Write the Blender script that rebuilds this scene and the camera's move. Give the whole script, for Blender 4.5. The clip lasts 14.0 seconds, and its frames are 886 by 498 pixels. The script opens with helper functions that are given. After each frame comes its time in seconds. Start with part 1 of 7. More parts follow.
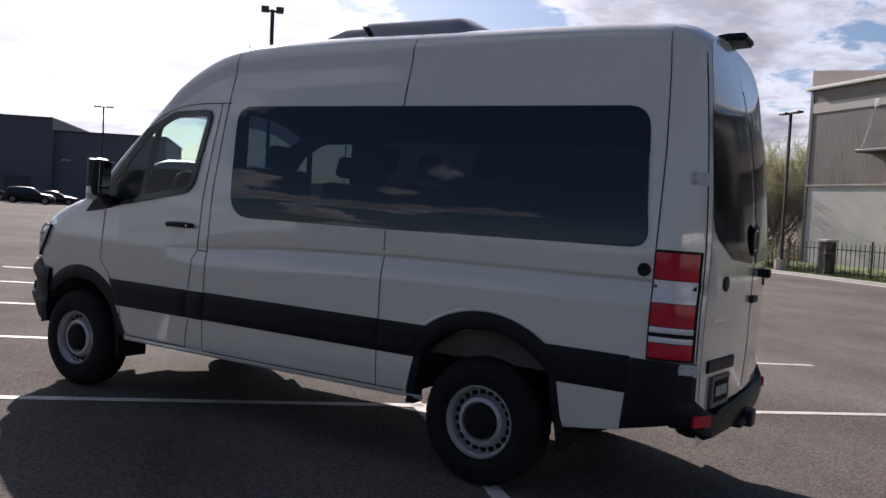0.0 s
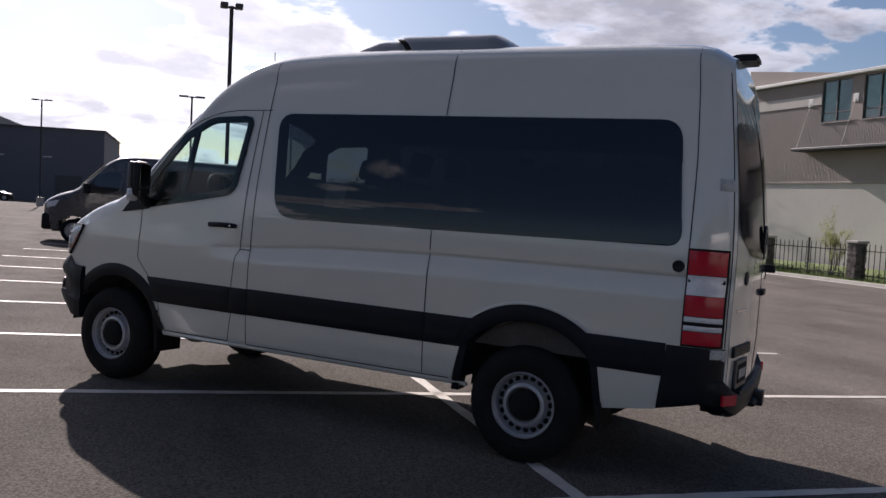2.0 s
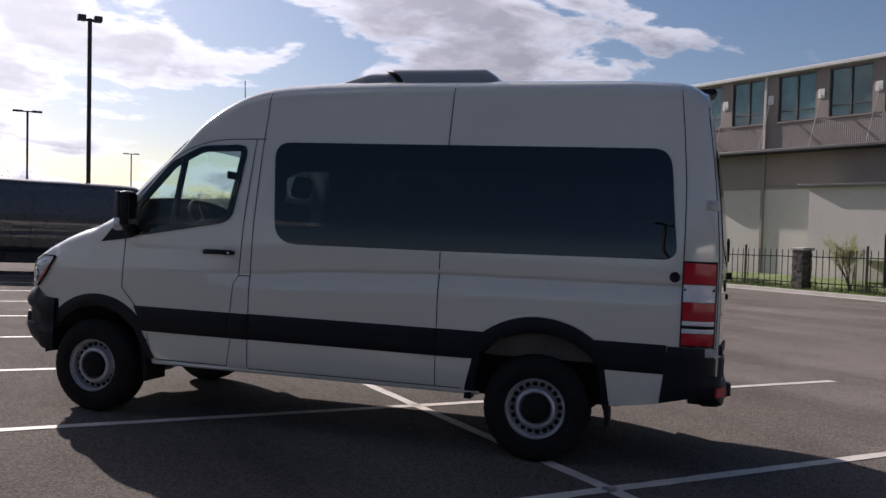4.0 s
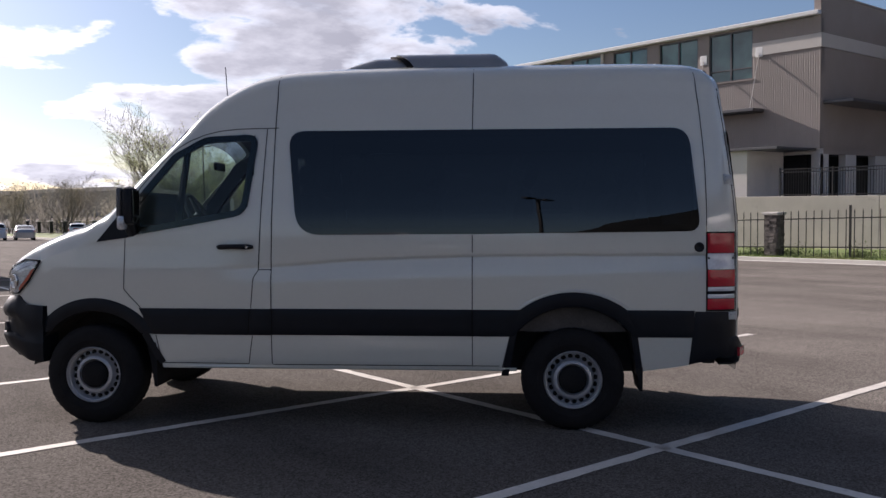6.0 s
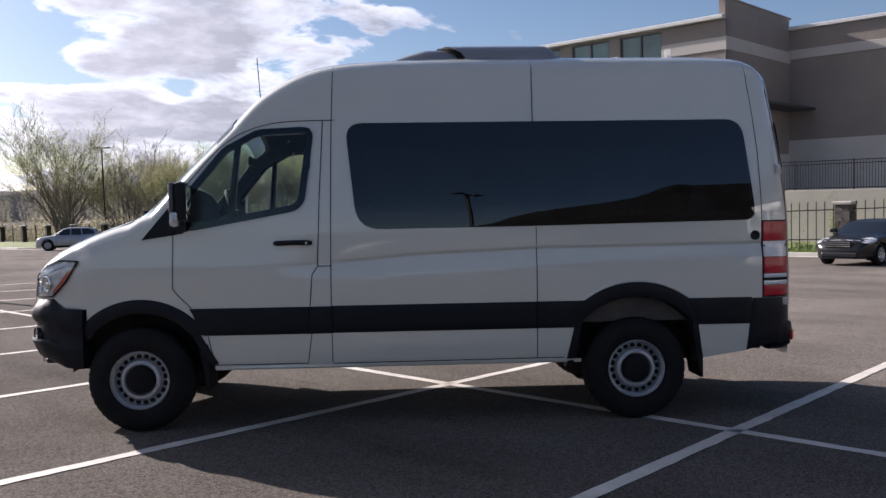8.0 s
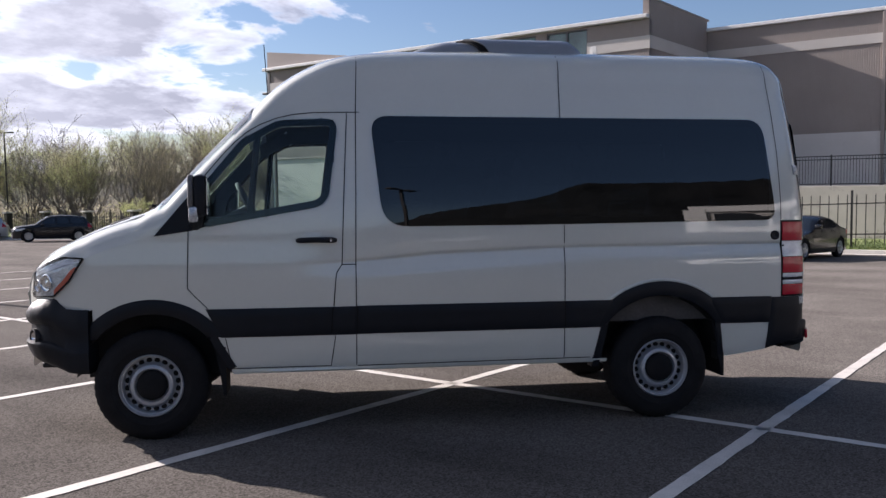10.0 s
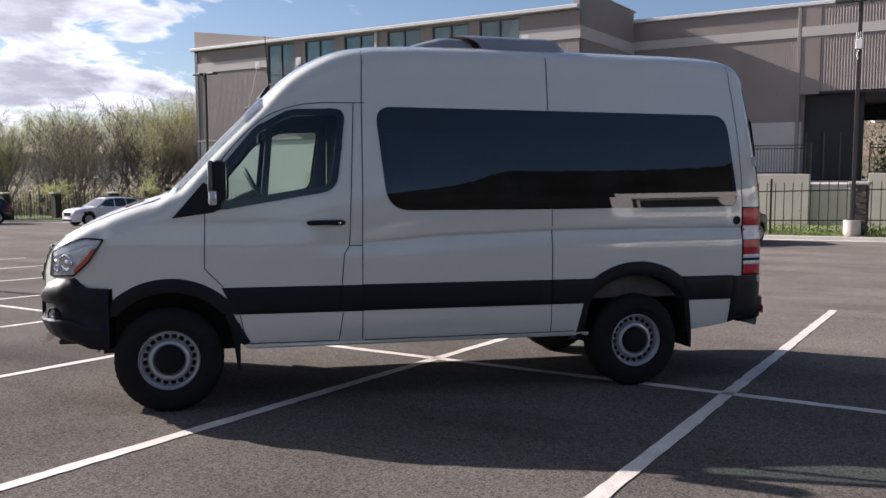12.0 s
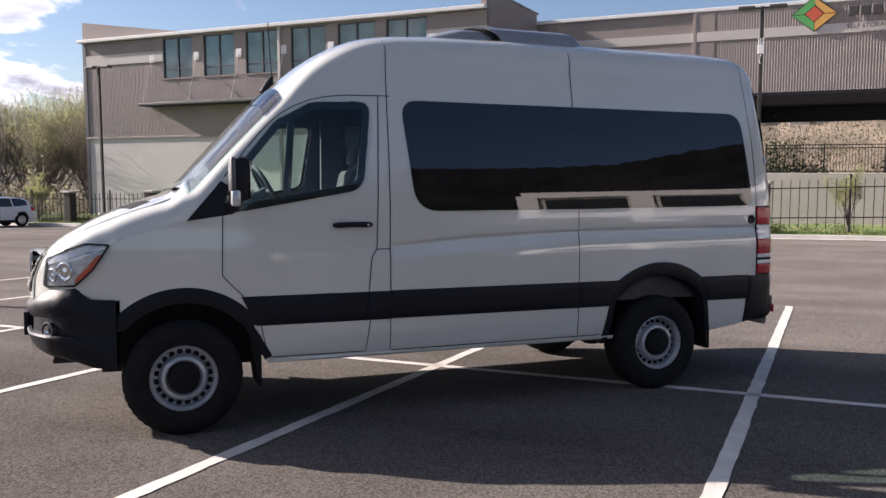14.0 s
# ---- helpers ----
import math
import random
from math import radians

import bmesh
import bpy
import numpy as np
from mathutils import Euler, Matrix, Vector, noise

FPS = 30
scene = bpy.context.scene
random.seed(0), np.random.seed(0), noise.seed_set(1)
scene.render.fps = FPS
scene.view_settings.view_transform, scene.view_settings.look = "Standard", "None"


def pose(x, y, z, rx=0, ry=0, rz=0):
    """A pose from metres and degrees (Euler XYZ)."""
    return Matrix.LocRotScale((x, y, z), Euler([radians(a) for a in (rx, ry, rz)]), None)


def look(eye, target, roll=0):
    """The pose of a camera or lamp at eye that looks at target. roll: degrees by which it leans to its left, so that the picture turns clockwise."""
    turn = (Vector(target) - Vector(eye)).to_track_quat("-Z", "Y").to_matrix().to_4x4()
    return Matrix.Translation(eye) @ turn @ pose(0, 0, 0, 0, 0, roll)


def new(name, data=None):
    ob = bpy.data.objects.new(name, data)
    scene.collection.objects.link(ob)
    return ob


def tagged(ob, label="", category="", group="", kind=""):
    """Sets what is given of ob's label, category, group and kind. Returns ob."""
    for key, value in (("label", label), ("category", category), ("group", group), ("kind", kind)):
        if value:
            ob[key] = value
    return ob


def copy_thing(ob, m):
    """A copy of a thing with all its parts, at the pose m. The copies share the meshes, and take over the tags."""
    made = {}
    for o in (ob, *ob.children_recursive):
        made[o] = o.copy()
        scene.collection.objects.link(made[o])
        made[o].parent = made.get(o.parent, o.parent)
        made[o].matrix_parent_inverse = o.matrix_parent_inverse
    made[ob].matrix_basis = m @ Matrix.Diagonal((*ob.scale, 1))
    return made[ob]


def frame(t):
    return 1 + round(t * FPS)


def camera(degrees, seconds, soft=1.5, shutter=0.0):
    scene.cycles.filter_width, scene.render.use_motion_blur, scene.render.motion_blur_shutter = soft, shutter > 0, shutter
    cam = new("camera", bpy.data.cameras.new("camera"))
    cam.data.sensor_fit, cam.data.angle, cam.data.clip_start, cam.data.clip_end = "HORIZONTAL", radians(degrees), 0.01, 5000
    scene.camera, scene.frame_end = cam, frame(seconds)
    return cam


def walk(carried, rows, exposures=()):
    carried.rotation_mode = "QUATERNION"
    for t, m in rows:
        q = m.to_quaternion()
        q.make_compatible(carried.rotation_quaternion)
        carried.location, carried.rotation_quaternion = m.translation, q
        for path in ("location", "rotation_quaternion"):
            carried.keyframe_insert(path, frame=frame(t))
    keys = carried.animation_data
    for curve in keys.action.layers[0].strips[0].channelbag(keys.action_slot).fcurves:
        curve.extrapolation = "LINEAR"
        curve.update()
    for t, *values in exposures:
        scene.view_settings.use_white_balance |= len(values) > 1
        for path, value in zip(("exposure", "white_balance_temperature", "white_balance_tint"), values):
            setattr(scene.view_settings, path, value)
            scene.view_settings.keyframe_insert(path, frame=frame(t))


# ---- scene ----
cam = camera(55.6, 14.0)
# the car park falls gently towards its kerb; its own plan is x, y on the slope
SLOPE = Vector((-0.032, -0.0145, 1.0)).rotation_difference(Vector((0, 0, 1))).to_matrix().to_4x4()
EXPOSURES = [(0.0, 0.78, 5800, 21), (1.5, 0.70, 5850, 21), (3.0, 0.52, 5850, 22), (5.5, 0.76, 5850, 21), (6.3, 1.0, 5850, 21), (7.5, 1.06, 5810, 20), (10.0, 1.21, 5690, 20), (11.0, 1.19, 5710, 20), (12.0, 1.18, 5790, 20), (14.0, 1.37, 5920, 22)]
CLOUD_SIDE = 0.05
CLOUD_AT = (0.0, 0.0, 0.0)
PATH = [
    (0, (0.079, 0.261, 1.548), (0.561, 2.201, 1.477), 4.3),
    (0.5, (-0.159, 0.143, 1.525), (0.391, 2.065, 1.441), 4.5),
    (1, (-0.336, -0.01, 1.538), (0.259, 1.896, 1.429), 4.2),
    (1.5, (-0.453, -0.021, 1.532), (0.144, 1.886, 1.439), 4.8),
    (2, (-0.689, 0.0, 1.536), (-0.071, 1.901, 1.465), 4.3),
    (2.5, (-0.954, 0.011, 1.545), (-0.27, 1.89, 1.48), 3.3),
    (3, (-1.291, -0.045, 1.552), (-0.503, 1.792, 1.507), 2.5),
    (3.2, (-1.396, -0.048, 1.549), (-0.571, 1.773, 1.514), 2.6),
    (5.3, (-2.786, 0.533, 1.528), (-1.615, 2.154, 1.49), 0.7),
    (5.5, (-2.879, 0.609, 1.546), (-1.672, 2.203, 1.505), 0.2),
    (6, (-3.169, 0.802, 1.538), (-1.888, 2.337, 1.477), -0.1),
    (6.5, (-3.437, 0.98, 1.552), (-2.111, 2.476, 1.471), -0.6),
    (7, (-3.66, 1.212, 1.537), (-2.295, 2.672, 1.46), -0.9),
    (7.5, (-3.802, 1.473, 1.558), (-2.393, 2.89, 1.478), -1.1),
    (7.7, (-3.897, 1.557, 1.491), (-2.469, 2.955, 1.417), -1.1),
    (9.8, (-4.325, 2.362, 1.494), (-2.759, 3.605, 1.438), -0.0),
    (10, (-4.418, 2.418, 1.538), (-2.832, 3.634, 1.455), -0.4),
    (10.5, (-4.616, 2.381, 1.532), (-3.0, 3.554, 1.427), -1.7),
    (11, (-4.827, 2.336, 1.549), (-3.184, 3.47, 1.419), -1.1),
    (11.5, (-4.991, 2.427, 1.559), (-3.333, 3.539, 1.431), 0.1),
    (12, (-5.123, 2.609, 1.543), (-3.435, 3.676, 1.423), 0.0),
    (12.5, (-5.129, 2.892, 1.527), (-3.413, 3.913, 1.399), 0.2),
    (13, (-5.156, 3.16, 1.551), (-3.422, 4.149, 1.429), -0.3),
    (13.5, (-5.253, 3.413, 1.548), (-3.484, 4.338, 1.433), -0.2),
    (14, (-5.298, 3.673, 1.548), (-3.487, 4.515, 1.426), -0.1),
]
walk(cam, [(t, SLOPE @ look(eye, target, roll)) for t, eye, target, roll in PATH], EXPOSURES)

# ---- light and sky ----
SUN_AZ, SUN_EL = radians(96.4), radians(24.5)
SUN_DIR = Vector((math.cos(SUN_AZ) * math.cos(SUN_EL), math.sin(SUN_AZ) * math.cos(SUN_EL), math.sin(SUN_EL)))

world = bpy.data.worlds.new("world")
scene.world = world
world.use_nodes = True
wt = world.node_tree
wt.nodes.clear()


def wnode(kind, operation="", data_type="", blend_type=""):
    n = wt.nodes.new(kind)
    if operation:
        n.operation = operation
    if data_type:
        n.data_type = data_type
    if blend_type:
        n.blend_type = blend_type
    return n


def wmath(op, a, b=None):
    n = wnode("ShaderNodeMath", operation=op)
    for i, v in enumerate((a, b)):
        if v is None:
            continue
        if isinstance(v, (int, float)):
            n.inputs[i].default_value = v
        else:
            wt.links.new(v, n.inputs[i])
    return n.outputs[0]


def wramp(value, stops, smooth="EASE"):
    n = wnode("ShaderNodeValToRGB")
    n.color_ramp.interpolation = smooth
    el = n.color_ramp.elements
    while len(el) < len(stops):
        el.new(0.5)
    for e, (p, c) in zip(el, stops):
        e.position, e.color = p, (c, c, c, 1) if isinstance(c, (int, float)) else (*c, 1)
    wt.links.new(value, n.inputs[0])
    return n.outputs[0]


sky = wnode("ShaderNodeTexSky")
sky.sky_type, sky.sun_disc = "NISHITA", False
sky.sun_elevation, sky.sun_rotation = SUN_EL, math.pi / 2 - SUN_AZ
sky.air_density, sky.dust_density, sky.ozone_density = 1.0, 0.35, 1.2
# a layer of broken cumulus: the direction is laid on a flat deck above the place
coord = wnode("ShaderNodeTexCoord")
xyz = wnode("ShaderNodeSeparateXYZ")
wt.links.new(coord.outputs["Generated"], xyz.inputs[0])
lift = wmath("ADD", wmath("MAXIMUM", xyz.outputs[2], 0.0), 0.24)
deck = wnode("ShaderNodeCombineXYZ")
wt.links.new(wmath("DIVIDE", xyz.outputs[0], lift), deck.inputs[0])
wt.links.new(wmath("DIVIDE", xyz.outputs[1], lift), deck.inputs[1])


def thickness(shift):
    """How thick the cloud is along a direction; shift slides the deck."""
    place = wnode("ShaderNodeMapping")
    place.inputs["Location"].default_value = [c + d for c, d in zip(CLOUD_AT, shift)]
    place.inputs["Scale"].default_value = (1.0, 1.15, 1.0)
    wt.links.new(deck.outputs[0], place.inputs[0])
    parts = []
    for scale, detail, rough in ((1.05, 2.0, 0.5), (3.1, 8.0, 0.55)):
        n = wnode("ShaderNodeTexNoise")
        n.inputs["Scale"].default_value, n.inputs["Detail"].default_value, n.inputs["Roughness"].default_value = scale, detail, rough
        n.inputs["Distortion"].default_value = 0.25
        wt.links.new(place.outputs[0], n.inputs["Vector"])
        parts.append(n.outputs[0])
    return wmath("ADD", wmath("MULTIPLY", parts[0], 0.58), wmath("MULTIPLY", parts[1], 0.42))


amount = thickness((0.0, 0.0, 0.0))
# more cloud on the sun's side, open sky away from it
side = wmath("ADD", wmath("MULTIPLY", xyz.outputs[1], 0.682), wmath("MULTIPLY", xyz.outputs[0], -0.731))
side = wmath("MAXIMUM", wmath("MINIMUM", wmath("MULTIPLY", side, 0.55), CLOUD_SIDE), -0.12)
side = wmath("ADD", side, wmath("MULTIPLY", wmath("MINIMUM", xyz.outputs[1], 0.0), 0.17))
# a thicker deck above the low heaps
high = wmath("MULTIPLY", wmath("MAXIMUM", wmath("MINIMUM", wmath("SUBTRACT", xyz.outputs[2], 0.20), 0.10), 0.0), wmath("MULTIPLY", wmath("MAXIMUM", xyz.outputs[1], 0.0), 0.7))
side = wmath("ADD", side, high)
amount = wmath("ADD", amount, side)
cover = wramp(amount, [(0.0, 0.0), (0.53, 0.0), (0.56, 0.8), (0.60, 1.0)])
# edges that face the sun are bright, thick undersides grey
toward = wmath("SUBTRACT", thickness((0.0, -0.10, 0.0)), amount)
core = wramp(wmath("ADD", wmath("MULTIPLY", wmath("ADD", toward, 0.01), 2.6), wmath("ADD", wmath("MULTIPLY", wmath("SUBTRACT", amount, 0.53), 8.0), wmath("MULTIPLY", xyz.outputs[2], 0.9))), [(0.0, 0.0), (0.15, 0.0), (0.62, 1.0), (1.0, 1.0)])
billow = wnode("ShaderNodeTexNoise")
billow.inputs["Scale"].default_value, billow.inputs["Detail"].default_value, billow.inputs["Roughness"].default_value = 7.0, 7.0, 0.6
wt.links.new(deck.outputs[0], billow.inputs["Vector"])
core = wmath("MULTIPLY", core, wmath("ADD", wmath("MULTIPLY", billow.outputs[0], 1.5), 0.15))
core = wmath("MINIMUM", core, 1.0)
tone = wnode("ShaderNodeMix", data_type="RGBA")
tone.inputs[6].default_value, tone.inputs[7].default_value = (12.5, 12.2, 11.8, 1), (4.6, 4.6, 4.9, 1)
wt.links.new(core, tone.inputs[0])
near_sun = wnode("ShaderNodeVectorMath", operation="DOT_PRODUCT")
near_sun.inputs[1].default_value = SUN_DIR
wt.links.new(coord.outputs["Generated"], near_sun.inputs[0])
glow = wmath("POWER", wmath("MAXIMUM", near_sun.outputs["Value"], 0.0), 7.0)
lit = wnode("ShaderNodeMix", data_type="RGBA", blend_type="ADD")
lit.inputs[7].default_value = (8.0, 7.4, 6.6, 1)
wt.links.new(glow, lit.inputs[0])
wt.links.new(tone.outputs[2], lit.inputs[6])
mixed = wnode("ShaderNodeMix", data_type="RGBA")
wt.links.new(cover, mixed.inputs[0])
wt.links.new(sky.outputs[0], mixed.inputs[6])
wt.links.new(lit.outputs[2], mixed.inputs[7])
# thin bright haze round the sun
haze = wnode("ShaderNodeMix", data_type="RGBA", blend_type="ADD")
haze.inputs[7].default_value = (5.0, 4.9, 4.6, 1)
wt.links.new(wmath("POWER", wmath("MAXIMUM", near_sun.outputs["Value"], 0.0), 9.0), haze.inputs[0])
wt.links.new(mixed.outputs[2], haze.inputs[6])
back = wnode("ShaderNodeBackground")
back.inputs[1].default_value = 0.042
wt.links.new(haze.outputs[2], back.inputs[0])
out = wnode("ShaderNodeOutputWorld")
wt.links.new(back.outputs[0], out.inputs[0])

sun = new("sun", bpy.data.lights.new("sun", "SUN"))
sun.data.energy, sun.data.angle, sun.data.color = 5.0, radians(0.55), (1.0, 0.87, 0.70)
sun.matrix_world = look(SUN_DIR * 100, (0, 0, 0))

# ---- materials ----
def material(name, colour, rough=0.6, metal=0.0, vary=0.12, scale=3.0, fine=60.0, bump=0.0, bump_scale=80.0, coat=0.0, tint=None, spec=0.5, pieces=0.0, stain=None):
    """A surface with variation at two scales, relief and, where asked, a second tint in patches."""
    m = bpy.data.materials.new(name)
    m.use_nodes = True
    t = m.node_tree
    b = t.nodes["Principled BSDF"]
    b.inputs["Roughness"].default_value, b.inputs["Metallic"].default_value = rough, metal
    b.inputs["Coat Weight"].default_value, b.inputs["Coat Roughness"].default_value = coat, 0.04
    b.inputs["Specular IOR Level"].default_value = spec
    pos = t.nodes.new("ShaderNodeTexCoord").outputs["Object"]

    def noise_at(s, detail=5.0, rgh=0.55):
        n = t.nodes.new("ShaderNodeTexNoise")
        n.inputs["Scale"].default_value, n.inputs["Detail"].default_value, n.inputs["Roughness"].default_value = s, detail, rgh
        t.links.new(pos, n.inputs["Vector"])
        return n.outputs[0]

    def mix(fac, a, c, blend="MIX"):
        n = t.nodes.new("ShaderNodeMix")
        n.data_type, n.blend_type = "RGBA", blend
        for sock, v in ((n.inputs[0], fac), (n.inputs[6], a), (n.inputs[7], c)):
            if isinstance(v, (int, float)):
                sock.default_value = v
            elif isinstance(v, tuple):
                sock.default_value = (*v, 1)
            else:
                t.links.new(v, sock)
        return n.outputs[2]

    def ramp(v, lo, hi):
        n = t.nodes.new("ShaderNodeMapRange")
        n.inputs[1].default_value, n.inputs[2].default_value = lo, hi
        t.links.new(v, n.inputs[0])
        return n.outputs[0]

    dark = tuple(c * (1 - vary) for c in colour)
    light = tuple(min(1, c * (1 + vary)) for c in colour)
    col = mix(ramp(noise_at(scale), 0.3, 0.7), dark, light)
    if tint:
        col = mix(ramp(noise_at(scale * 0.37, 3.0), 0.48, 0.66), col, tint)
    grain = noise_at(fine, 4.0, 0.6)
    col = mix(1.0, col, mix(ramp(grain, 0.3, 0.7), (1 - vary,) * 3, (1 + 0.6 * vary,) * 3), "MULTIPLY")
    if stain:
        col = mix(ramp(noise_at(scale * 1.7, 6.0, 0.7), 0.60, 0.74), col, stain)
    if pieces:
        info = t.nodes.new("ShaderNodeObjectInfo")
        col = mix(1.0, col, mix(info.outputs["Random"], (1 - pieces,) * 3, (1 + pieces,) * 3), "MULTIPLY")
    t.links.new(col, b.inputs["Base Color"])
    rr = t.nodes.new("ShaderNodeMapRange")
    rr.inputs[3].default_value, rr.inputs[4].default_value = max(0.02, rough * 0.85), min(1, rough * 1.15)
    t.links.new(noise_at(scale * 2.3), rr.inputs[0])
    t.links.new(rr.outputs[0], b.inputs["Roughness"])
    if bump:
        bp = t.nodes.new("ShaderNodeBump")
        bp.inputs["Strength"].default_value, bp.inputs["Distance"].default_value = 1.0, bump
        t.links.new(noise_at(bump_scale, 4.0, 0.6), bp.inputs["Height"])
        t.links.new(bp.outputs[0], b.inputs["Normal"])
    return m


def glass(name, tint, rough=0.01, base=0.045, dust=0.0):
    """A thin pane: tinted see-through, a gloss that grows towards the grazing view, and a film of dust."""
    m = bpy.data.materials.new(name)
    m.use_nodes = True
    t = m.node_tree
    t.nodes.clear()
    out = t.nodes.new("ShaderNodeOutputMaterial")
    mix = t.nodes.new("ShaderNodeMixShader")
    clear, gloss, facing_ = t.nodes.new("ShaderNodeBsdfTransparent"), t.nodes.new("ShaderNodeBsdfGlossy"), t.nodes.new("ShaderNodeLayerWeight")
    clear.inputs[0].default_value = (*tint, 1)
    gloss.inputs["Roughness"].default_value = rough
    facing_.inputs[0].default_value = 0.5
    power, scale = t.nodes.new("ShaderNodeMath"), t.nodes.new("ShaderNodeMath")
    power.operation, scale.operation = "POWER", "MULTIPLY_ADD"
    power.inputs[1].default_value = 4.5
    scale.inputs[1].default_value, scale.inputs[2].default_value = 1 - base, base
    t.links.new(facing_.outputs["Facing"], power.inputs[0])
    t.links.new(power.outputs[0], scale.inputs[0])
    t.links.new(scale.outputs[0], mix.inputs[0])
    t.links.new(clear.outputs[0], mix.inputs[1])
    t.links.new(gloss.outputs[0], mix.inputs[2])
    film_, grime = t.nodes.new("ShaderNodeMixShader"), t.nodes.new("ShaderNodeBsdfDiffuse")
    film_.inputs[0].default_value = dust
    grime.inputs[0].default_value = (0.72, 0.73, 0.74, 1)
    t.links.new(mix.outputs[0], film_.inputs[1])
    t.links.new(grime.outputs[0], film_.inputs[2])
    t.links.new(film_.outputs[0], out.inputs[0])
    return m


def asphalt_material(name):
    """Worn car-park asphalt: stone grain, soft patches, sweeping marks and fine relief."""
    m = material(name, (0.096, 0.087, 0.078), 0.88, vary=0.16, scale=0.55, fine=190.0, bump=0.004, bump_scale=120.0, tint=(0.115, 0.105, 0.094), spec=0.02)
    t = m.node_tree
    b = t.nodes["Principled BSDF"]
    # pale dust in the pores shows at a flat view
    b.inputs["Sheen Weight"].default_value, b.inputs["Sheen Roughness"].default_value = 0.004, 0.5
    b.inputs["Sheen Tint"].default_value = (0.95, 0.86, 0.78, 1)
    col = b.inputs["Base Color"].links[0].from_socket
    pos = t.nodes.new("ShaderNodeTexCoord").outputs["Object"]
    vor = t.nodes.new("ShaderNodeTexVoronoi")
    vor.inputs["Scale"].default_value = 95.0
    t.links.new(pos, vor.inputs["Vector"])
    r = t.nodes.new("ShaderNodeMapRange")
    r.inputs[1].default_value, r.inputs[2].default_value, r.inputs[3].default_value, r.inputs[4].default_value = 0.0, 1.0, 0.55, 1.55
    sep = t.nodes.new("ShaderNodeSeparateColor")
    t.links.new(vor.outputs["Color"], sep.inputs[0])
    t.links.new(sep.outputs[0], r.inputs[0])
    mul = t.nodes.new("ShaderNodeMix")
    mul.data_type, mul.blend_type = "RGBA", "MULTIPLY"
    mul.inputs[0].default_value = 1.0
    t.links.new(col, mul.inputs[6])
    t.links.new(r.outputs[0], mul.inputs[7])
    # broad worn lanes, drawn out along the rows
    lane = t.nodes.new("ShaderNodeMapping")
    lane.inputs["Scale"].default_value = (0.35, 0.09, 1.0)
    lane.inputs["Rotation"].default_value = (0, 0, radians(12))
    t.links.new(pos, lane.inputs[0])
    patch = t.nodes.new("ShaderNodeTexNoise")
    patch.inputs["Scale"].default_value, patch.inputs["Detail"].default_value, patch.inputs["Roughness"].default_value = 1.6, 7.0, 0.62
    t.links.new(lane.outputs[0], patch.inputs["Vector"])
    wear = t.nodes.new("ShaderNodeMapRange")
    wear.inputs[1].default_value, wear.inputs[2].default_value, wear.inputs[3].default_value, wear.inputs[4].default_value = 0.32, 0.70, 0.80, 1.20
    t.links.new(patch.outputs[0], wear.inputs[0])
    # paler towards +x: the brighter sunlit look there is put into the colour
    split, sunlit_ramp, ragged = t.nodes.new("ShaderNodeSeparateXYZ"), t.nodes.new("ShaderNodeMapRange"), t.nodes.new("ShaderNodeMath")
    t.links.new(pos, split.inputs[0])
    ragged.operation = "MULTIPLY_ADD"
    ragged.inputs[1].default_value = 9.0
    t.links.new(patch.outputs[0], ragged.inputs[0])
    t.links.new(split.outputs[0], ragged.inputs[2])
    sunlit_ramp.interpolation_type = "SMOOTHSTEP"
    sunlit_ramp.inputs[1].default_value, sunlit_ramp.inputs[2].default_value, sunlit_ramp.inputs[3].default_value, sunlit_ramp.inputs[4].default_value = -1.0, 16.0, 0.96, 1.56
    t.links.new(ragged.outputs[0], sunlit_ramp.inputs[0])
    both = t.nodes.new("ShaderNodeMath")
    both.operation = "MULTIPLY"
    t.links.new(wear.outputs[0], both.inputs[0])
    t.links.new(sunlit_ramp.outputs[0], both.inputs[1])
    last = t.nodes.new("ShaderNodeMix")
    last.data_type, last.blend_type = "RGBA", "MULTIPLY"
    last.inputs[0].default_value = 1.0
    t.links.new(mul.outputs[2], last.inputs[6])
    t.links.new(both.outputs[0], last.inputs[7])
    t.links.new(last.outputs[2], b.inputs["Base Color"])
    return m


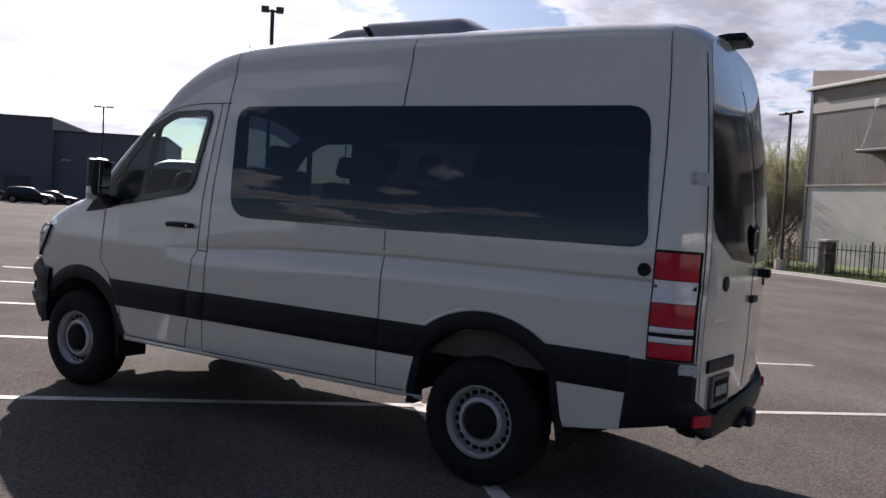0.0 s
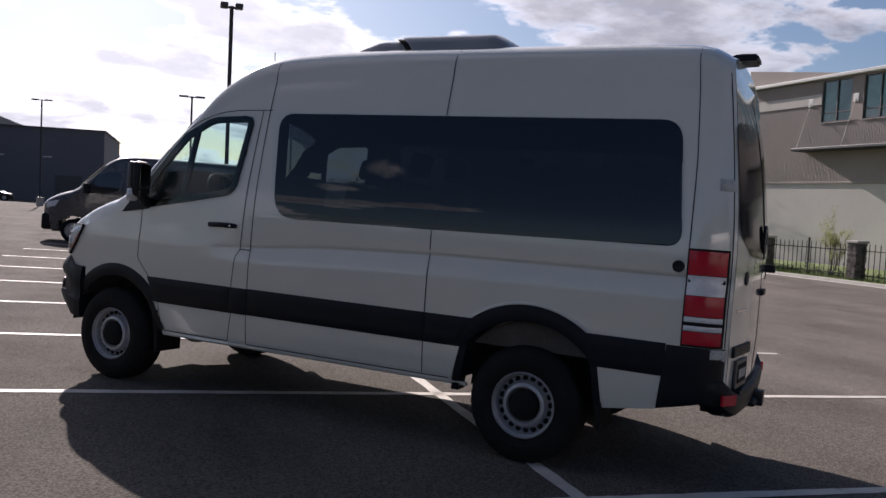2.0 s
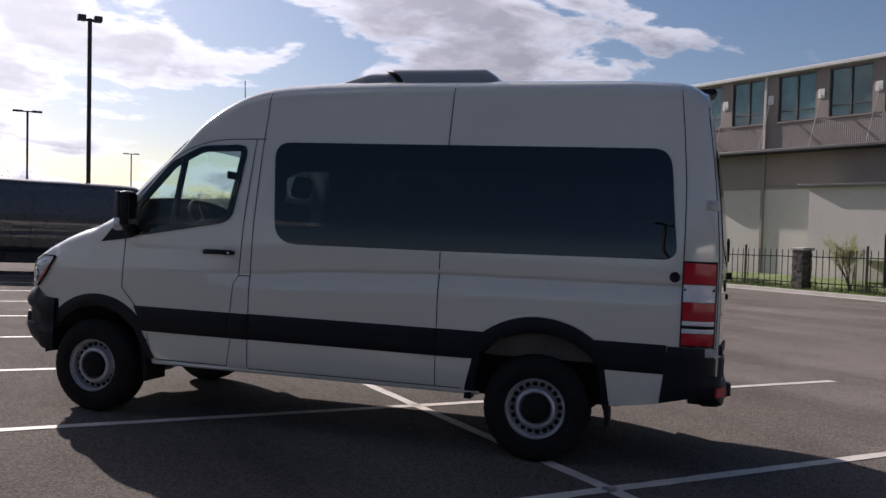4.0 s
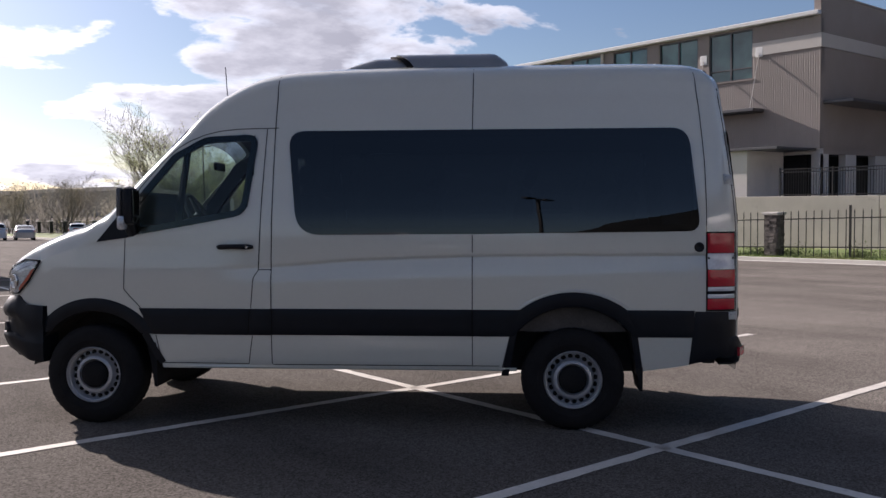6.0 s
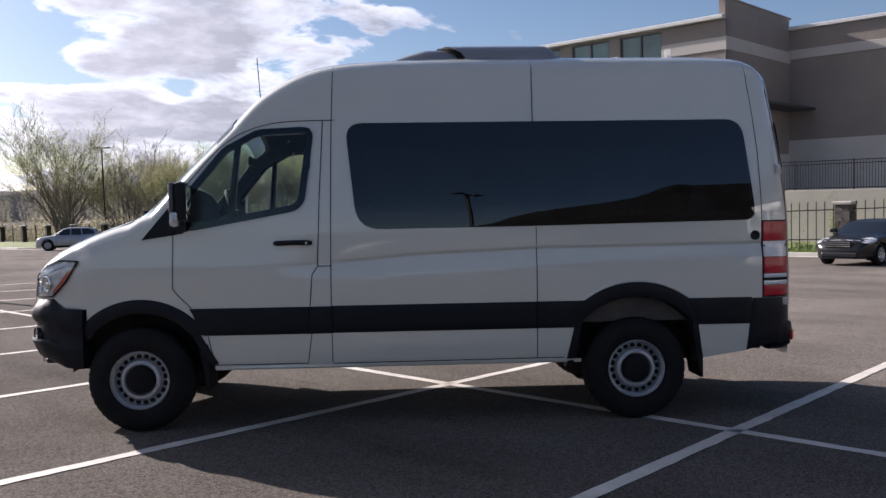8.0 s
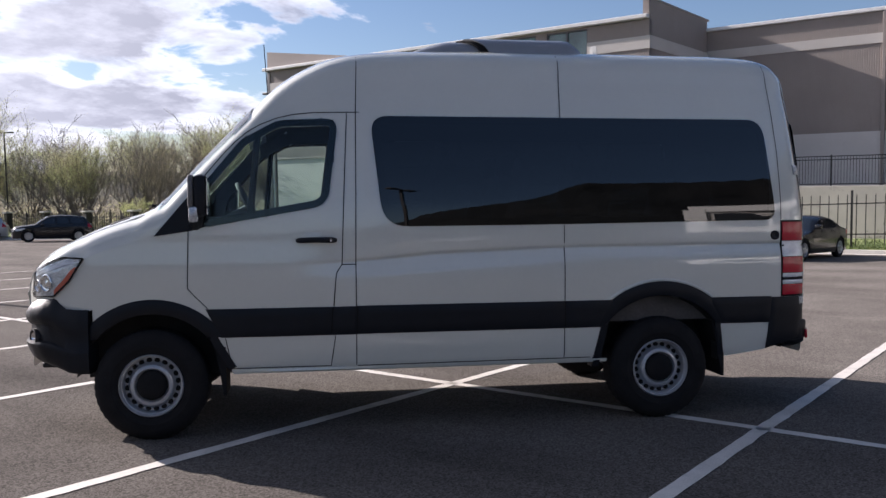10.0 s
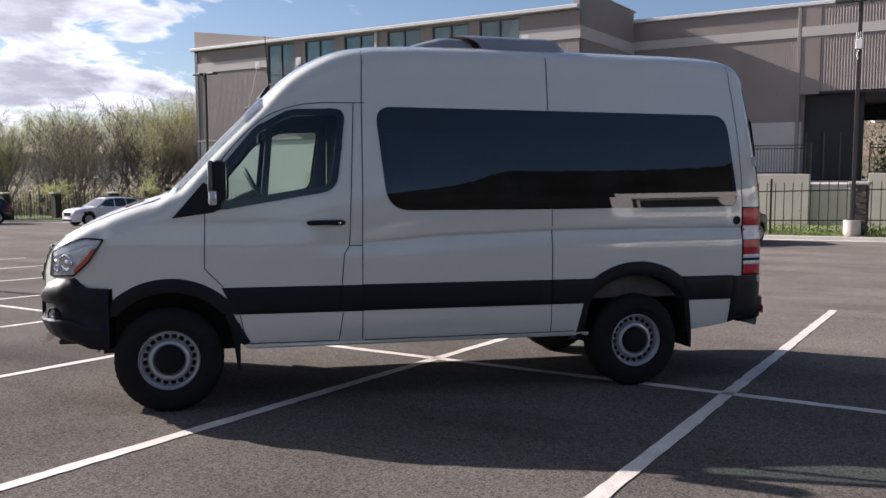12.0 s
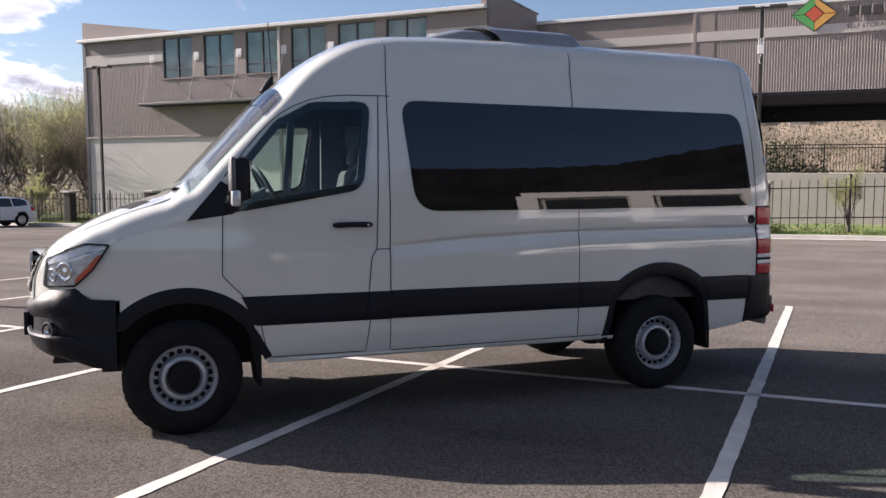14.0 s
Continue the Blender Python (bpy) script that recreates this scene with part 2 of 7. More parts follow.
M = {
    "asphalt": asphalt_material("asphalt"),
    "line_paint": material("line_paint", (0.60, 0.57, 0.52), 0.7, vary=0.14, scale=5, fine=90, bump=0.002, stain=(0.30, 0.29, 0.28)),
    "van_paint": material("van_paint", (0.560, 0.580, 0.532), 0.18, vary=0.015, scale=2, fine=30, coat=1.0, bump=0.002, bump_scale=1.8),
    "van_dark_paint": material("van_dark_paint", (0.055, 0.056, 0.062), 0.28, vary=0.05, coat=0.6),
    "black_plastic": material("black_plastic", (0.0086, 0.0102, 0.0142), 0.45, vary=0.12, scale=6, fine=200, bump=0.0006, bump_scale=400, spec=0.19),
    "seam": material("seam", (0.008, 0.008, 0.009), 0.8, vary=0.1, spec=0.2),
    "frit": material("frit", (0.005, 0.005, 0.007), 0.10, vary=0.05, spec=0.3),
    "privacy_glass": glass("privacy_glass", (0.040, 0.050, 0.066), base=0.072),
    "clear_glass": glass("clear_glass", (0.78, 0.89, 0.86), base=0.04, dust=0.0),
    "wind_glass": glass("wind_glass", (0.66, 0.80, 0.80), base=0.06, dust=0.03),
    "tint_glass": glass("tint_glass", (0.30, 0.30, 0.38), base=0.05),
    "rubber": material("rubber", (0.012, 0.012, 0.013), 0.8, vary=0.2, scale=9, fine=120, bump=0.001, spec=0.14),
    "steel_rim": material("steel_rim", (0.39, 0.40, 0.42), 0.36, metal=0.35, vary=0.08, scale=8),
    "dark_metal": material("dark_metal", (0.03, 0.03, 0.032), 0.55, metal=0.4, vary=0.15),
    "liner": material("liner", (0.028, 0.027, 0.027), 0.9, vary=0.2, scale=7, bump=0.002),
    "grille_grey": material("grille_grey", (0.42, 0.42, 0.41), 0.3, metal=0.2, vary=0.03, coat=0.5),
    "mirror_face": material("mirror_face", (0.16, 0.17, 0.19), 0.04, metal=1.0, vary=0.02),
    "chrome": material("chrome", (0.75, 0.76, 0.78), 0.12, metal=1.0, vary=0.03),
    "lamp_red": material("lamp_red", (0.42, 0.006, 0.025), 0.16, vary=0.05, scale=6, fine=30, coat=0.25, spec=0.3),
    "lamp_white": material("lamp_white", (0.62, 0.64, 0.67), 0.18, metal=0.0, vary=0.10, scale=8, fine=40, coat=0.6),
    "lamp_amber": material("lamp_amber", (0.55, 0.10, 0.05), 0.15, vary=0.08, coat=0.6),
    "lamp_clear": glass("lamp_clear", (0.92, 0.94, 0.95)),
    "lamp_bowl": material("lamp_bowl", (0.58, 0.60, 0.62), 0.22, metal=0.45, vary=0.3, scale=22, fine=90, coat=0.5),
    "cabin": material("cabin", (0.08, 0.08, 0.082), 0.8, vary=0.12),
    "seat_cloth": material("seat_cloth", (0.055, 0.055, 0.058), 0.9, vary=0.15, bump=0.001),
    "plate": material("plate", (0.40, 0.42, 0.42), 0.4, vary=0.1),
    "ac_grey": material("ac_grey", (0.22, 0.235, 0.26), 0.3, vary=0.04, coat=0.4),
    "siding": material("siding", (0.265, 0.23, 0.208), 0.62, vary=0.06, scale=0.5, fine=25, tint=(0.24, 0.208, 0.19)),
    "stripe": material("stripe", (0.50, 0.475, 0.44), 0.7, vary=0.05, scale=0.6),
    "pale_wall": material("pale_wall", (0.56, 0.54, 0.51), 0.85, vary=0.05, scale=0.4, fine=18, bump=0.002, stain=(0.45, 0.43, 0.41)),
    "white_trim": material("white_trim", (0.72, 0.72, 0.70), 0.5, vary=0.04),
    "steel_grey": material("steel_grey", (0.10, 0.10, 0.105), 0.45, metal=0.5, vary=0.08),
    # the strong mottling of this teal stands in for clouds reflected in the panes
    "cloud_teal": material("cloud_teal", (0.085, 0.18, 0.175), 0.06, vary=0.5, scale=0.42, coat=0.5, spec=0.9),
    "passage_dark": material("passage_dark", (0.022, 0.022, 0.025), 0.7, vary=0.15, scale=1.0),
    # near-black that stands in for the shade inside the open ground floor
    "room_shade": material("room_shade", (0.012, 0.012, 0.014), 0.9, vary=0.1),
    "concrete": material("concrete", (0.45, 0.42, 0.375), 0.9, vary=0.10, scale=0.8, fine=30, bump=0.004, bump_scale=25, stain=(0.30, 0.28, 0.25)),
    "kerb": material("kerb", (0.52, 0.50, 0.46), 0.9, vary=0.10, scale=1.5, fine=40, bump=0.003),
    "grass": material("grass", (0.13, 0.185, 0.045), 0.95, vary=0.25, scale=1.2, fine=40, bump=0.02, bump_scale=30, tint=(0.20, 0.22, 0.08)),
    "iron": material("iron", (0.012, 0.012, 0.013), 0.45, vary=0.1),
    "stone": material("stone", (0.10, 0.088, 0.08), 0.85, vary=0.3, scale=9, fine=60, bump=0.006, bump_scale=40, pieces=0.45),
    "mortar": material("mortar", (0.045, 0.04, 0.037), 0.95, vary=0.2),
    "cap_stone": material("cap_stone", (0.45, 0.43, 0.40), 0.85, vary=0.1, scale=4),
    "bark": material("bark", (0.16, 0.14, 0.12), 0.95, vary=0.3, scale=6, fine=50, bump=0.01, bump_scale=30),
    "leaf": material("leaf", (0.36, 0.385, 0.18), 0.7, vary=0.3, scale=0.9, fine=6, tint=(0.39, 0.37, 0.21)),
    "leaf_dark": material("leaf_dark", (0.32, 0.295, 0.22), 0.8, vary=0.3, scale=0.9, fine=6, tint=(0.35, 0.33, 0.20)),
    "far_leaf": material("far_leaf", (0.17, 0.162, 0.14), 0.9, vary=0.25, scale=0.05, fine=0.8, tint=(0.17, 0.176, 0.12), spec=0.1),
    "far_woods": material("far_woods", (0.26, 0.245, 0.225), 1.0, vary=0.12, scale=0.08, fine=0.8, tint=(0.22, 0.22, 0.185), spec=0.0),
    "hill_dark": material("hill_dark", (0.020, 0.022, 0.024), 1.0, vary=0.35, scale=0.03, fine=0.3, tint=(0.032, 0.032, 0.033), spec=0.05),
    "lamp_post": material("lamp_post", (0.022, 0.020, 0.019), 0.5, vary=0.1),
    "lamp_head": material("lamp_head", (0.05, 0.05, 0.052), 0.5, vary=0.1),
    "far_wall": material("far_wall", (0.16, 0.16, 0.17), 0.8, vary=0.05, scale=0.1, fine=2),
    "arch_panel": material("arch_panel", (0.075, 0.07, 0.067), 0.85, vary=0.2, scale=5, fine=60, stain=(0.10, 0.09, 0.08)),
    "scrub": material("scrub", (0.22, 0.19, 0.125), 1.0, vary=0.3, scale=0.1, fine=1.0, tint=(0.17, 0.17, 0.085)),
    "weeds": material("weeds", (0.10, 0.145, 0.045), 0.9, vary=0.35, scale=1.5, fine=20, tint=(0.16, 0.17, 0.07)),
    "hill": material("hill", (0.235, 0.19, 0.135), 1.0, vary=0.35, scale=0.06, fine=0.6, tint=(0.15, 0.145, 0.075)),
    "white_paint": material("white_paint", (0.72, 0.73, 0.74), 0.22, vary=0.03, coat=0.6),
    "dark_car": material("dark_car", (0.008, 0.009, 0.011), 0.25, vary=0.05, coat=0.3, spec=0.35),
    "silver_car": material("silver_car", (0.38, 0.39, 0.40), 0.3, metal=0.5, vary=0.04, coat=0.6),
    "car_glass": material("car_glass", (0.012, 0.015, 0.018), 0.06, vary=0.1, coat=0.5),
    "logo_green": material("logo_green", (0.10, 0.36, 0.10), 0.5, vary=0.06),
    "logo_red": material("logo_red", (0.55, 0.10, 0.05), 0.5, vary=0.06),
    "logo_gold": material("logo_gold", (0.62, 0.34, 0.08), 0.5, vary=0.06),
    "sign_dark": material("sign_dark", (0.05, 0.048, 0.048), 0.5, vary=0.06),
}
M["van_paint"].node_tree.nodes["Principled BSDF"].inputs["Coat IOR"].default_value = 1.62
for soft in ("leaf", "leaf_dark", "far_leaf"):
    # thin leaves let some light through
    t = M[soft].node_tree
    b = t.nodes["Principled BSDF"]
    lets = t.nodes.new("ShaderNodeBsdfTranslucent")
    blend = t.nodes.new("ShaderNodeMixShader")
    blend.inputs[0].default_value = 0.55
    t.links.new(b.inputs["Base Color"].links[0].from_socket, lets.inputs[0])
    t.links.new(b.outputs[0], blend.inputs[1])
    t.links.new(lets.outputs[0], blend.inputs[2])
    t.links.new(blend.outputs[0], t.nodes["Material Output"].inputs[0])


# ---- mesh helpers ----
def part(name, bm, mat, parent=None, label="", smooth=False, at=None):
    me = bpy.data.meshes.new(name)
    bm.to_mesh(me)
    bm.free()
    me.materials.append(M[mat])
    if smooth:
        me.polygons.foreach_set("use_smooth", [True] * len(me.polygons))
        me.set_sharp_from_angle(angle=radians(40))
    ob = new(name, me)
    if parent:
        ob.parent = parent
    if at is not None:
        ob.matrix_basis = at
    if label:
        ob["label"] = label
    return ob


def raw(name, verts, faces, mat, parent=None, label="", smooth=False):
    me = bpy.data.meshes.new(name)
    me.from_pydata([tuple(v) for v in verts], [], faces)
    me.update()
    me.materials.append(M[mat])
    if smooth:
        me.polygons.foreach_set("use_smooth", [True] * len(me.polygons))
        me.set_sharp_from_angle(angle=radians(40))
    ob = new(name, me)
    if parent:
        ob.parent = parent
    if label:
        ob["label"] = label
    return ob


def thing(name, label, category, group="", at=None, kind=""):
    ob = new(name)
    ob.empty_display_size = 0.1
    if at is not None:
        ob.matrix_basis = at
    return tagged(ob, label, category, group, kind)


def box(bm, x0, x1, y0, y1, z0, z1, bevel=0.0):
    m = bmesh.ops.create_cube(bm, size=1.0, matrix=Matrix.LocRotScale(((x0 + x1) / 2, (y0 + y1) / 2, (z0 + z1) / 2), None, (x1 - x0, y1 - y0, z1 - z0)))
    if bevel:
        vs = set(m["verts"])
        es = [e for e in bm.edges if e.verts[0] in vs and e.verts[1] in vs]
        bmesh.ops.bevel(bm, geom=es, offset=bevel, segments=2, affect="EDGES", profile=0.5)
    return bm


def boxed(*a, bevel=0.0):
    return box(bmesh.new(), *a, bevel=bevel)


def tube(bm, pts, radii, n=8, cap=True):
    pts = [Vector(p) for p in pts]
    rings = []
    for i, p in enumerate(pts):
        d = (pts[min(i + 1, len(pts) - 1)] - pts[max(i - 1, 0)]).normalized()
        a = d.cross(Vector((0, 0, 1)) if abs(d.z) < 0.95 else Vector((1, 0, 0))).normalized()
        b = d.cross(a)
        r = radii[i] if isinstance(radii, (list, tuple)) else radii
        rings.append([bm.verts.new(p + (a * math.cos(2 * math.pi * k / n) + b * math.sin(2 * math.pi * k / n)) * r) for k in range(n)])
    for r0, r1 in zip(rings, rings[1:]):
        for k in range(n):
            bm.faces.new((r0[k], r0[(k + 1) % n], r1[(k + 1) % n], r1[k]))
    if cap:
        bm.faces.new(rings[0])
        bm.faces.new(rings[-1][::-1])
    return bm


def lathe(bm, profile, n=40):
    """Turns (radius, y) pairs round the y axis."""
    rings = [[bm.verts.new((r * math.cos(2 * math.pi * k / n), y, r * math.sin(2 * math.pi * k / n))) for k in range(n)] for r, y in profile]
    for a, b in zip(rings, rings[1:]):
        for k in range(n):
            bm.faces.new((a[k], a[(k + 1) % n], b[(k + 1) % n], b[k]))
    return bm


def extrude_xz(bm, outline, y0, y1):
    """A plate with an outline in x, z between two depths."""
    a = [bm.verts.new((x, y0, z)) for x, z in outline]
    b = [bm.verts.new((x, y1, z)) for x, z in outline]
    bm.faces.new(a)
    bm.faces.new(b[::-1])
    for i in range(len(a)):
        j = (i + 1) % len(a)
        bm.faces.new((a[j], a[i], b[i], b[j]))
    bmesh.ops.recalc_face_normals(bm, faces=bm.faces)
    return bm


def fillet(corners, n=6):
    """Rounds the corners (x, z, radius) of a closed outline."""
    res = []
    k = len(corners)
    for i, (x, z, r) in enumerate(corners):
        p, a, b = Vector((x, z)), Vector(corners[i - 1][:2]), Vector(corners[(i + 1) % k][:2])
        if r <= 0:
            res.append((x, z))
            continue
        u, v = (a - p).normalized(), (b - p).normalized()
        half = u.angle(v) / 2
        t = min(r / math.tan(half), (a - p).length * 0.49, (b - p).length * 0.49)
        p0, p1 = p + u * t, p + v * t
        for s in range(n + 1):
            q = s / n
            c = p0 * (1 - q) ** 2 + p * 2 * q * (1 - q) + p1 * q ** 2
            res.append((c.x, c.y))
    return res


def gz(x, y):
    """The height of the ground: the slope of the car park, level far away."""
    return -0.032 * max(-80.0, min(34.0, x)) - 0.0145 * max(-80.0, min(130.0, y))


def stand(x, y, turn=0.0, lean=True):
    """The pose of a thing that stands on the ground, along its slope or upright."""
    if lean:
        return Matrix.Translation((x, y, gz(x, y))) @ SLOPE @ pose(0, 0, 0, 0, 0, turn)
    return pose(x, y, gz(x, y), 0, 0, turn)

# ---- ground, lines, kerb ----
def sheet(xs, ys, height):
    verts = [(x, y, height(x, y)) for y in ys for x in xs]
    n = len(xs)
    faces = [(j * n + i, j * n + i + 1, (j + 1) * n + i + 1, (j + 1) * n + i) for j in range(len(ys) - 1) for i in range(n - 1)]
    return verts, faces


far = [-2500, -900, -300, -80]
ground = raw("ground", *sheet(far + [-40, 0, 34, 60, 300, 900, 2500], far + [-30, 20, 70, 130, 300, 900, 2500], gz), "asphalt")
tagged(ground, "grey worn asphalt of a large open car park", "asphalt", kind="structure")


def on_slope(x, y, h=0.0):
    return SLOPE @ Vector((x, y, h))


def stripe_line(x0, y0, x1, y1, width, seed):
    """A painted stripe with slightly ragged edges, a few millimetres thick."""
    rnd = random.Random(seed)
    a, b = Vector((x0, y0)), Vector((x1, y1))
    d = (b - a).normalized()
    s = Vector((-d.y, d.x))
    n = max(4, int((b - a).length / 0.12))
    verts, faces = [], []
    for i in range(n + 1):
        c = a.lerp(b, i / n)
        for side in (-1, 1):
            e = c + s * side * (width / 2 + rnd.uniform(-0.006, 0.006))
            verts.append(on_slope(e.x, e.y, 0.005))
    for i in range(n):
        faces.append((2 * i, 2 * i + 2, 2 * i + 3, 2 * i + 1))
    ob = raw("parking_line", verts, faces, "line_paint")
    return tagged(ob, "worn white painted parking line on the asphalt", "parking line", "parking lines", "structure")


STALL = 2.743
for k in range(-4, 9):
    stripe_line(-4.2, 4.21 + STALL * k, 7.5, 4.21 + STALL * k, 0.105, 30 + k)
stripe_line(1.63, 4.21 - STALL * 4, 1.63, 4.21 + STALL * 8, 0.105, 99)

# kerb, bending round the grass beyond the last stalls
KERB = [(28.4, -70), (28.4, -30), (28.4, 0), (28.4, 30), (28.4, 49), (27.0, 54), (24.0, 59), (21.5, 63), (20.5, 70), (20.5, 130)]


def strip_along(path, offs, name, mat):
    verts, faces = [], []
    for i, p in enumerate(path):
        p0, p1 = Vector(path[max(i - 1, 0)]), Vector(path[min(i + 1, len(path) - 1)])
        d = (p1 - p0).normalized()
        s = Vector((d.y, -d.x))
        for o, h in offs:
            q = Vector(p) + s * o
            verts.append((q.x, q.y, gz(q.x, q.y) + h))
    n = len(offs)
    for i in range(len(path) - 1):
        for j in range(n - 1):
            faces.append((i * n + j, i * n + j + 1, (i + 1) * n + j + 1, (i + 1) * n + j))
    return raw(name, verts, faces, mat)


tagged(strip_along(KERB, [(-0.30, 0.004), (0.0, 0.012), (0.01, 0.14), (0.03, 0.155), (0.16, 0.155), (0.17, 0.10)], "kerb", "kerb"), "pale concrete kerb along the car park", "kerb", kind="structure")
tagged(strip_along(KERB, [(0.15, 0.13), (0.5, 0.16), (1.4, 0.20), (3.5, 0.22), (12.0, 0.25)], "verge", "grass"), "strip of short spring grass behind the kerb", "grass", kind="structure")

rnd = random.Random(5)
verts, faces = [], []
for i in range(26000):
    y = rnd.uniform(-6, 60)
    x = 28.4 + 0.2 + rnd.random() ** 1.5 * 3.6
    h, a, w = rnd.uniform(0.04, 0.13) * (1.6 if x > 29.2 and rnd.random() < 0.3 else 1), rnd.uniform(0, 6.28), 0.012
    if y > 48:
        x += -(y - 48) * 0.45
    z = gz(x, y) + 0.17
    dx, dy = math.cos(a), math.sin(a)
    k = len(verts)
    verts += [(x - dx * w, y - dy * w, z), (x + dx * w, y + dy * w, z), (x + rnd.uniform(-0.04, 0.04), y + rnd.uniform(-0.04, 0.04), z + h)]
    faces.append((k, k + 1, k + 2))
tagged(raw("grass_blades", verts, faces, "grass"), "short green and straw-coloured grass blades on the verge", "grass", kind="stuff")

# ---- storage building ----
BX, BY0, BY1, IX = 40.7, 22.25, 54.2, 49.7     # front wall, its two ends, inner wall


def ribbed(name, a, b, z0, z1, parent, pitch=0.30, depth=0.035, mat="siding", out_dir=None, label=""):
    """Upright ribbed metal siding between two plan points."""
    a, b = Vector(a), Vector(b)
    d = (b - a).normalized()
    s = Vector((d.y, -d.x)) if out_dir is None else Vector(out_dir)
    length = (b - a).length
    n = max(1, int(length / pitch))
    verts, faces = [], []
    for i in range(n):
        t0 = i / n * length
        p = length / n
        for q, o in ((0.0, 0), (0.40, 0), (0.55, 1), (0.85, 1)):
            c = a + d * (t0 + q * p) + s * o * depth
            verts += [(c.x, c.y, z0), (c.x, c.y, z1)]
    verts += [(b.x, b.y, z0), (b.x, b.y, z1)]
    for i in range(len(verts) // 2 - 1):
        faces.append((2 * i, 2 * i + 2, 2 * i + 3, 2 * i + 1))
    return raw(name, verts, faces, mat, parent, label)


store = thing("storage_building", "taupe ribbed-metal storage building with pale base and stripe", "building")
# front block: walls with thickness, openings through them
WINDOWS = [(46.6, 44.0), (43.0, 40.4), (39.45, 36.8), (35.85, 33.2), (32.3, 29.6), (28.85, 26.1)]
WZ0, WZ1 = 7.92, 10.68
part("base_wall", boxed(BX, BX + 0.4, 26.2, BY1, -3.0, 3.85), "pale_wall", store, "pale stucco base wall")
part("base_wall", boxed(BX, BX + 0.4, BY0, 26.2, 3.55, 3.85), "pale_wall", store)
ribbed("siding", (BX, BY1), (BX, BY0), 3.95, WZ0, store, 0.13, 0.008, out_dir=(-1, 0))
part("wall_core", boxed(BX + 0.05, BX + 0.4, BY0 + 0.05, BY1, 3.85, WZ0), "siding", store)
part("base_ledge", boxed(BX - 0.09, BX + 0.1, BY0 - 0.06, BY1, 3.83, 3.97, bevel=0.015), "siding", store)
edges = [BY1] + [v for w in WINDOWS for v in w] + [BY0]
for i in range(0, len(edges), 2):
    hi, lo = edges[i], edges[i + 1]
    if i in (0, len(edges) - 2):
        ribbed("siding", (BX, hi), (BX, lo), WZ0, 9.14, store, 0.13, 0.008, out_dir=(-1, 0))
        ribbed("siding", (BX, hi), (BX, lo), 9.85, 10.75, store, 0.13, 0.008, out_dir=(-1, 0))
        part("pale_band", boxed(BX - 0.055, BX + 0.1, lo - (0.06 if i else 0), hi, 9.14, 9.85), "stripe", store, "cream painted band")
        part("wall_core", boxed(BX + 0.05, BX + 0.4, lo, hi, WZ0, 10.75), "siding", store)
    else:
        part("pier", boxed(BX - 0.02, BX + 0.4, lo, hi, WZ0, 10.75), "siding", store)
part("head_wall", boxed(BX, BX + 0.4, WINDOWS[-1][1], WINDOWS[0][0], WZ1, 10.80), "siding", store)
for a, b in WINDOWS:
    win = part("window", boxed(BX + 0.12, BX + 0.16, b, a, WZ0, WZ1), "cloud_teal", store, "teal reflective window with cloud mottling painted in and dark mullions")
    mid = (a + b) / 2
    bm = bmesh.new()
    for y0, y1 in ((b, b + 0.07), (mid - 0.05, mid + 0.05), (a - 0.07, a)):
        box(bm, BX + 0.03, BX + 0.13, y0, y1, WZ0, WZ1)
    for z0, z1 in ((WZ0, WZ0 + 0.07), (WZ0 + 0.62, WZ0 + 0.68), (WZ1 - 0.07, WZ1)):
        box(bm, BX + 0.035, BX + 0.125, b, a, z0, z1)
    part("frame", bm, "steel_grey", win)
    part("sill", boxed(BX - 0.06, BX + 0.1, b - 0.05, a + 0.05, WZ0 - 0.07, WZ0 + 0.004), "siding", win)
# white roof edge, raised end fin and the corner block's taller parapet
part("roof_edge", boxed(BX - 0.35, BX + 0.4, BY0, BY1 + 0.3, 10.80, 11.02, bevel=0.03), "white_trim", store, "white metal roof edge")
bm = bmesh.new()
vs = [bm.verts.new(p) for p in ((BX - 0.05, BY1, 10.9), (BX + 0.3, BY1, 10.9), (BX + 0.3, BY1, 12.3), (BX - 0.05, BY1, 12.3), (BX - 0.05, BY1 - 9, 10.9), (BX + 0.3, BY1 - 9, 10.9), (BX + 0.3, BY1 - 9, 11.1), (BX - 0.05, BY1 - 9, 11.1))]
for f_ in ((0, 1, 2, 3), (4, 7, 6, 5), (0, 3, 7, 4), (1, 5, 6, 2), (3, 2, 6, 7)):
    bm.faces.new([vs[i] for i in f_])
part("parapet", bm, "siding", store)
part("end_wall", boxed(BX + 0.02, IX + 25, BY1 - 0.4, BY1 - 0.02, -3.5, 10.9), "siding", store)
part("corner_trim", boxed(BX - 0.06, BX + 0.3, BY1 - 0.25, BY1 + 0.05, -3.0, 10.8), "steel_grey", store)
# side of the front block, in its own shade
ribbed("siding", (BX, BY0), (IX, BY0), 3.95, 9.16, store, 0.13, 0.008, out_dir=(0, -1))
ribbed("siding", (BX, BY0), (IX, BY0), 9.87, 11.9, store, 0.13, 0.008, out_dir=(0, -1))
part("pale_band", boxed(BX - 0.05, IX, BY0 - 0.055, BY0 + 0.1, 9.16, 9.87), "stripe", store)
part("wall_core", boxed(BX + 0.05, IX, BY0 + 0.04, BY0 + 0.4, 3.55, 11.9), "siding", store)
part("parapet_cap", boxed(BX - 0.06, IX + 0.2, BY0 - 0.06, BY0 + 0.45, 11.9, 12.0), "siding", store)
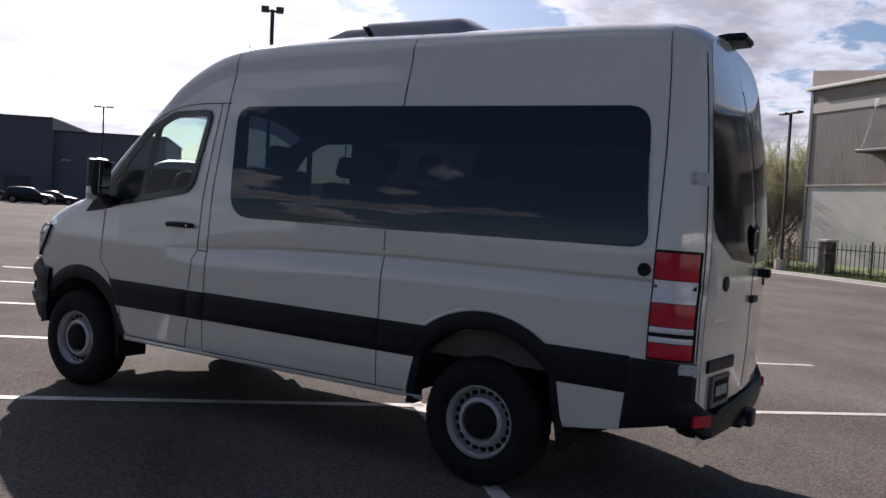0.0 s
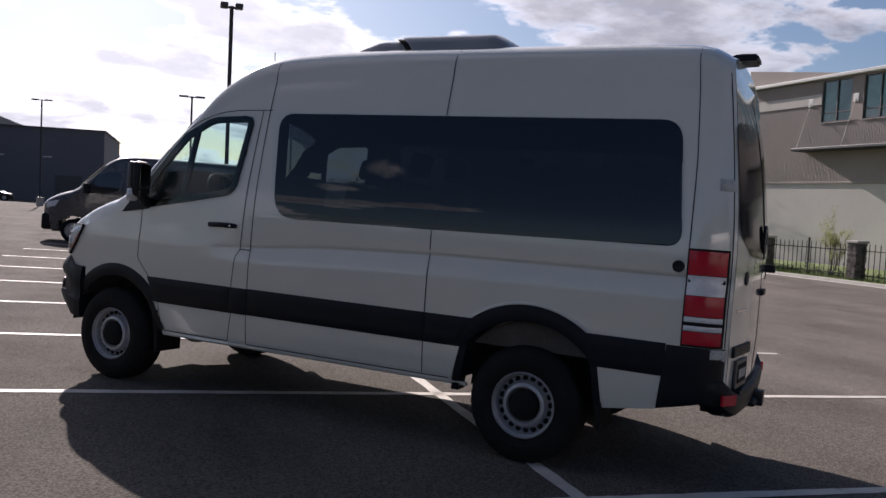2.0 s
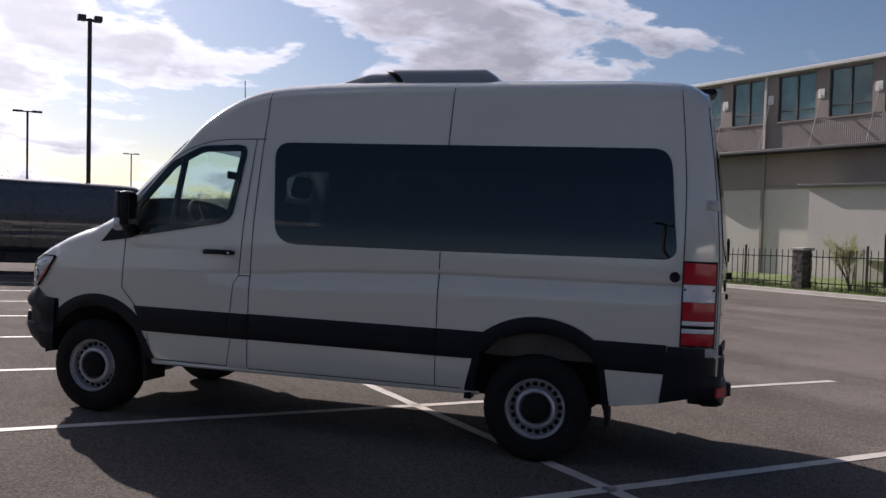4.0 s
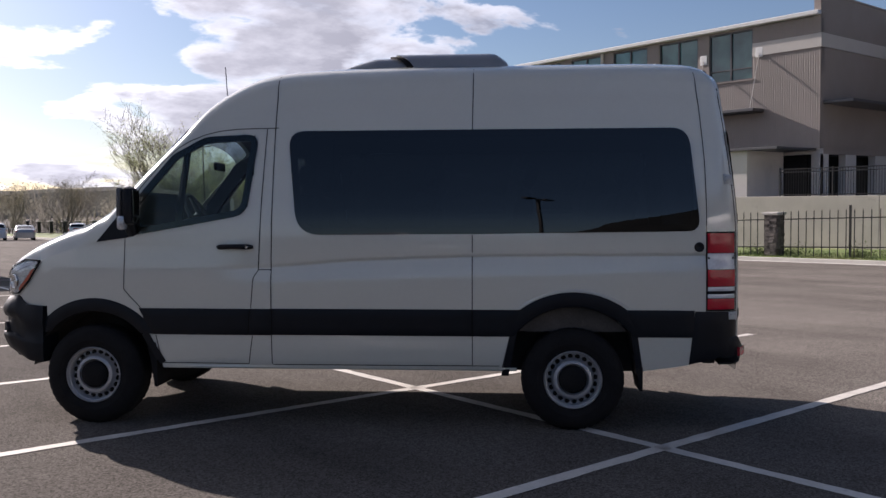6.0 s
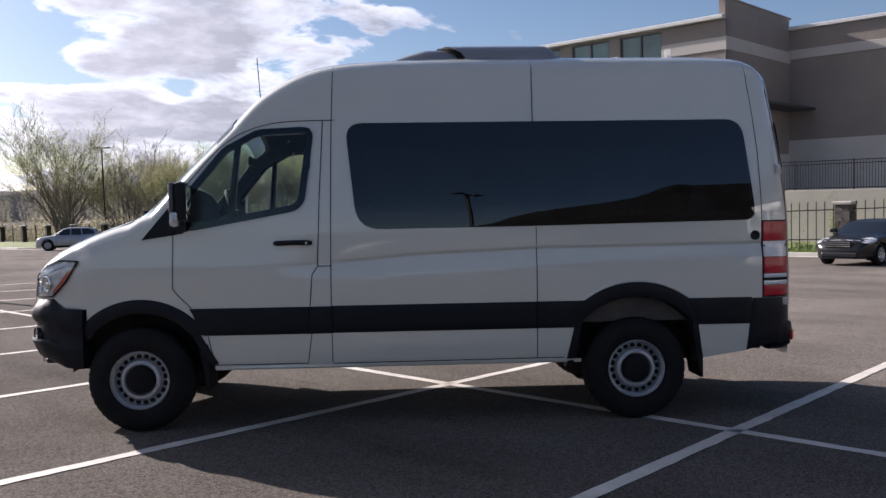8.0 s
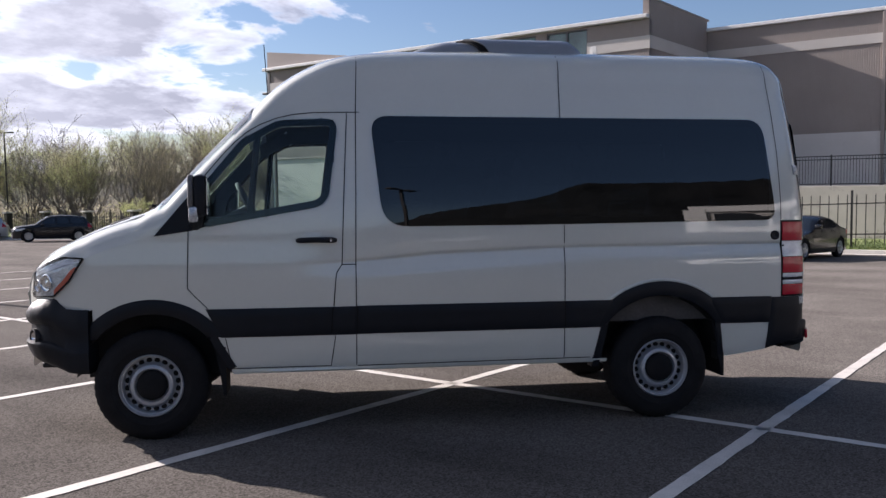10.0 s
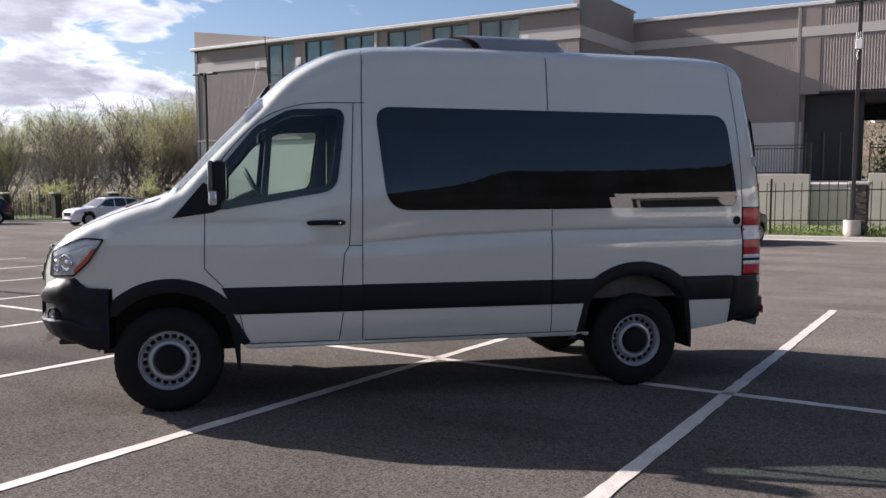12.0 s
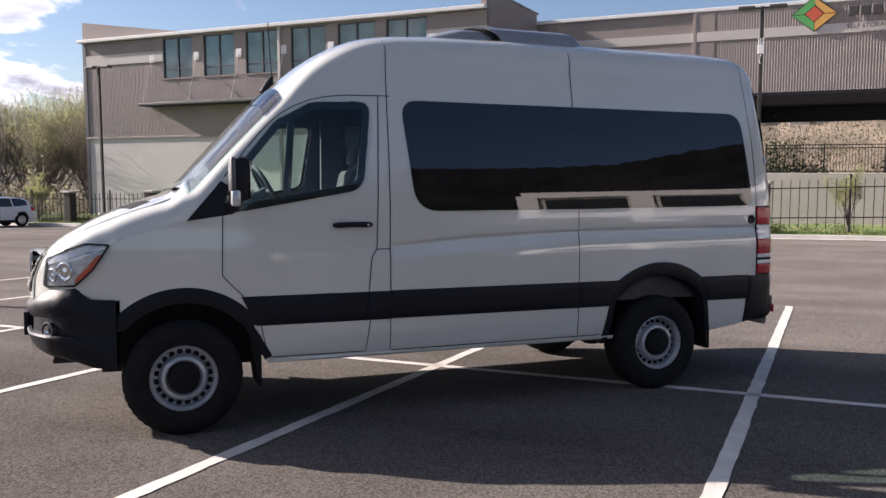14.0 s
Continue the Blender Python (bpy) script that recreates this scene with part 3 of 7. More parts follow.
for y0, y1, z0, z1, nm in ((BX + 0.1, 41.7, 0, 3.55, "pier"), (43.7, 44.95, 0, 3.55, "pier"), (47.4, IX, 0, 3.55, "pier")):
    part(nm, boxed(y0, y1, BY0, BY0 + 0.4, -1.5, z1), "pale_wall", store)
part("pier", boxed(BX, BX + 0.4, BY0, BY0 + 0.45, -1.5, 3.55), "pale_wall", store)
# unseen near-black sheets that put the shade of the open rooms into colour
part("inner_wall", boxed(BX + 3.5, BX + 3.7, BY0 + 3.5, 27.5, -1.5, 3.55), "room_shade", store)
part("inner_wall", boxed(BX + 0.4, IX, BY0 + 0.9, BY0 + 1.1, -1.5, 3.55), "room_shade", store)
part("inner_wall", boxed(BX + 0.5, BX + 0.6, BY0 + 0.45, 26.2, -1.5, 3.55), "room_shade", store)
part("inner_ceiling", boxed(BX + 0.4, IX, BY0 + 0.4, BY0 + 4, 3.5, 3.6), "room_shade", store)
# sheltering canopies with tie rods
can = part("canopy", boxed(BX - 1.15, BX, 25.4, 48.0, 6.02, 6.20, bevel=0.03), "steel_grey", store, "flat grey steel canopy on tie rods")
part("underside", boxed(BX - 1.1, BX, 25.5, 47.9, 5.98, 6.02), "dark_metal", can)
for y in (47.6, 43.6, 40.0, 36.4, 32.8, 29.2, 25.7):
    part("tie_rod", tube(bmesh.new(), [(BX - 1.0, y, 6.18), (BX - 0.02, y, 9.35)], 0.022, 6), "stripe", can)
    part("bracket", boxed(BX - 0.06, BX + 0.0, y - 0.22, y + 0.22, 9.05, 9.6, bevel=0.02), "white_trim", can)
part("down_pipe", boxed(BX - 0.14, BX - 0.004, 36.62, 36.82, 6.3, 10.8, bevel=0.02), "stripe", store)
part("down_pipe", boxed(BX - 0.14, BX - 0.004, 36.62, 36.82, -2.2, 5.98, bevel=0.02), "siding", store)
part("canopy", boxed(41.0, IX, BY0 - 1.6, BY0, 6.18, 6.34, bevel=0.02), "steel_grey", store)
# inner wall with the bridge over the passage
ribbed("siding", (IX, BY0), (IX, 11.95), 4.4, 9.41, store, 0.125, 0.006, out_dir=(-1, 0))
ribbed("siding", (IX, BY0), (IX, 11.95), 9.97, 11.2, store, 0.125, 0.006, out_dir=(-1, 0))
part("pale_band", boxed(IX - 0.06, IX + 0.1, 11.95, BY0, 9.41, 9.97), "stripe", store)
part("base_wall", boxed(IX, IX + 0.4, 11.7, BY0, -1.5, 4.4), "pale_wall", store)
part("wall_core", boxed(IX + 0.05, IX + 0.4, 11.95, BY0, 4.4, 11.2), "siding", store)
part("roof_edge", boxed(IX - 0.18, IX + 0.4, -45, BY0, 11.2, 11.42, bevel=0.03), "white_trim", store)
part("down_pipe", boxed(IX - 0.16, IX, 11.82, 12.02, 0.5, 11.2, bevel=0.02), "siding", store)
part("flat_pier", boxed(IX - 0.13, IX - 0.02, 10.75, 11.8, 6.0, 9.41), "siding", store)
part("flat_pier", boxed(IX - 0.13, IX - 0.02, 10.75, 11.8, 9.97, 11.2), "siding", store)
ribbed("siding", (IX - 0.10, 10.75), (IX - 0.10, -45), 6.15, 9.41, store, 0.155, 0.012, out_dir=(-1, 0))
ribbed("siding", (IX - 0.10, 10.75), (IX - 0.10, -45), 9.97, 11.2, store, 0.155, 0.012, out_dir=(-1, 0))
part("pale_band", boxed(IX - 0.16, IX + 0.1, -45, 11.8, 9.41, 9.97), "stripe", store)
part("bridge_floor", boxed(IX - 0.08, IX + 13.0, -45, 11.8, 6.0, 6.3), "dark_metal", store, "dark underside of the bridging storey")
part("bridge_core", boxed(IX, IX + 13.0, -45, 11.8, 6.3, 11.2), "siding", store)
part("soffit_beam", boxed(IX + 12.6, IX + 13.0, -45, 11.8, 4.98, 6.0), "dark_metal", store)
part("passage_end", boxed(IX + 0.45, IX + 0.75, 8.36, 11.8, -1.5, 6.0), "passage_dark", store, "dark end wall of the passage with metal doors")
for y in (11.0, 10.0, 9.1):
    d_ = part("passage_door", boxed(IX + 0.40, IX + 0.45, y - 0.40, y + 0.40, 0.85, 3.7), "dark_metal", store)
    part("door_frame", boxed(IX + 0.37, IX + 0.41, y + 0.40, y + 0.47, 0.85, 3.75), "steel_grey", d_)
part("passage_wall", boxed(IX + 0.4, IX + 12.4, 11.6, 11.9, -1.5, 6.0), "siding", store)
part("main_roof", boxed(BX + 0.3, IX + 25, BY0 + 0.3, BY1 - 0.3, 10.5, 10.8), "steel_grey", store)

# logo: a faceted diamond, with lettering where it can be read
sign = thing("wall_sign", "green, orange and red diamond logo with dark raised lettering", "sign", at=pose(IX - 0.28, 5.15, 10.58))


def facet(pts, mat, d=0.0):
    bm = bmesh.new()
    a = [bm.verts.new((d, y, z)) for y, z in pts]
    b = [bm.verts.new((0.08, y, z)) for y, z in pts]
    bm.faces.new(a)
    bm.faces.new(b[::-1])
    for i in range(len(a)):
        j = (i + 1) % len(a)
        bm.faces.new((a[i], a[j], b[j], b[i]))
    bmesh.ops.recalc_face_normals(bm, faces=bm.faces)
    part("logo_facet", bm, mat, sign)


# y runs to the viewer's left; a dark backing shows as lines between the facets
facet([(1.27, 0.0), (0.02, 1.06), (-1.27, 0.0), (-0.02, -1.03)], "sign_dark", 0.05)
facet([(1.18, 0.0), (0.0, 0.98), (-0.02, 0.50), (0.55, 0.02)], "logo_green")
facet([(1.18, -0.04), (0.52, -0.02), (0.0, -0.48), (0.0, -0.95)], "logo_green")
facet([(0.05, 0.98), (-1.18, 0.0), (-0.55, 0.02), (-0.05, 0.50)], "logo_gold")
facet([(-1.18, -0.04), (-0.03, -0.95), (-0.03, -0.48), (-0.52, -0.02)], "logo_gold")
facet([(0.0, 0.45), (0.48, 0.0), (0.0, -0.43), (-0.48, 0.0)], "logo_red")


def letters(text, size, y, z, mat):
    cu = bpy.data.curves.new("letters", "FONT")
    cu.body, cu.size, cu.extrude = text, size, 0.03
    ob = new("letters", cu)
    ob.data.materials.append(M[mat])
    ob.parent = sign
    ob.matrix_basis = Matrix.Translation((0, y, z)) @ Euler((radians(90), 0, radians(-90))).to_matrix().to_4x4()
    return ob


bm = bmesh.new()
for i in range(4):
    box(bm, 0, 0.08, -2.3 - i * 0.62, -1.8 - i * 0.62, -0.22, 0.30, bevel=0.03)
part("name_bars", bm, "sign_dark", sign)
letters("SELF STORAGE", 0.36, -1.75, -0.95, "sign_dark")

# ---- retaining wall with its railing ----
wall_r = thing("retaining_wall", "board-marked tan concrete retaining wall", "wall", kind="structure")
for y0, y1, z1 in ((9.0, 17.2, 1.36), (17.22, 25.4, 1.36), (-2.0, 6.6, 1.40), (-14.0, -2.02, 1.40), (-30.0, -14.02, 1.40)):
    part("wall_panel", boxed(36.0, 36.35, y0, y1, -2.4, z1, bevel=0.02), "concrete", wall_r)
part("wall_panel", boxed(36.3, 36.6, 6.6, 9.0, -2.4, 0.75, bevel=0.02), "concrete", wall_r)
part("terrace", boxed(36.35, 48.0, -30, 25.4, -2.4, 0.9), "concrete", wall_r)
part("wall_panel", boxed(36.0, 40.7, 25.1, 25.4, -2.4, 1.36), "concrete", wall_r)
box_l = thing("plant_box", "low pale block building with a dark flat lid", "outbuilding", kind="structure")
part("wall", boxed(36.9, 40.6, 24.2, 30.4, 0.0, 3.72), "pale_wall", box_l)
part("lid", boxed(36.6, 40.65, 22.4, 30.9, 3.72, 3.86, bevel=0.02), "steel_grey", box_l)


def railing(y0, y1, base, top, x):
    r = thing("railing", "black metal railing on top of the wall", "railing", "wall railings")
    for z in (base + 0.08, top - 0.17, top - 0.02):
        part("rail", boxed(x - 0.02, x + 0.02, y0, y1, z - 0.02, z + 0.02), "iron", r)
    n = int((y1 - y0) / 0.125)
    first = None
    for i in range(n):
        y = y0 + (i + 0.5) * (y1 - y0) / n
        if first is None:
            first = ob = part("picket", boxed(-0.009, 0.009, -0.009, 0.009, base + 0.06, top), "iron", r)
        else:
            ob = new("picket", first.data)
            ob.parent = r
        ob.matrix_basis = Matrix.Translation((x, y, 0))
    k = max(1, round((y1 - y0) / 2.4))
    for i in range(k + 1):
        y = y0 + i * (y1 - y0) / k
        part("post", boxed(x - 0.03, x + 0.03, y - 0.03, y + 0.03, base - 0.05, top + 0.05), "iron", r)


railing(9.0, 22.0, 1.36, 2.70, 36.17)
railing(-30.0, 6.6, 1.40, 2.68, 36.17)

# ---- iron fence with stone pillars ----
FX, PITCH = 29.5, 6.2


def low_rail(y):
    """The height of the lower rail: the panels fall more steeply than the ground until they meet it."""
    return max(-0.29 - 0.030 * (y - 6.0), gz(FX, y) + 0.38)


STONES = []


def pillar(y):
    """Ledge stones in courses round a dark core, under a cast cap."""
    g = max(gz(FX, y), low_rail(y) - 0.55)
    p = thing("fence_pillar", "dark ledge-stone fence pillar with a pale cap", "pillar", "fence pillars", at=pose(FX, y, g + 0.12, 0, 0, 0))
    part("core", boxed(-0.23, 0.23, -0.23, 0.23, -0.7, 1.74), "mortar", p)
    part("cap", boxed(-0.36, 0.36, -0.36, 0.36, 1.74, 1.86, bevel=0.03), "cap_stone", p, "pale cast cap")
    if y > 40 or y < 0:
        return p
    if not STONES:
        random.seed(8)
        for size in (0.17, 0.22, 0.27):
            bm = boxed(-size / 2, size / 2, -0.045, 0.03, -0.058, 0.058)
            for v in bm.verts:
                v.co += Vector((random.uniform(-0.012, 0.012), random.uniform(-0.014, 0.006), random.uniform(-0.008, 0.008)))
            STONES.append((size, part("stone", bm, "stone", p)))
        spare = [ob for _, ob in STONES]
    else:
        spare = []
    for face in (0, 3):
        # the two faces that are seen from the car park
        turn = Matrix.Rotation(radians(-90 if face == 0 else 0), 4, "Z")
        for row in range(14):
            along = -0.27
            while along < 0.20:
                size, first = random.choice(STONES)
                size_ = min(size, 0.27 - along)
                at = turn @ Matrix.Translation((along + size / 2 - max(0, size - size_), -0.255 + random.uniform(-0.014, 0.012), 0.063 + 0.124 * row))
                if spare:
                    ob = spare.pop()
                    size, first = next(q for q in STONES if q[1] is ob)
                else:
                    ob = new("stone", first.data)
                    ob.parent = p
                ob.matrix_basis = at
                along += size + 0.006
    return p


def picket_fence(y0, y1):
    fz = thing("iron_fence", "black iron picket fence panel between stone pillars", "fence", "fence panels")
    n = max(2, round((y1 - y0) / 0.31))
    r0, r1 = low_rail(y0), low_rail(y1)

    def rail(y):
        return r0 + (r1 - r0) * (y - y0) / (y1 - y0)

    for z in (0.0, 1.13):
        bm = bmesh.new()
        vs = [bm.verts.new((FX + sx * 0.02, y, rail(y) + z + sz * 0.022)) for y in (y0, y1) for sx, sz in ((-1, -1), (1, -1), (1, 1), (-1, 1))]
        for i in range(4):
            bm.faces.new((vs[i], vs[(i + 1) % 4], vs[4 + (i + 1) % 4], vs[4 + i]))
        part("rail", bm, "iron", fz)
    bm = boxed(-0.014, 0.014, -0.014, 0.014, -0.40, 1.42)
    bmesh.ops.create_cone(bm, segments=4, radius1=0.018, radius2=0.0, depth=0.06, matrix=Matrix.Translation((0, 0, 1.45)))
    me = None
    for i in range(n):
        y = y0 + (i + 0.5) * (y1 - y0) / n
        if me is None:
            me = part("picket", bm, "iron", fz, at=pose(FX, y, rail(y))).data
        else:
            ob = new("picket", me)
            ob.parent, ob.matrix_basis = fz, pose(FX, y, rail(y))
    mid = (y0 + y1) / 2
    part("post", boxed(FX - 0.035, FX + 0.035, mid - 0.035, mid + 0.035, min(rail(mid) - 0.45, gz(FX, mid)), rail(mid) + 1.62), "iron", fz)


YS = [6.25 + PITCH * k for k in range(-2, 22)]
pillars = [pillar(y) for y in YS]
for a, b in zip(YS, YS[1:]):
    picket_fence(a + 0.25, b - 0.25)

# ---- the van: x runs back from the front axle, y across from the middle line, z up ----
TOP = [(-0.935, 0.93), (-0.92, 1.04), (-0.89, 1.15), (-0.83, 1.235), (-0.70, 1.325), (-0.49, 1.435), (-0.25, 1.53), (-0.02, 1.60), (0.05, 1.675), (0.35, 2.005), (0.62, 2.285), (0.80, 2.46), (0.95, 2.575),
       (1.12, 2.665), (1.30, 2.73), (1.50, 2.765), (1.8, 2.785), (2.4, 2.80), (4.2, 2.80), (4.6, 2.785), (4.78, 2.755), (4.88, 2.70)]
PLAN = [(-0.935, 0.34), (-0.925, 0.46), (-0.895, 0.57), (-0.85, 0.66), (-0.80, 0.735), (-0.74, 0.81), (-0.665, 0.872), (-0.54, 0.918), (-0.38, 0.95), (-0.1, 0.972), (0.4, 0.99), (1.0, 0.998), (1.4, 1.0), (4.55, 1.0), (4.66, 0.992), (4.76, 0.972), (4.82, 0.94), (4.86, 0.90), (4.88, 0.85)]
SIDE = [(0.44, 0.952), (0.47, 0.972), (0.60, 0.988), (0.90, 1.000), (1.05, 1.003), (1.135, 1.002), (1.150, 0.9985), (1.175, 0.9920), (1.215, 0.983), (1.238, 0.978), (1.250, 0.9735), (1.258, 0.9755), (1.268, 0.984), (1.285, 0.986), (1.32, 0.9865), (1.37, 0.9865), (1.47, 0.9842), (1.60, 0.977), (1.75, 0.958), (2.0, 0.920), (2.25, 0.877), (2.40, 0.848), (2.6, 0.80)]
# the same flank ahead of the pressed line
PLAIN = [(0.44, 0.952), (0.47, 0.972), (0.60, 0.988), (0.90, 0.998), (1.10, 1.0), (1.20, 0.998), (1.30, 0.991), (1.36, 0.9875), (1.47, 0.985), (2.6, 0.80)]


def lerp_at(table, v, blur=0.0):
    xs, ys = [p[0] for p in table], [p[1] for p in table]
    if not blur:
        return float(np.interp(v, xs, ys))
    return float(np.mean(np.interp(np.linspace(v - blur, v + blur, 9), xs, ys)))


class Shell:
    """The skin of a van as a function of place, so that panes, seams and trims can lie on it."""

    def __init__(self, stretch=0.0):
        self.stretch = stretch

    def back(self, x):
        return x if x < 2.0 else max(2.0, x - self.stretch)

    def top(self, x):
        return lerp_at(TOP, self.back(x), 0.07)

    def half(self, x):
        return lerp_at(PLAN, self.back(x), 0.03)

    def shoulder(self, x):
        b = self.back(x)
        r = float(np.interp(b, [-0.93, -0.5, -0.1, 0.0, 0.08, 0.6, 0.9, 1.2, 1.6, 4.88], [0.10, 0.19, 0.20, 0.18, 0.25, 0.27, 0.27, 0.27, 0.27, 0.27]))
        n = float(np.interp(b, [-1.0, -0.8, -0.5, -0.05, 0.1, 0.68, 0.85, 1.2, 1.6, 4.88], [2.2, 2.5, 3.1, 3.1, 2.5, 2.6, 3.3, 3.7, 3.4, 3.2]))
        return self.top(x) - r, n

    def crease(self, x):
        """The height of the pressed line that climbs along the flank."""
        return float(np.interp(x, [-0.3, 0.4, 1.4, 2.0, 3.0, 4.6], [1.08, 1.12, 1.19, 1.24, 1.285, 1.30]))

    def width(self, x, z):
        zs, n = self.shoulder(x)
        w = self.half(x)
        if z <= zs:
            crease = self.crease(x) - 1.238
            if z > 1.42:
                return w * lerp_at(SIDE, z, 0.045)
            k = max(0.0, min(1.0, (x - 0.95) / 0.7))
            pressed = lerp_at(SIDE, z - crease * max(0.0, 1 - abs(z - 1.238) / 0.25), 0.006)
            return w * (k * pressed + (1 - k) * lerp_at(PLAIN, z, 0.03))
        q = min(1.0, (z - zs) / max(1e-6, self.top(x) - zs))
        return w * lerp_at(SIDE, zs) * max(0.0, 1 - q ** n) ** (1 / n)

    def roof_z(self, x, y):
        zs, n = self.shoulder(x)
        w0 = self.half(x) * lerp_at(SIDE, zs)
        return zs + (self.top(x) - zs) * max(0.0, 1 - min(1.0, abs(y) / w0) ** n) ** (1 / n)

    def lean(self, x, z):
        """The tail leans forward towards the roof."""
        s = max(0.0, min(1.0, (self.back(x) - 4.15) / 0.7))
        return x - 0.145 * s * s * max(0.0, (z - 1.45) / 1.3) ** 1.4

    def at(self, x, z, off=0.0, side=-1):
        return Vector((self.lean(x, z), side * (self.width(x, z) + off), z))

    def ring(self, x, low, m1, m2):
        """Half a section, from the sill up to the middle of the roof."""
        zs, n = self.shoulder(x)
        c = self.crease(x)
        below, tight = int(m1 * 0.34), int(m1 * 0.22)
        zz = [low + (zs - low) * i / m1 for i in range(m1)]
        k = max(0.0, min(1.0, (zs - c - 0.10) / 0.25)) if m1 > 50 else 0.0
        if k:
            # rows lie close together along the pressed line
            even = zz
            zz = [low + (c - 0.055 - low) * i / below for i in range(below)] + [c - 0.055 + 0.125 * i / tight for i in range(tight)]
            rest = m1 - below - tight
            zz += [c + 0.07 + (zs - c - 0.07) * i / rest for i in range(rest)]
            zz = [a + (b - a) * k for a, b in zip(even, zz)]
        pts = [(self.width(x, z), z) for z in zz]
        w = self.half(x) * lerp_at(SIDE, zs)
        for i in range(m2 + 1):
            a = math.pi / 2 * i / m2
            pts.append((w * math.cos(a) ** (2 / n), zs + (self.top(x) - zs) * math.sin(a) ** (2 / n)))
        return pts


class Lining(Shell):
    """The trim inside the skin, a little smaller all round."""

    def half(self, x):
        return super().half(x) * 0.968

    def top(self, x):
        return super().top(x) - 0.035


def inside(poly, x, z):
    hit = False
    for i in range(len(poly)):
        (x0, z0), (x1, z1) = poly[i - 1], poly[i]
        if (z0 > z) != (z1 > z) and x < (x1 - x0) * (z - z0) / (z1 - z0) + x0:
            hit = not hit
    return hit


def shell_mesh(sh, xs, low, m1, m2, cut):
    """Both flanks, roof, nose and tail in one skin, left open where cut(x, z, w, side) is true."""
    bm = bmesh.new()
    rows = []
    for x in xs:
        r = sh.ring(x, low, m1, m2)
        full = [(-w, z) for w, z in r] + [(w, z) for w, z in r[-2::-1]]
        rows.append([bm.verts.new((sh.lean(x, z), y, z)) for y, z in full])
    n = len(rows[0])
    for i in range(len(xs) - 1):
        for j in range(n - 1):
            q = (rows[i][j], rows[i][j + 1], rows[i + 1][j + 1], rows[i + 1][j])
            c = sum((v.co for v in q), Vector()) / 4
            if not cut((xs[i] + xs[i + 1]) / 2, c.z, c.y):
                bm.faces.new(q)
    for row, flip in ((rows[0], False), (rows[-1], True)):
        for j in range(n // 2):
            q = [row[j], row[n - 1 - j], row[n - 2 - j], row[j + 1]]
            q = list(dict.fromkeys(q))
            if len(q) > 2:
                c = sum((v.co for v in q), Vector()) / len(q)
                bm.faces.new(q if flip else q[::-1])
    bmesh.ops.recalc_face_normals(bm, faces=bm.faces)
    return bm


def pane_mesh(sh, outline, off, side, rows=26, cols=14):
    """A curved sheet that fills an outline on the flank."""
    zs = [p[1] for p in outline]
    z0, z1 = min(zs) + 1e-4, max(zs) - 1e-4
    bm = bmesh.new()
    grid = []
    for j in range(rows + 1):
        q = 0.5 - 0.5 * math.cos(math.pi * j / rows)
        z = z0 + (z1 - z0) * q
        cross = []
        for i in range(len(outline)):
            (xa, za), (xb, zb) = outline[i - 1], outline[i]
            if (za > z) != (zb > z):
                cross.append(xa + (xb - xa) * (z - za) / (zb - za))
        a, b = min(cross), max(cross)
        grid.append([bm.verts.new(sh.at(a + (b - a) * i / cols, z, off, side)) for i in range(cols + 1)])
    for r0, r1 in zip(grid, grid[1:]):
        for i in range(cols):
            bm.faces.new((r0[i], r0[i + 1], r1[i + 1], r1[i]))
    bmesh.ops.recalc_face_normals(bm, faces=bm.faces)
    return bm


def inset(outline, d):
    c = Vector((sum(p[0] for p in outline) / len(outline), sum(p[1] for p in outline) / len(outline)))
    res = []
    n = len(outline)
    for i in range(n):
        a, b = Vector(outline[i - 1]), Vector(outline[(i + 1) % n])
        t = (b - a).normalized()
        s = Vector((-t.y, t.x))
        p = Vector(outline[i])
        if s.dot(c - p) < 0:
            s = -s
        q = p + s * d
        res.append((q.x, q.y))
    return res


def rim_mesh(sh, outline, d, off, side, thick=0.012):
    """A band along the inside of an outline, standing a little proud."""
    inner = inset(outline, d)
    bm = bmesh.new()
    o1 = [bm.verts.new(sh.at(x, z, off, side)) for x, z in outline]
    i1 = [bm.verts.new(sh.at(x, z, off, side)) for x, z in inner]
    o0 = [bm.verts.new(sh.at(x, z, off - thick, side)) for x, z in outline]
    i0 = [bm.verts.new(sh.at(x, z, off - thick, side)) for x, z in inner]
    n = len(outline)
    for k in range(n):
        j = (k + 1) % n
        bm.faces.new((o1[k], o1[j], i1[j], i1[k]))
        bm.faces.new((o0[k], o0[j], o1[j], o1[k]))
        bm.faces.new((i1[k], i1[j], i0[j], i0[k]))
    bmesh.ops.recalc_face_normals(bm, faces=bm.faces)
    return bm


def ribbon_mesh(sh, pts, width, off, side):
    """A thin line on the flank through (x, z) points."""
    dense = []
    for (xa, za), (xb, zb) in zip(pts, pts[1:]):
        n = max(1, int(math.hypot(xb - xa, zb - za) / 0.04))
        dense += [(xa + (xb - xa) * i / n, za + (zb - za) * i / n) for i in range(n)]
    dense.append(pts[-1])
    bm = bmesh.new()
    prev = None
    for i, (x, z) in enumerate(dense):
        a, b = Vector(dense[max(i - 1, 0)]), Vector(dense[min(i + 1, len(dense) - 1)])
        t = (b - a).normalized()
        s = Vector((-t.y, t.x)) * width / 2
        cur = (bm.verts.new(sh.at(x + s.x, z + s.y, off, side)), bm.verts.new(sh.at(x - s.x, z - s.y, off, side)))
        if prev:
            bm.faces.new((prev[0], prev[1], cur[1], cur[0]))
        prev = cur
    bmesh.ops.recalc_face_normals(bm, faces=bm.faces)
    return bm


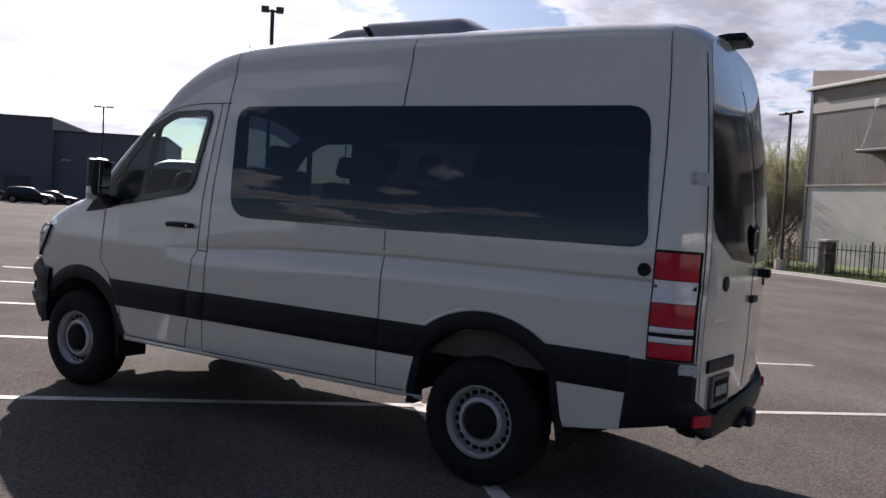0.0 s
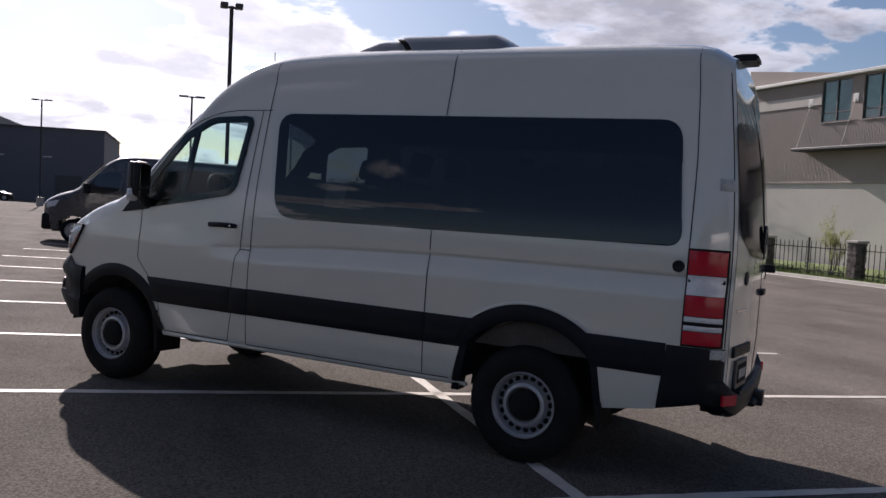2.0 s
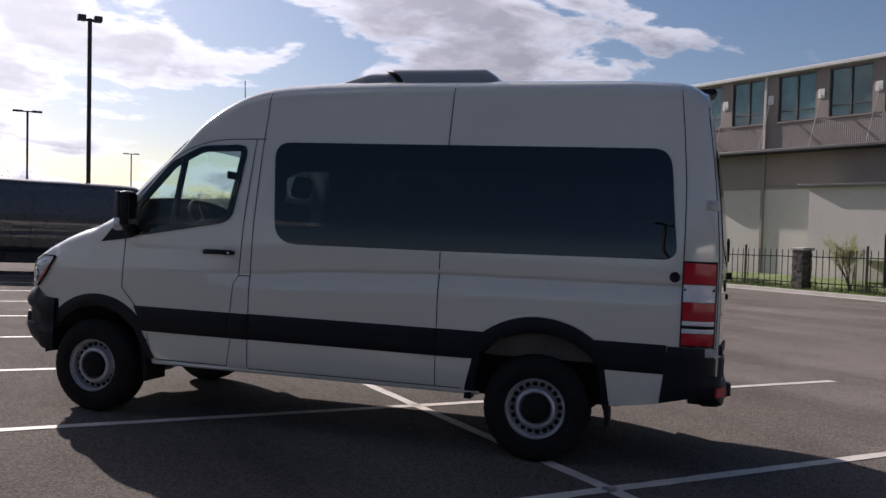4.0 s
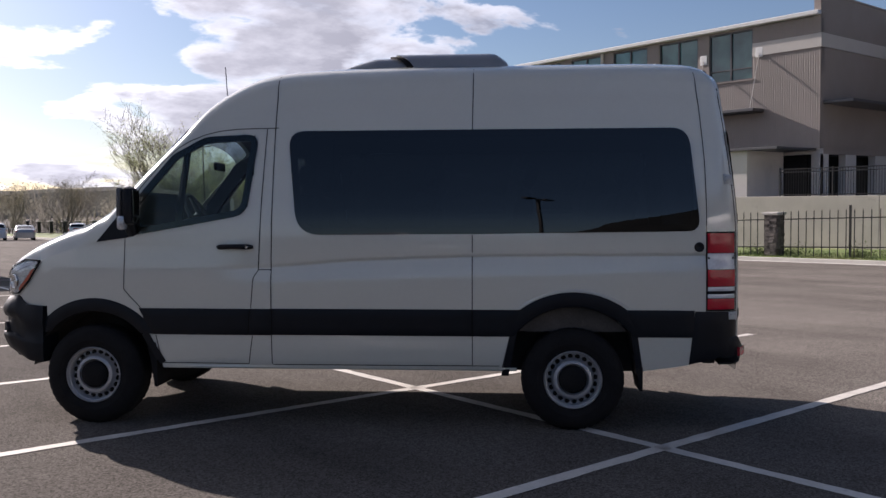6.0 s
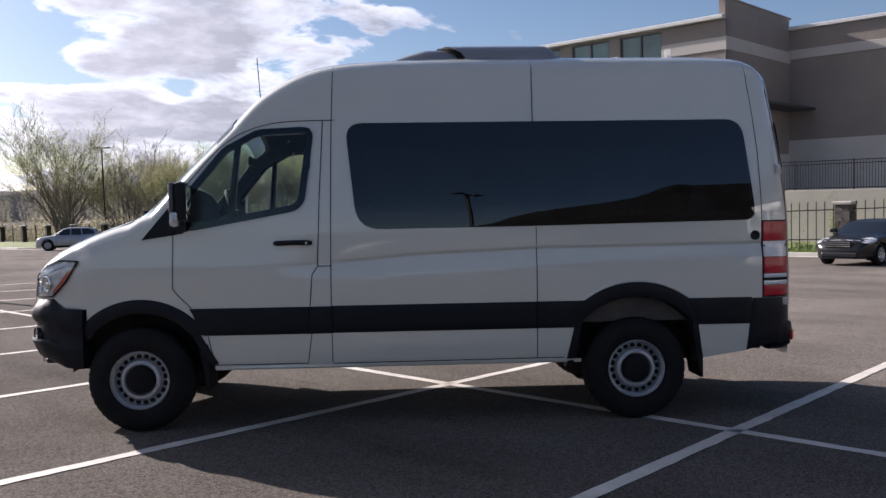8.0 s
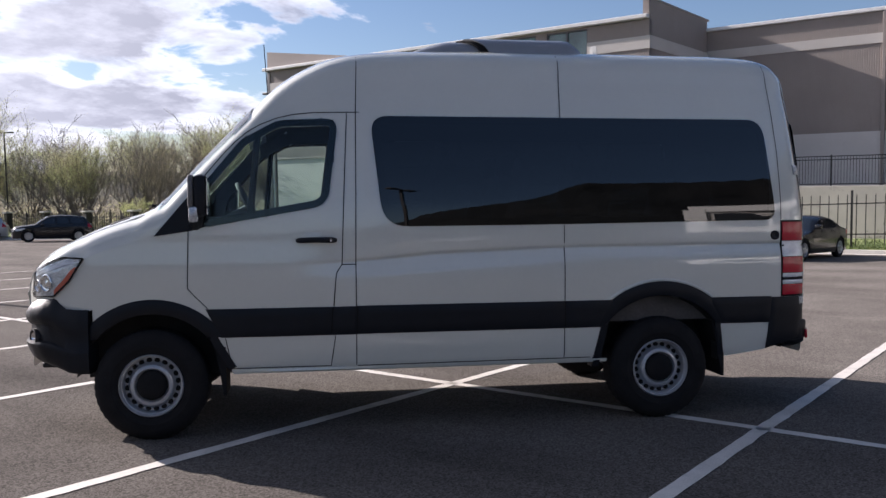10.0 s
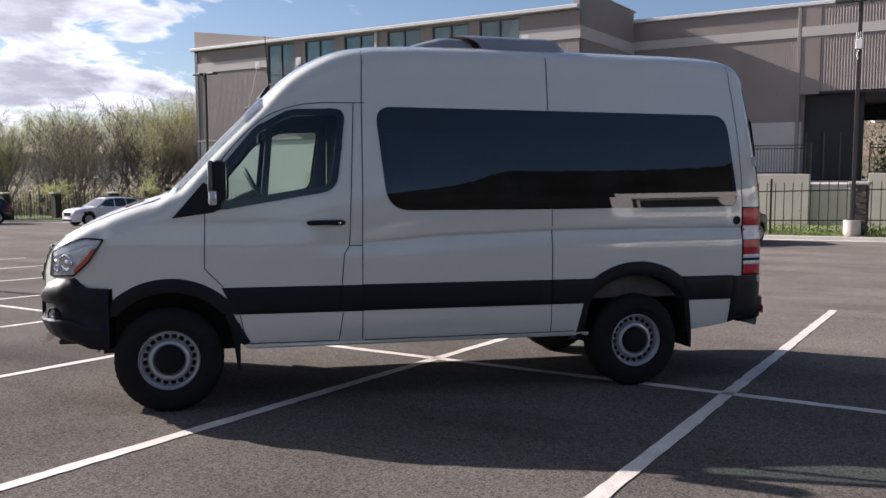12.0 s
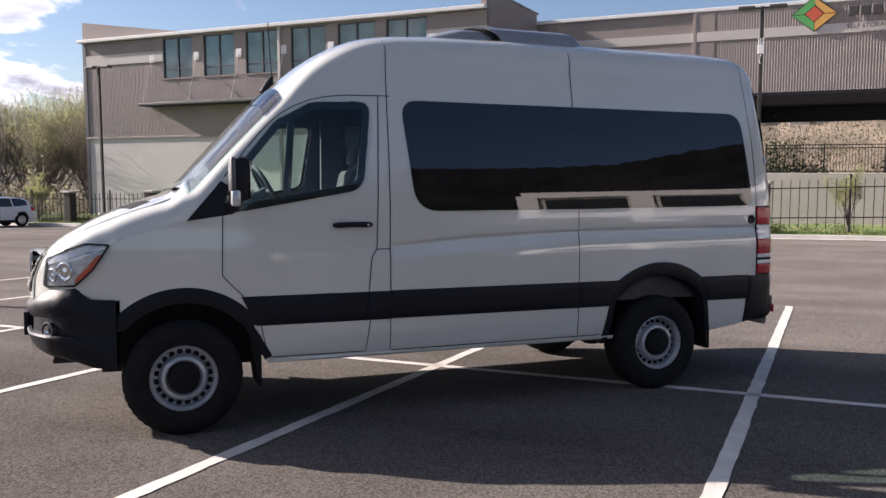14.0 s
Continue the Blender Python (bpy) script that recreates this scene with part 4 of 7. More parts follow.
def slab_mesh(sh, x0, x1, z0, z1, off, side, nx=20, nz=4, back=0.02, rim=0.35):
    """A proud moulding on the flank, closed at its rims. x0 and x1 may be (bottom, top), z0 (front, back)."""
    xa = x0 if isinstance(x0, tuple) else (x0, x0)
    xb = x1 if isinstance(x1, tuple) else (x1, x1)
    za = z0 if isinstance(z0, tuple) else (z0, z0)
    bm = bmesh.new()
    grid = []
    for j in range(-1, nz + 2):
        q = max(0, min(nz, j)) / nz
        a, b = xa[0] + (xa[1] - xa[0]) * q, xb[0] + (xb[1] - xb[0]) * q
        row = []
        for i in range(-1, nx + 2):
            x = a + (b - a) * max(0, min(nx, i)) / nx
            foot = za[0] + (za[1] - za[0]) * max(0, min(nx, i)) / nx
            z = foot + (z1 - foot) * q
            edge = j in (-1, nz + 1) or i in (-1, nx + 1)
            soft = rim if (j in (0, nz) or i in (0, nx)) else 1.0
            row.append(bm.verts.new(sh.at(x, z, -back if edge else off * soft, side)))
        grid.append(row)
    for r0, r1 in zip(grid, grid[1:]):
        for i in range(len(r0) - 1):
            bm.faces.new((r0[i], r0[i + 1], r1[i + 1], r1[i]))
    bmesh.ops.recalc_face_normals(bm, faces=bm.faces)
    return bm


def arch_mesh(sh, cx, cz, r0, r1, off, side, a0, a1, flatten=1.0, n=36):
    """A wheel-arch flare from angle a0 to a1, its lip turned inwards."""
    bm = bmesh.new()
    rows = []
    for i in range(n + 1):
        a = radians(a0 + (a1 - a0) * i / n)
        row = []
        for r, o in ((r1 + 0.01, -0.02), (r1, off * 0.3), (r1 - 0.02, off), ((r0 + r1) / 2, off * 1.25), (r0 + 0.012, off), (r0, off * 0.4), (r0, -0.12)):
            x, z = cx + r * math.cos(a), cz + r * math.sin(a) * flatten
            row.append(bm.verts.new(sh.at(x, max(z, 0.70), o, side)))
        rows.append(row)
    for u, v in zip(rows, rows[1:]):
        for k in range(len(u) - 1):
            bm.faces.new((u[k], u[k + 1], v[k + 1], v[k]))
    bmesh.ops.recalc_face_normals(bm, faces=bm.faces)
    return bm


SIDE_WINDOW = fillet([(1.515, 2.243, 0.12), (4.532, 2.243, 0.15), (4.582, 1.478, 0.09), (2.9, 1.458, 0), (1.60, 1.452, 0.20)], 8)
DOOR_WINDOW = fillet([(0.305, 1.685, 0.05), (0.62, 2.065, 0.20), (0.87, 2.205, 0.28), (1.292, 2.222, 0.085), (1.212, 1.605, 0.15), (0.40, 1.462, 0.03), (0.27, 1.50, 0.05)], 9)


def wheel(van, x, side, turn=0.0):
    """An all-terrain tyre on a pierced steel rim with a black hub."""
    y = side * 0.985
    w = thing("wheel", "", "")
    w.parent = van
    w.matrix_basis = Matrix.Translation((x, y, 0.378)) @ Euler((0, radians(turn), 0 if side < 0 else math.pi)).to_matrix().to_4x4()
    for key in ("label", "category"):
        if key in w:
            del w[key]
    bm = bmesh.new()
    prof = [(0.205, 0.02), (0.215, 0.005), (0.245, -0.008), (0.262, -0.010), (0.266, -0.014), (0.30, -0.013), (0.338, -0.004), (0.350, 0.006), (0.370, 0.022), (0.381, 0.042), (0.381, 0.085), (0.381, 0.10), (0.382, 0.15), (0.381, 0.165), (0.381, 0.20), (0.370, 0.225), (0.350, 0.24), (0.30, 0.25), (0.205, 0.235)]
    n = 132
    rings = []
    for j, (r, y_) in enumerate(prof):
        row = []
        for k in range(n):
            lug = (k + (1 if j in (11, 12, 13) else 0)) % 3
            rr = r - 0.005 if (8 <= j <= 15 and lug == 0) or j in (11, 13) else r
            row.append(bm.verts.new((rr * math.cos(2 * math.pi * k / n), y_, rr * math.sin(2 * math.pi * k / n))))
        rings.append(row)
    for u, v in zip(rings, rings[1:]):
        for k in range(n):
            bm.faces.new((u[k], u[(k + 1) % n], v[(k + 1) % n], v[k]))
    tyre = part("tyre", bm, "rubber", w, "black all-terrain tyre", smooth=True)
    bm = bmesh.new()
    lathe(bm, [(0.212, 0.022), (0.216, 0.004), (0.209, -0.006), (0.203, 0.006), (0.200, 0.020), (0.195, 0.022), (0.191, 0.040), (0.186, 0.072), (0.168, 0.070), (0.149, 0.050), (0.142, 0.026), (0.130, 0.018), (0.118, 0.018), (0.111, 0.030), (0.105, 0.045), (0.02, 0.05)], 64)
    rim = part("rim", bm, "steel_rim", w, "silver painted steel rim", smooth=True)
    hole = None
    for k in range(20):
        a = 2 * math.pi * (k + 0.5) / 20
        m = Matrix.Rotation(-a, 4, "Y") @ Matrix.Translation((0.169, 0.066, 0))
        if hole is None:
            bm = bmesh.new()
            bmesh.ops.create_uvsphere(bm, u_segments=10, v_segments=6, radius=1.0, matrix=Matrix.Diagonal((0.0185, 0.012, 0.0195, 1)))
            ob = part("rim_hole", bm, "seam", rim, smooth=True)
            hole = ob.data
        else:
            ob = new("rim_hole", hole)
            ob.parent = rim
        ob.matrix_basis = m
    bm = bmesh.new()
    lathe(bm, [(0.104, 0.045), (0.100, 0.015), (0.085, -0.002), (0.05, -0.010), (0.0, -0.012)], 32)
    part("hub_cap", bm, "rubber", w, "black hub cap", smooth=True)
    return w


def lamp_piece(sh, name, x0, x1, z0, z1, off, mat, parent, side):
    return part(name, slab_mesh(sh, x0, x1, z0, z1, off, side, 8, 3, rim=0.85), mat, parent, smooth=True)


def build_van(at):
    van = thing("passenger_van", "warm grey high-roof four-wheel-drive passenger van with black cladding", "van", at=at)
    sh = Shell()
    xs = sorted(set([-0.935, -0.93, -0.922, -0.912, -0.90, -0.885, -0.87, -0.86, -0.845, -0.835, -0.825, -0.81, -0.795, -0.775, -0.75, -0.72, -0.69] + [round(-0.66 + 0.04 * i, 3) for i in range(131)] + [4.60, 4.64, 4.68, 4.71, 4.74, 4.77, 4.80, 4.82, 4.84, 4.855, 4.87, 4.88]))
    xs = [x for x in xs if x <= 4.88]
    win_cut, door_cut = inset(SIDE_WINDOW, 0.022), inset(DOOR_WINDOW, 0.012)

    def cut(x, z, y):
        if abs(y) > 0.5:
            if z < 0.70 and (2.95 < x or -0.4 < x < 0.41 + (0.70 - z) * 0.58):
                return True
            if math.hypot(x - 0.01, z - 0.378) < 0.53 or math.hypot(x - 3.665, z - 0.378) < 0.59:
                return True
            if z > 1.4 and (inside(win_cut, x, z) or inside(door_cut, x, z)):
                return True
        if z < 0.9 and x < -0.38:
            return True
        if 0.055 < x < 0.665 and z > sh.shoulder(x)[0] + 0.05 and abs(y) < 0.905 * sh.half(x) * lerp_at(SIDE, sh.shoulder(x)[0]):
            return True
        return False

    body = part("body_shell", shell_mesh(sh, xs, 0.44, 68, 16, cut), "van_paint", van, "warm grey glossy painted body", smooth=True)
    part("floor_pan", boxed(-0.60, 4.75, -0.56, 0.56, 0.50, 0.60), "dark_metal", van)

    for side in (-1, 1):
        # long dark side window in one sheet, and the cab door's glass
        sw = part("side_window", rim_mesh(sh, SIDE_WINDOW, 0.052, 0.003, side), "frit", van, "long dark tinted side window")
        part("pane", pane_mesh(sh, inset(SIDE_WINDOW, 0.002), 0.007, side, 30, 20), "privacy_glass", sw, smooth=True)
        dw = part("door_window", rim_mesh(sh, DOOR_WINDOW, 0.050, 0.012, side, 0.03), "frit", van, "clear cab door window with black surround")
        part("pane", pane_mesh(sh, inset(DOOR_WINDOW, 0.002), 0.016, side, 30, 10), "clear_glass", dw, smooth=True)
        part("divider", slab_mesh(sh, (0.655, 0.71), (0.705, 0.755), 1.53, 2.09, 0.014, side, 2, 10), "frit", dw, smooth=True)
        bm = bmesh.new()
        tri = [(0.035, 1.400), (0.285, 1.435), (0.42, 1.475), (0.35, 1.60), (0.255, 1.66)]
        o = [bm.verts.new(sh.at(x, z, 0.012, side)) for x, z in tri]
        i_ = [bm.verts.new(sh.at(x, z, -0.02, side)) for x, z in tri]
        bm.faces.new(o)
        for k in range(len(o)):
            bm.faces.new((o[k], o[(k + 1) % len(o)], i_[(k + 1) % len(o)], i_[k]))
        bmesh.ops.recalc_face_normals(bm, faces=bm.faces)
        part("mirror_sail", bm, "black_plastic", van)
        # black mouldings and flares
        part("side_moulding", slab_mesh(sh, (0.47, 0.37), (1.226, 1.239), 0.695, 0.895, 0.016, side, 20, 6), "black_plastic", van, smooth=True)
        part("side_moulding", slab_mesh(sh, (1.226, 1.239), 1.409, 0.695, 0.895, 0.016, side, 5, 6), "black_plastic", van, smooth=True)
        part("side_moulding", slab_mesh(sh, 1.409, 2.920, 0.698, 0.898, 0.016, side, 30, 6), "black_plastic", van, smooth=True)
        part("side_moulding", slab_mesh(sh, 2.920, (3.19, 3.30), 0.698, 0.898, 0.016, side, 8, 6), "black_plastic", van, smooth=True)
        part("side_moulding", slab_mesh(sh, (4.13, 4.02), 4.54, 0.700, 0.900, 0.016, side, 12, 6), "black_plastic", van, smooth=True)
        part("wheel_flare", arch_mesh(sh, 3.665, 0.378, 0.545, 0.655, 0.009, side, 28, 152), "black_plastic", van, smooth=True)
        part("wheel_flare", arch_mesh(sh, 0.01, 0.378, 0.49, 0.59, 0.009, side, 30, 170), "black_plastic", van, smooth=True)
        part("arch_bead", arch_mesh(sh, 3.665, 0.378, 0.654, 0.672, 0.010, side, 53, 127), "van_paint", van, smooth=True)
        # painted lower panels before and behind the rear wheel
        part("lower_panel", slab_mesh(sh, 2.926, (3.135, 3.195), 0.445, 0.705, 0.001, side, 10, 6, rim=1.0), "van_paint", van, smooth=True)
        part("lower_panel", slab_mesh(sh, (4.175, 4.135), (4.505, 4.535), (0.445, 0.495), 0.705, 0.001, side, 10, 6, rim=1.0), "van_paint", van, smooth=True)
        part("arch_edge", slab_mesh(sh, (3.137, 3.197), (3.19, 3.25), 0.40, 0.72, 0.004, side, 2, 5, back=0.10), "black_plastic", van, smooth=True)
        part("arch_edge", slab_mesh(sh, (4.130, 4.090), (4.173, 4.133), 0.42, 0.72, 0.004, side, 2, 5, back=0.10), "black_plastic", van, smooth=True)
        for lip in ([(0.415, 0.705), (0.548, 0.475)],):
            part("arch_lip", ribbon_mesh(sh, lip, 0.055, 0.006, side), "black_plastic", van)
        # seams
        seams = [[(1.402, 0.45), (1.402, 1.2), (1.415, 2.25), (1.43, 2.72)], [(2.920, 0.45), (2.920, 1.45)], [(2.918, 2.245), (2.926, 2.76)], [(4.626, 1.478), (4.642, 2.0), (4.636, 2.4), (4.62, 2.74)],
                 [(0.262, 1.44), (0.252, 1.04), (0.30, 0.985), (0.385, 0.90)], [(0.50, 0.69), (0.545, 0.475), (1.222, 0.475), (1.255, 0.69)],
                 [(1.245, 0.90), (1.265, 1.13), (1.305, 1.19), (1.325, 1.7), (1.352, 2.262)], [(1.305, 1.19), (1.408, 1.19)], [(0.275, 1.685), (0.40, 1.845), (0.50, 1.965), (0.58, 2.05), (0.66, 2.118), (0.75, 2.172), (0.86, 2.218), (0.98, 2.247), (1.12, 2.262), (1.44, 2.268)], [(1.41, 0.47), (3.12, 0.475)]]
        for s in seams:
            part("panel_gap", ribbon_mesh(sh, s, 0.0065, 0.0022, side), "seam", van)
        for s in ([(1.226, 0.698), (1.239, 0.894)], [(1.409, 0.70), (1.409, 0.895)], [(2.920, 0.70), (2.920, 0.896)]):
            part("panel_gap", ribbon_mesh(sh, s, 0.008, 0.0175, side), "seam", van)
        part("sill_step", slab_mesh(sh, 0.55, 3.25, 0.435, 0.462, 0.012, side, 20, 2), "van_paint", van, smooth=True)
        # door handles
        for hx, hz in ((1.125, 1.362),) if side < 0 else ((1.125, 1.362), (2.7, 1.30)):
            h = part("handle_cup", slab_mesh(sh, hx - 0.075, hx + 0.045, hz - 0.022, hz + 0.055, 0.003, side, 6, 4), "van_paint", van, smooth=True)
            bm = bmesh.new()
            tube(bm, [sh.at(hx - 0.13, hz, 0.012, side), sh.at(hx - 0.11, hz, 0.032, side), sh.at(hx, hz + 0.004, 0.040, side), sh.at(hx + 0.11, hz + 0.002, 0.034, side), sh.at(hx + 0.14, hz, 0.012, side)], [0.012, 0.020, 0.019, 0.021, 0.014], 10)
            handle = part("door_handle", bm, "black_plastic", van, "black door handle", smooth=True)
            if side < 0:
                bm = bmesh.new()
                lathe(bm, [(0.011, 0.0), (0.009, -0.006), (0.0, -0.006)], 16)
                part("lock", bm, "chrome", handle, at=Matrix.Translation(sh.at(hx + 0.105, hz, 0.052, side)))
        # tail lamps wrap round the corner
        tl = part("tail_lamp", slab_mesh(sh, 4.622, 4.852, 0.895, 1.475, 0.008, side, 14, 8), "seam", van, "tall red and white tail lamp", smooth=True)
        for z0, z1, mat, nm in ((0.908, 0.986, "lamp_red", "red_lens"), (0.990, 1.020, "lamp_white", "clear_lens"), (1.042, 1.072, "lamp_white", "clear_lens"), (1.076, 1.196, "lamp_red", "red_lens"), (1.200, 1.316, "lamp_white", "clear_lens"), (1.320, 1.462, "lamp_red", "red_lens")):
            lamp_piece(sh, nm, 4.632, 4.842, z0, z1, 0.014, mat, tl, side)
    # rubber plug on the near flank
    bm = bmesh.new()
    lathe(bm, [(0.036, 0.004), (0.036, -0.006), (0.030, -0.012), (0.012, -0.010), (0.0, -0.004)], 28)
    part("round_plug", bm, "black_plastic", van, "round black stop", smooth=True, at=Matrix.Translation(sh.at(4.573, 1.362, 0.0)))

    # windscreen
    bm = bmesh.new()
    grid = []
    wx = [0.045 + 0.64 * i / 26 for i in range(27)]
    for x in wx:
        zs, n = sh.shoulder(x)
        wmax = 0.925 * sh.half(x) * lerp_at(SIDE, zs)
        row = []
        for k in range(37):
            y = -wmax * math.cos(math.pi * k / 36)
            w0 = sh.half(x) * lerp_at(SIDE, zs)
            z = zs + (sh.top(x) - zs) * max(0.0, 1 - (abs(y) / w0) ** n) ** (1 / n)
            row.append(bm.verts.new((x - 0.003, y, z + 0.004)))
        grid.append(row)
    for r0, r1 in zip(grid, grid[1:]):
        for k in range(36):
            bm.faces.new((r0[k], r0[k + 1], r1[k + 1], r1[k]))
    bmesh.ops.recalc_face_normals(bm, faces=bm.faces)
    top_rows = [[v.co + Vector((-0.004, 0, 0.004)) for v in row] for row in grid[-6:]]
    ws = part("windscreen", bm, "wind_glass", van, "raked clear windscreen", smooth=True)
    bm = bmesh.new()
    band = [[bm.verts.new(p) for p in row] for row in top_rows]
    for r0, r1 in zip(band, band[1:]):
        for k in range(36):
            bm.faces.new((r0[k], r0[k + 1], r1[k + 1], r1[k]))
    bmesh.ops.recalc_face_normals(bm, faces=bm.faces)
    part("tint_band", bm, "tint_glass", ws, "dark tint across the top of the glass", smooth=True)
    for y0 in (-0.55, 0.12):
        bm = bmesh.new()
        tube(bm, [(0.03, y0, 1.63), (0.12, y0 + 0.25, 1.725), (0.14, y0 + 0.55, 1.745)], 0.011, 6)
        part("wiper", bm, "black_plastic", ws, smooth=True)
    bm = bmesh.new()
    for k in range(9):
        box(bm, -0.03, 0.04, -0.66 + 0.15 * k, -0.53 + 0.15 * k, 1.60, 1.62)
    part("cowl_grille", bm, "black_plastic", van)
    # flush bonnet vent and bonnet gaps
    bm = bmesh.new()
    rows = []
    for q in (0.0, 0.25, 0.5, 0.75, 1.0):
        across_ = [(-0.395 + 0.11 * q + (0.09 + 0.02 * q) * k, -0.30 - (0.42 - 0.04 * q) * k) for k in (0.0, 0.25, 0.5, 0.75, 1.0)]
        rows.append([bm.verts.new((x, y, sh.roof_z(x, y) + 0.004)) for x, y in across_])
    for u, v in zip(rows, rows[1:]):
        for k in range(4):
            bm.faces.new((u[k], u[k + 1], v[k + 1], v[k]))
    bmesh.ops.recalc_face_normals(bm, faces=bm.faces)
    part("bonnet_vent", bm, "seam", van, "black flush bonnet vent")
    for side in (-1, 1):
        bm = bmesh.new()
        tube(bm, [(x, side * y, sh.roof_z(x, y) - 0.004) for x, y in ((-0.74, 0.60), (-0.66, 0.68), (-0.55, 0.74), (-0.42, 0.78), (-0.3, 0.80), (-0.17, 0.815), (-0.05, 0.82))], 0.009, 8)
        part("bonnet_ridge", bm, "van_paint", van, smooth=True)

    # front bumper follows the nose: plan place, top and bottom
    line = [(-0.405, -0.970, 0.905, 0.468), (-0.47, -0.965, 0.908, 0.468), (-0.555, -0.944, 0.914, 0.476), (-0.605, -0.924, 0.945, 0.488), (-0.655, -0.902, 0.992, 0.50), (-0.73, -0.862, 0.99, 0.512), (-0.81, -0.785, 0.982, 0.52),
            (-0.875, -0.66, 0.960, 0.525), (-0.925, -0.48, 0.918, 0.53), (-0.957, -0.24, 0.905, 0.535), (-0.967, 0.0, 0.905, 0.535)]
    dense = []
    for a, b in zip(line, line[1:]):
        dense += [tuple(p + (q - p) * k / 3 for p, q in zip(a, b)) for k in range(3)]
    dense.append(line[-1])
    dense += [(x, -y, u, d) for x, y, u, d in dense[-2::-1]]
    prof = [(0.0, -0.11), (0.02, -0.055), (0.08, -0.02), (0.18, 0.002), (0.27, 0.016), (0.32, 0.022), (0.355, 0.014), (0.375, -0.012), (0.60, -0.014), (0.64, 0.006), (0.71, 0.020), (0.79, 0.020), (0.86, 0.004), (0.93, -0.016), (1.0, -0.05)]
    bm = bmesh.new()
    rows = []
    spots = []
    for i, (x, y, up, down) in enumerate(dense):
        a, b = Vector(dense[max(i - 1, 0)][:2]), Vector(dense[min(i + 1, len(dense) - 1)][:2])
        s = Vector(((b - a).y, -(b - a).x)).normalized()
        if s.dot(Vector((x - 0.6, y))) < 0:
            s = -s
        shape = max(0.18, min(1.0, (-0.50 - x) / 0.24))
        spots.append((x, y, s))
        rows.append([bm.verts.new((x + s.x * o * shape, y + s.y * o * shape, down + (up - down) * q)) for q, o in prof])
    for u, v in zip(rows, rows[1:]):
        for k in range(len(prof) - 1):
            bm.faces.new((u[k], u[k + 1], v[k + 1], v[k]))
    for row in (rows[0], rows[-1]):
        # the end turns in towards the wheel well
        turn = [bm.verts.new((v.co.x + 0.02, v.co.y * 0.80, v.co.z)) for v in row]
        for k in range(len(row) - 1):
            bm.faces.new((row[k], row[k + 1], turn[k + 1], turn[k]))
    bmesh.ops.recalc_face_normals(bm, faces=bm.faces)
    fb = part("front_bumper", bm, "black_plastic", van, "black plastic front bumper", smooth=True)
    for side in (-1, 1):
        x, y, s = min(spots, key=lambda p: abs(p[1] - side * 0.765))
        fog_at = Matrix.Translation((x + s.x * 0.002, y + s.y * 0.002, 0.705)) @ Euler((0, 0, math.atan2(s.y, s.x) + math.pi / 2)).to_matrix().to_4x4()
        bm = bmesh.new()
        lathe(bm, [(0.062, 0.03), (0.062, -0.004), (0.054, -0.006), (0.044, 0.010)], 28)
        fog = part("fog_lamp", bm, "dark_metal", fb, "small round fog lamp", smooth=True, at=fog_at)
        bm = bmesh.new()
        lathe(bm, [(0.045, 0.012), (0.040, 0.000), (0.030, 0.014), (0.012, 0.020), (0.0, 0.020)], 24)
        part("reflector", bm, "chrome", fog, smooth=True)
    part("plate_holder", boxed(-1.005, -0.972, -0.17, 0.17, 0.60, 0.76, bevel=0.006), "black_plastic", fb)
    part("skid_plate", boxed(-0.80, -0.46, -0.66, 0.66, 0.47, 0.51, bevel=0.015), "dark_metal", fb)

    # grille panel lies on the nose: pale surround and bars, dark slots, plain round badge
    def nose(y, z, off=0.0):
        lo, hi = -0.935, -0.30
        for _ in range(30):
            mid = (lo + hi) / 2
            lo, hi = (mid, hi) if sh.width(mid, z) < abs(y) else (lo, mid)
        return Vector((hi - off, y, z))

    def nose_patch(half0, half1, z0, z1, off, rim, ny=22, nz=5):
        """A strip across the nose, half0 wide at its foot and half1 at its top."""
        bm = bmesh.new()
        grid = []
        for j in range(-1, nz + 2):
            q = max(0, min(nz, j)) / nz
            half = half0 + (half1 - half0) * q
            row = []
            for i in range(-1, ny + 2):
                edge = j in (-1, nz + 1) or i in (-1, ny + 1)
                y = -half + 2 * half * max(0, min(ny, i)) / ny
                row.append(bm.verts.new(nose(y, z0 + (z1 - z0) * q, -rim if edge else off)))
            grid.append(row)
        for u, v in zip(grid, grid[1:]):
            for k in range(len(u) - 1):
                bm.faces.new((u[k], u[k + 1], v[k + 1], v[k]))
        bmesh.ops.recalc_face_normals(bm, faces=bm.faces)
        return bm

    gr = part("grille", nose_patch(0.53, 0.62, 0.885, 1.195, 0.008, 0.02), "van_paint", van, "pale grille with three bars and dark slots", smooth=True)
    part("grille_mesh", nose_patch(0.47, 0.555, 0.935, 1.172, 0.016, 0.0), "seam", gr, smooth=True)
    for z, h in ((0.985, 0.475), (1.055, 0.50), (1.125, 0.525)):
        part("grille_bar", nose_patch(h, h + 0.012, z - 0.016, z + 0.016, 0.024, 0.0, 22, 2), "grille_grey", gr, smooth=True)
    bm = bmesh.new()
    lathe(bm, [(0.100, 0.0), (0.100, -0.014), (0.086, -0.014), (0.082, -0.006), (0.0, -0.006)], 32)
    part("badge", bm, "grille_grey", gr, "plain round silver badge", smooth=True, at=Matrix.Translation((-0.948, 0, 1.08)) @ Euler((0, 0, radians(-90))).to_matrix().to_4x4())
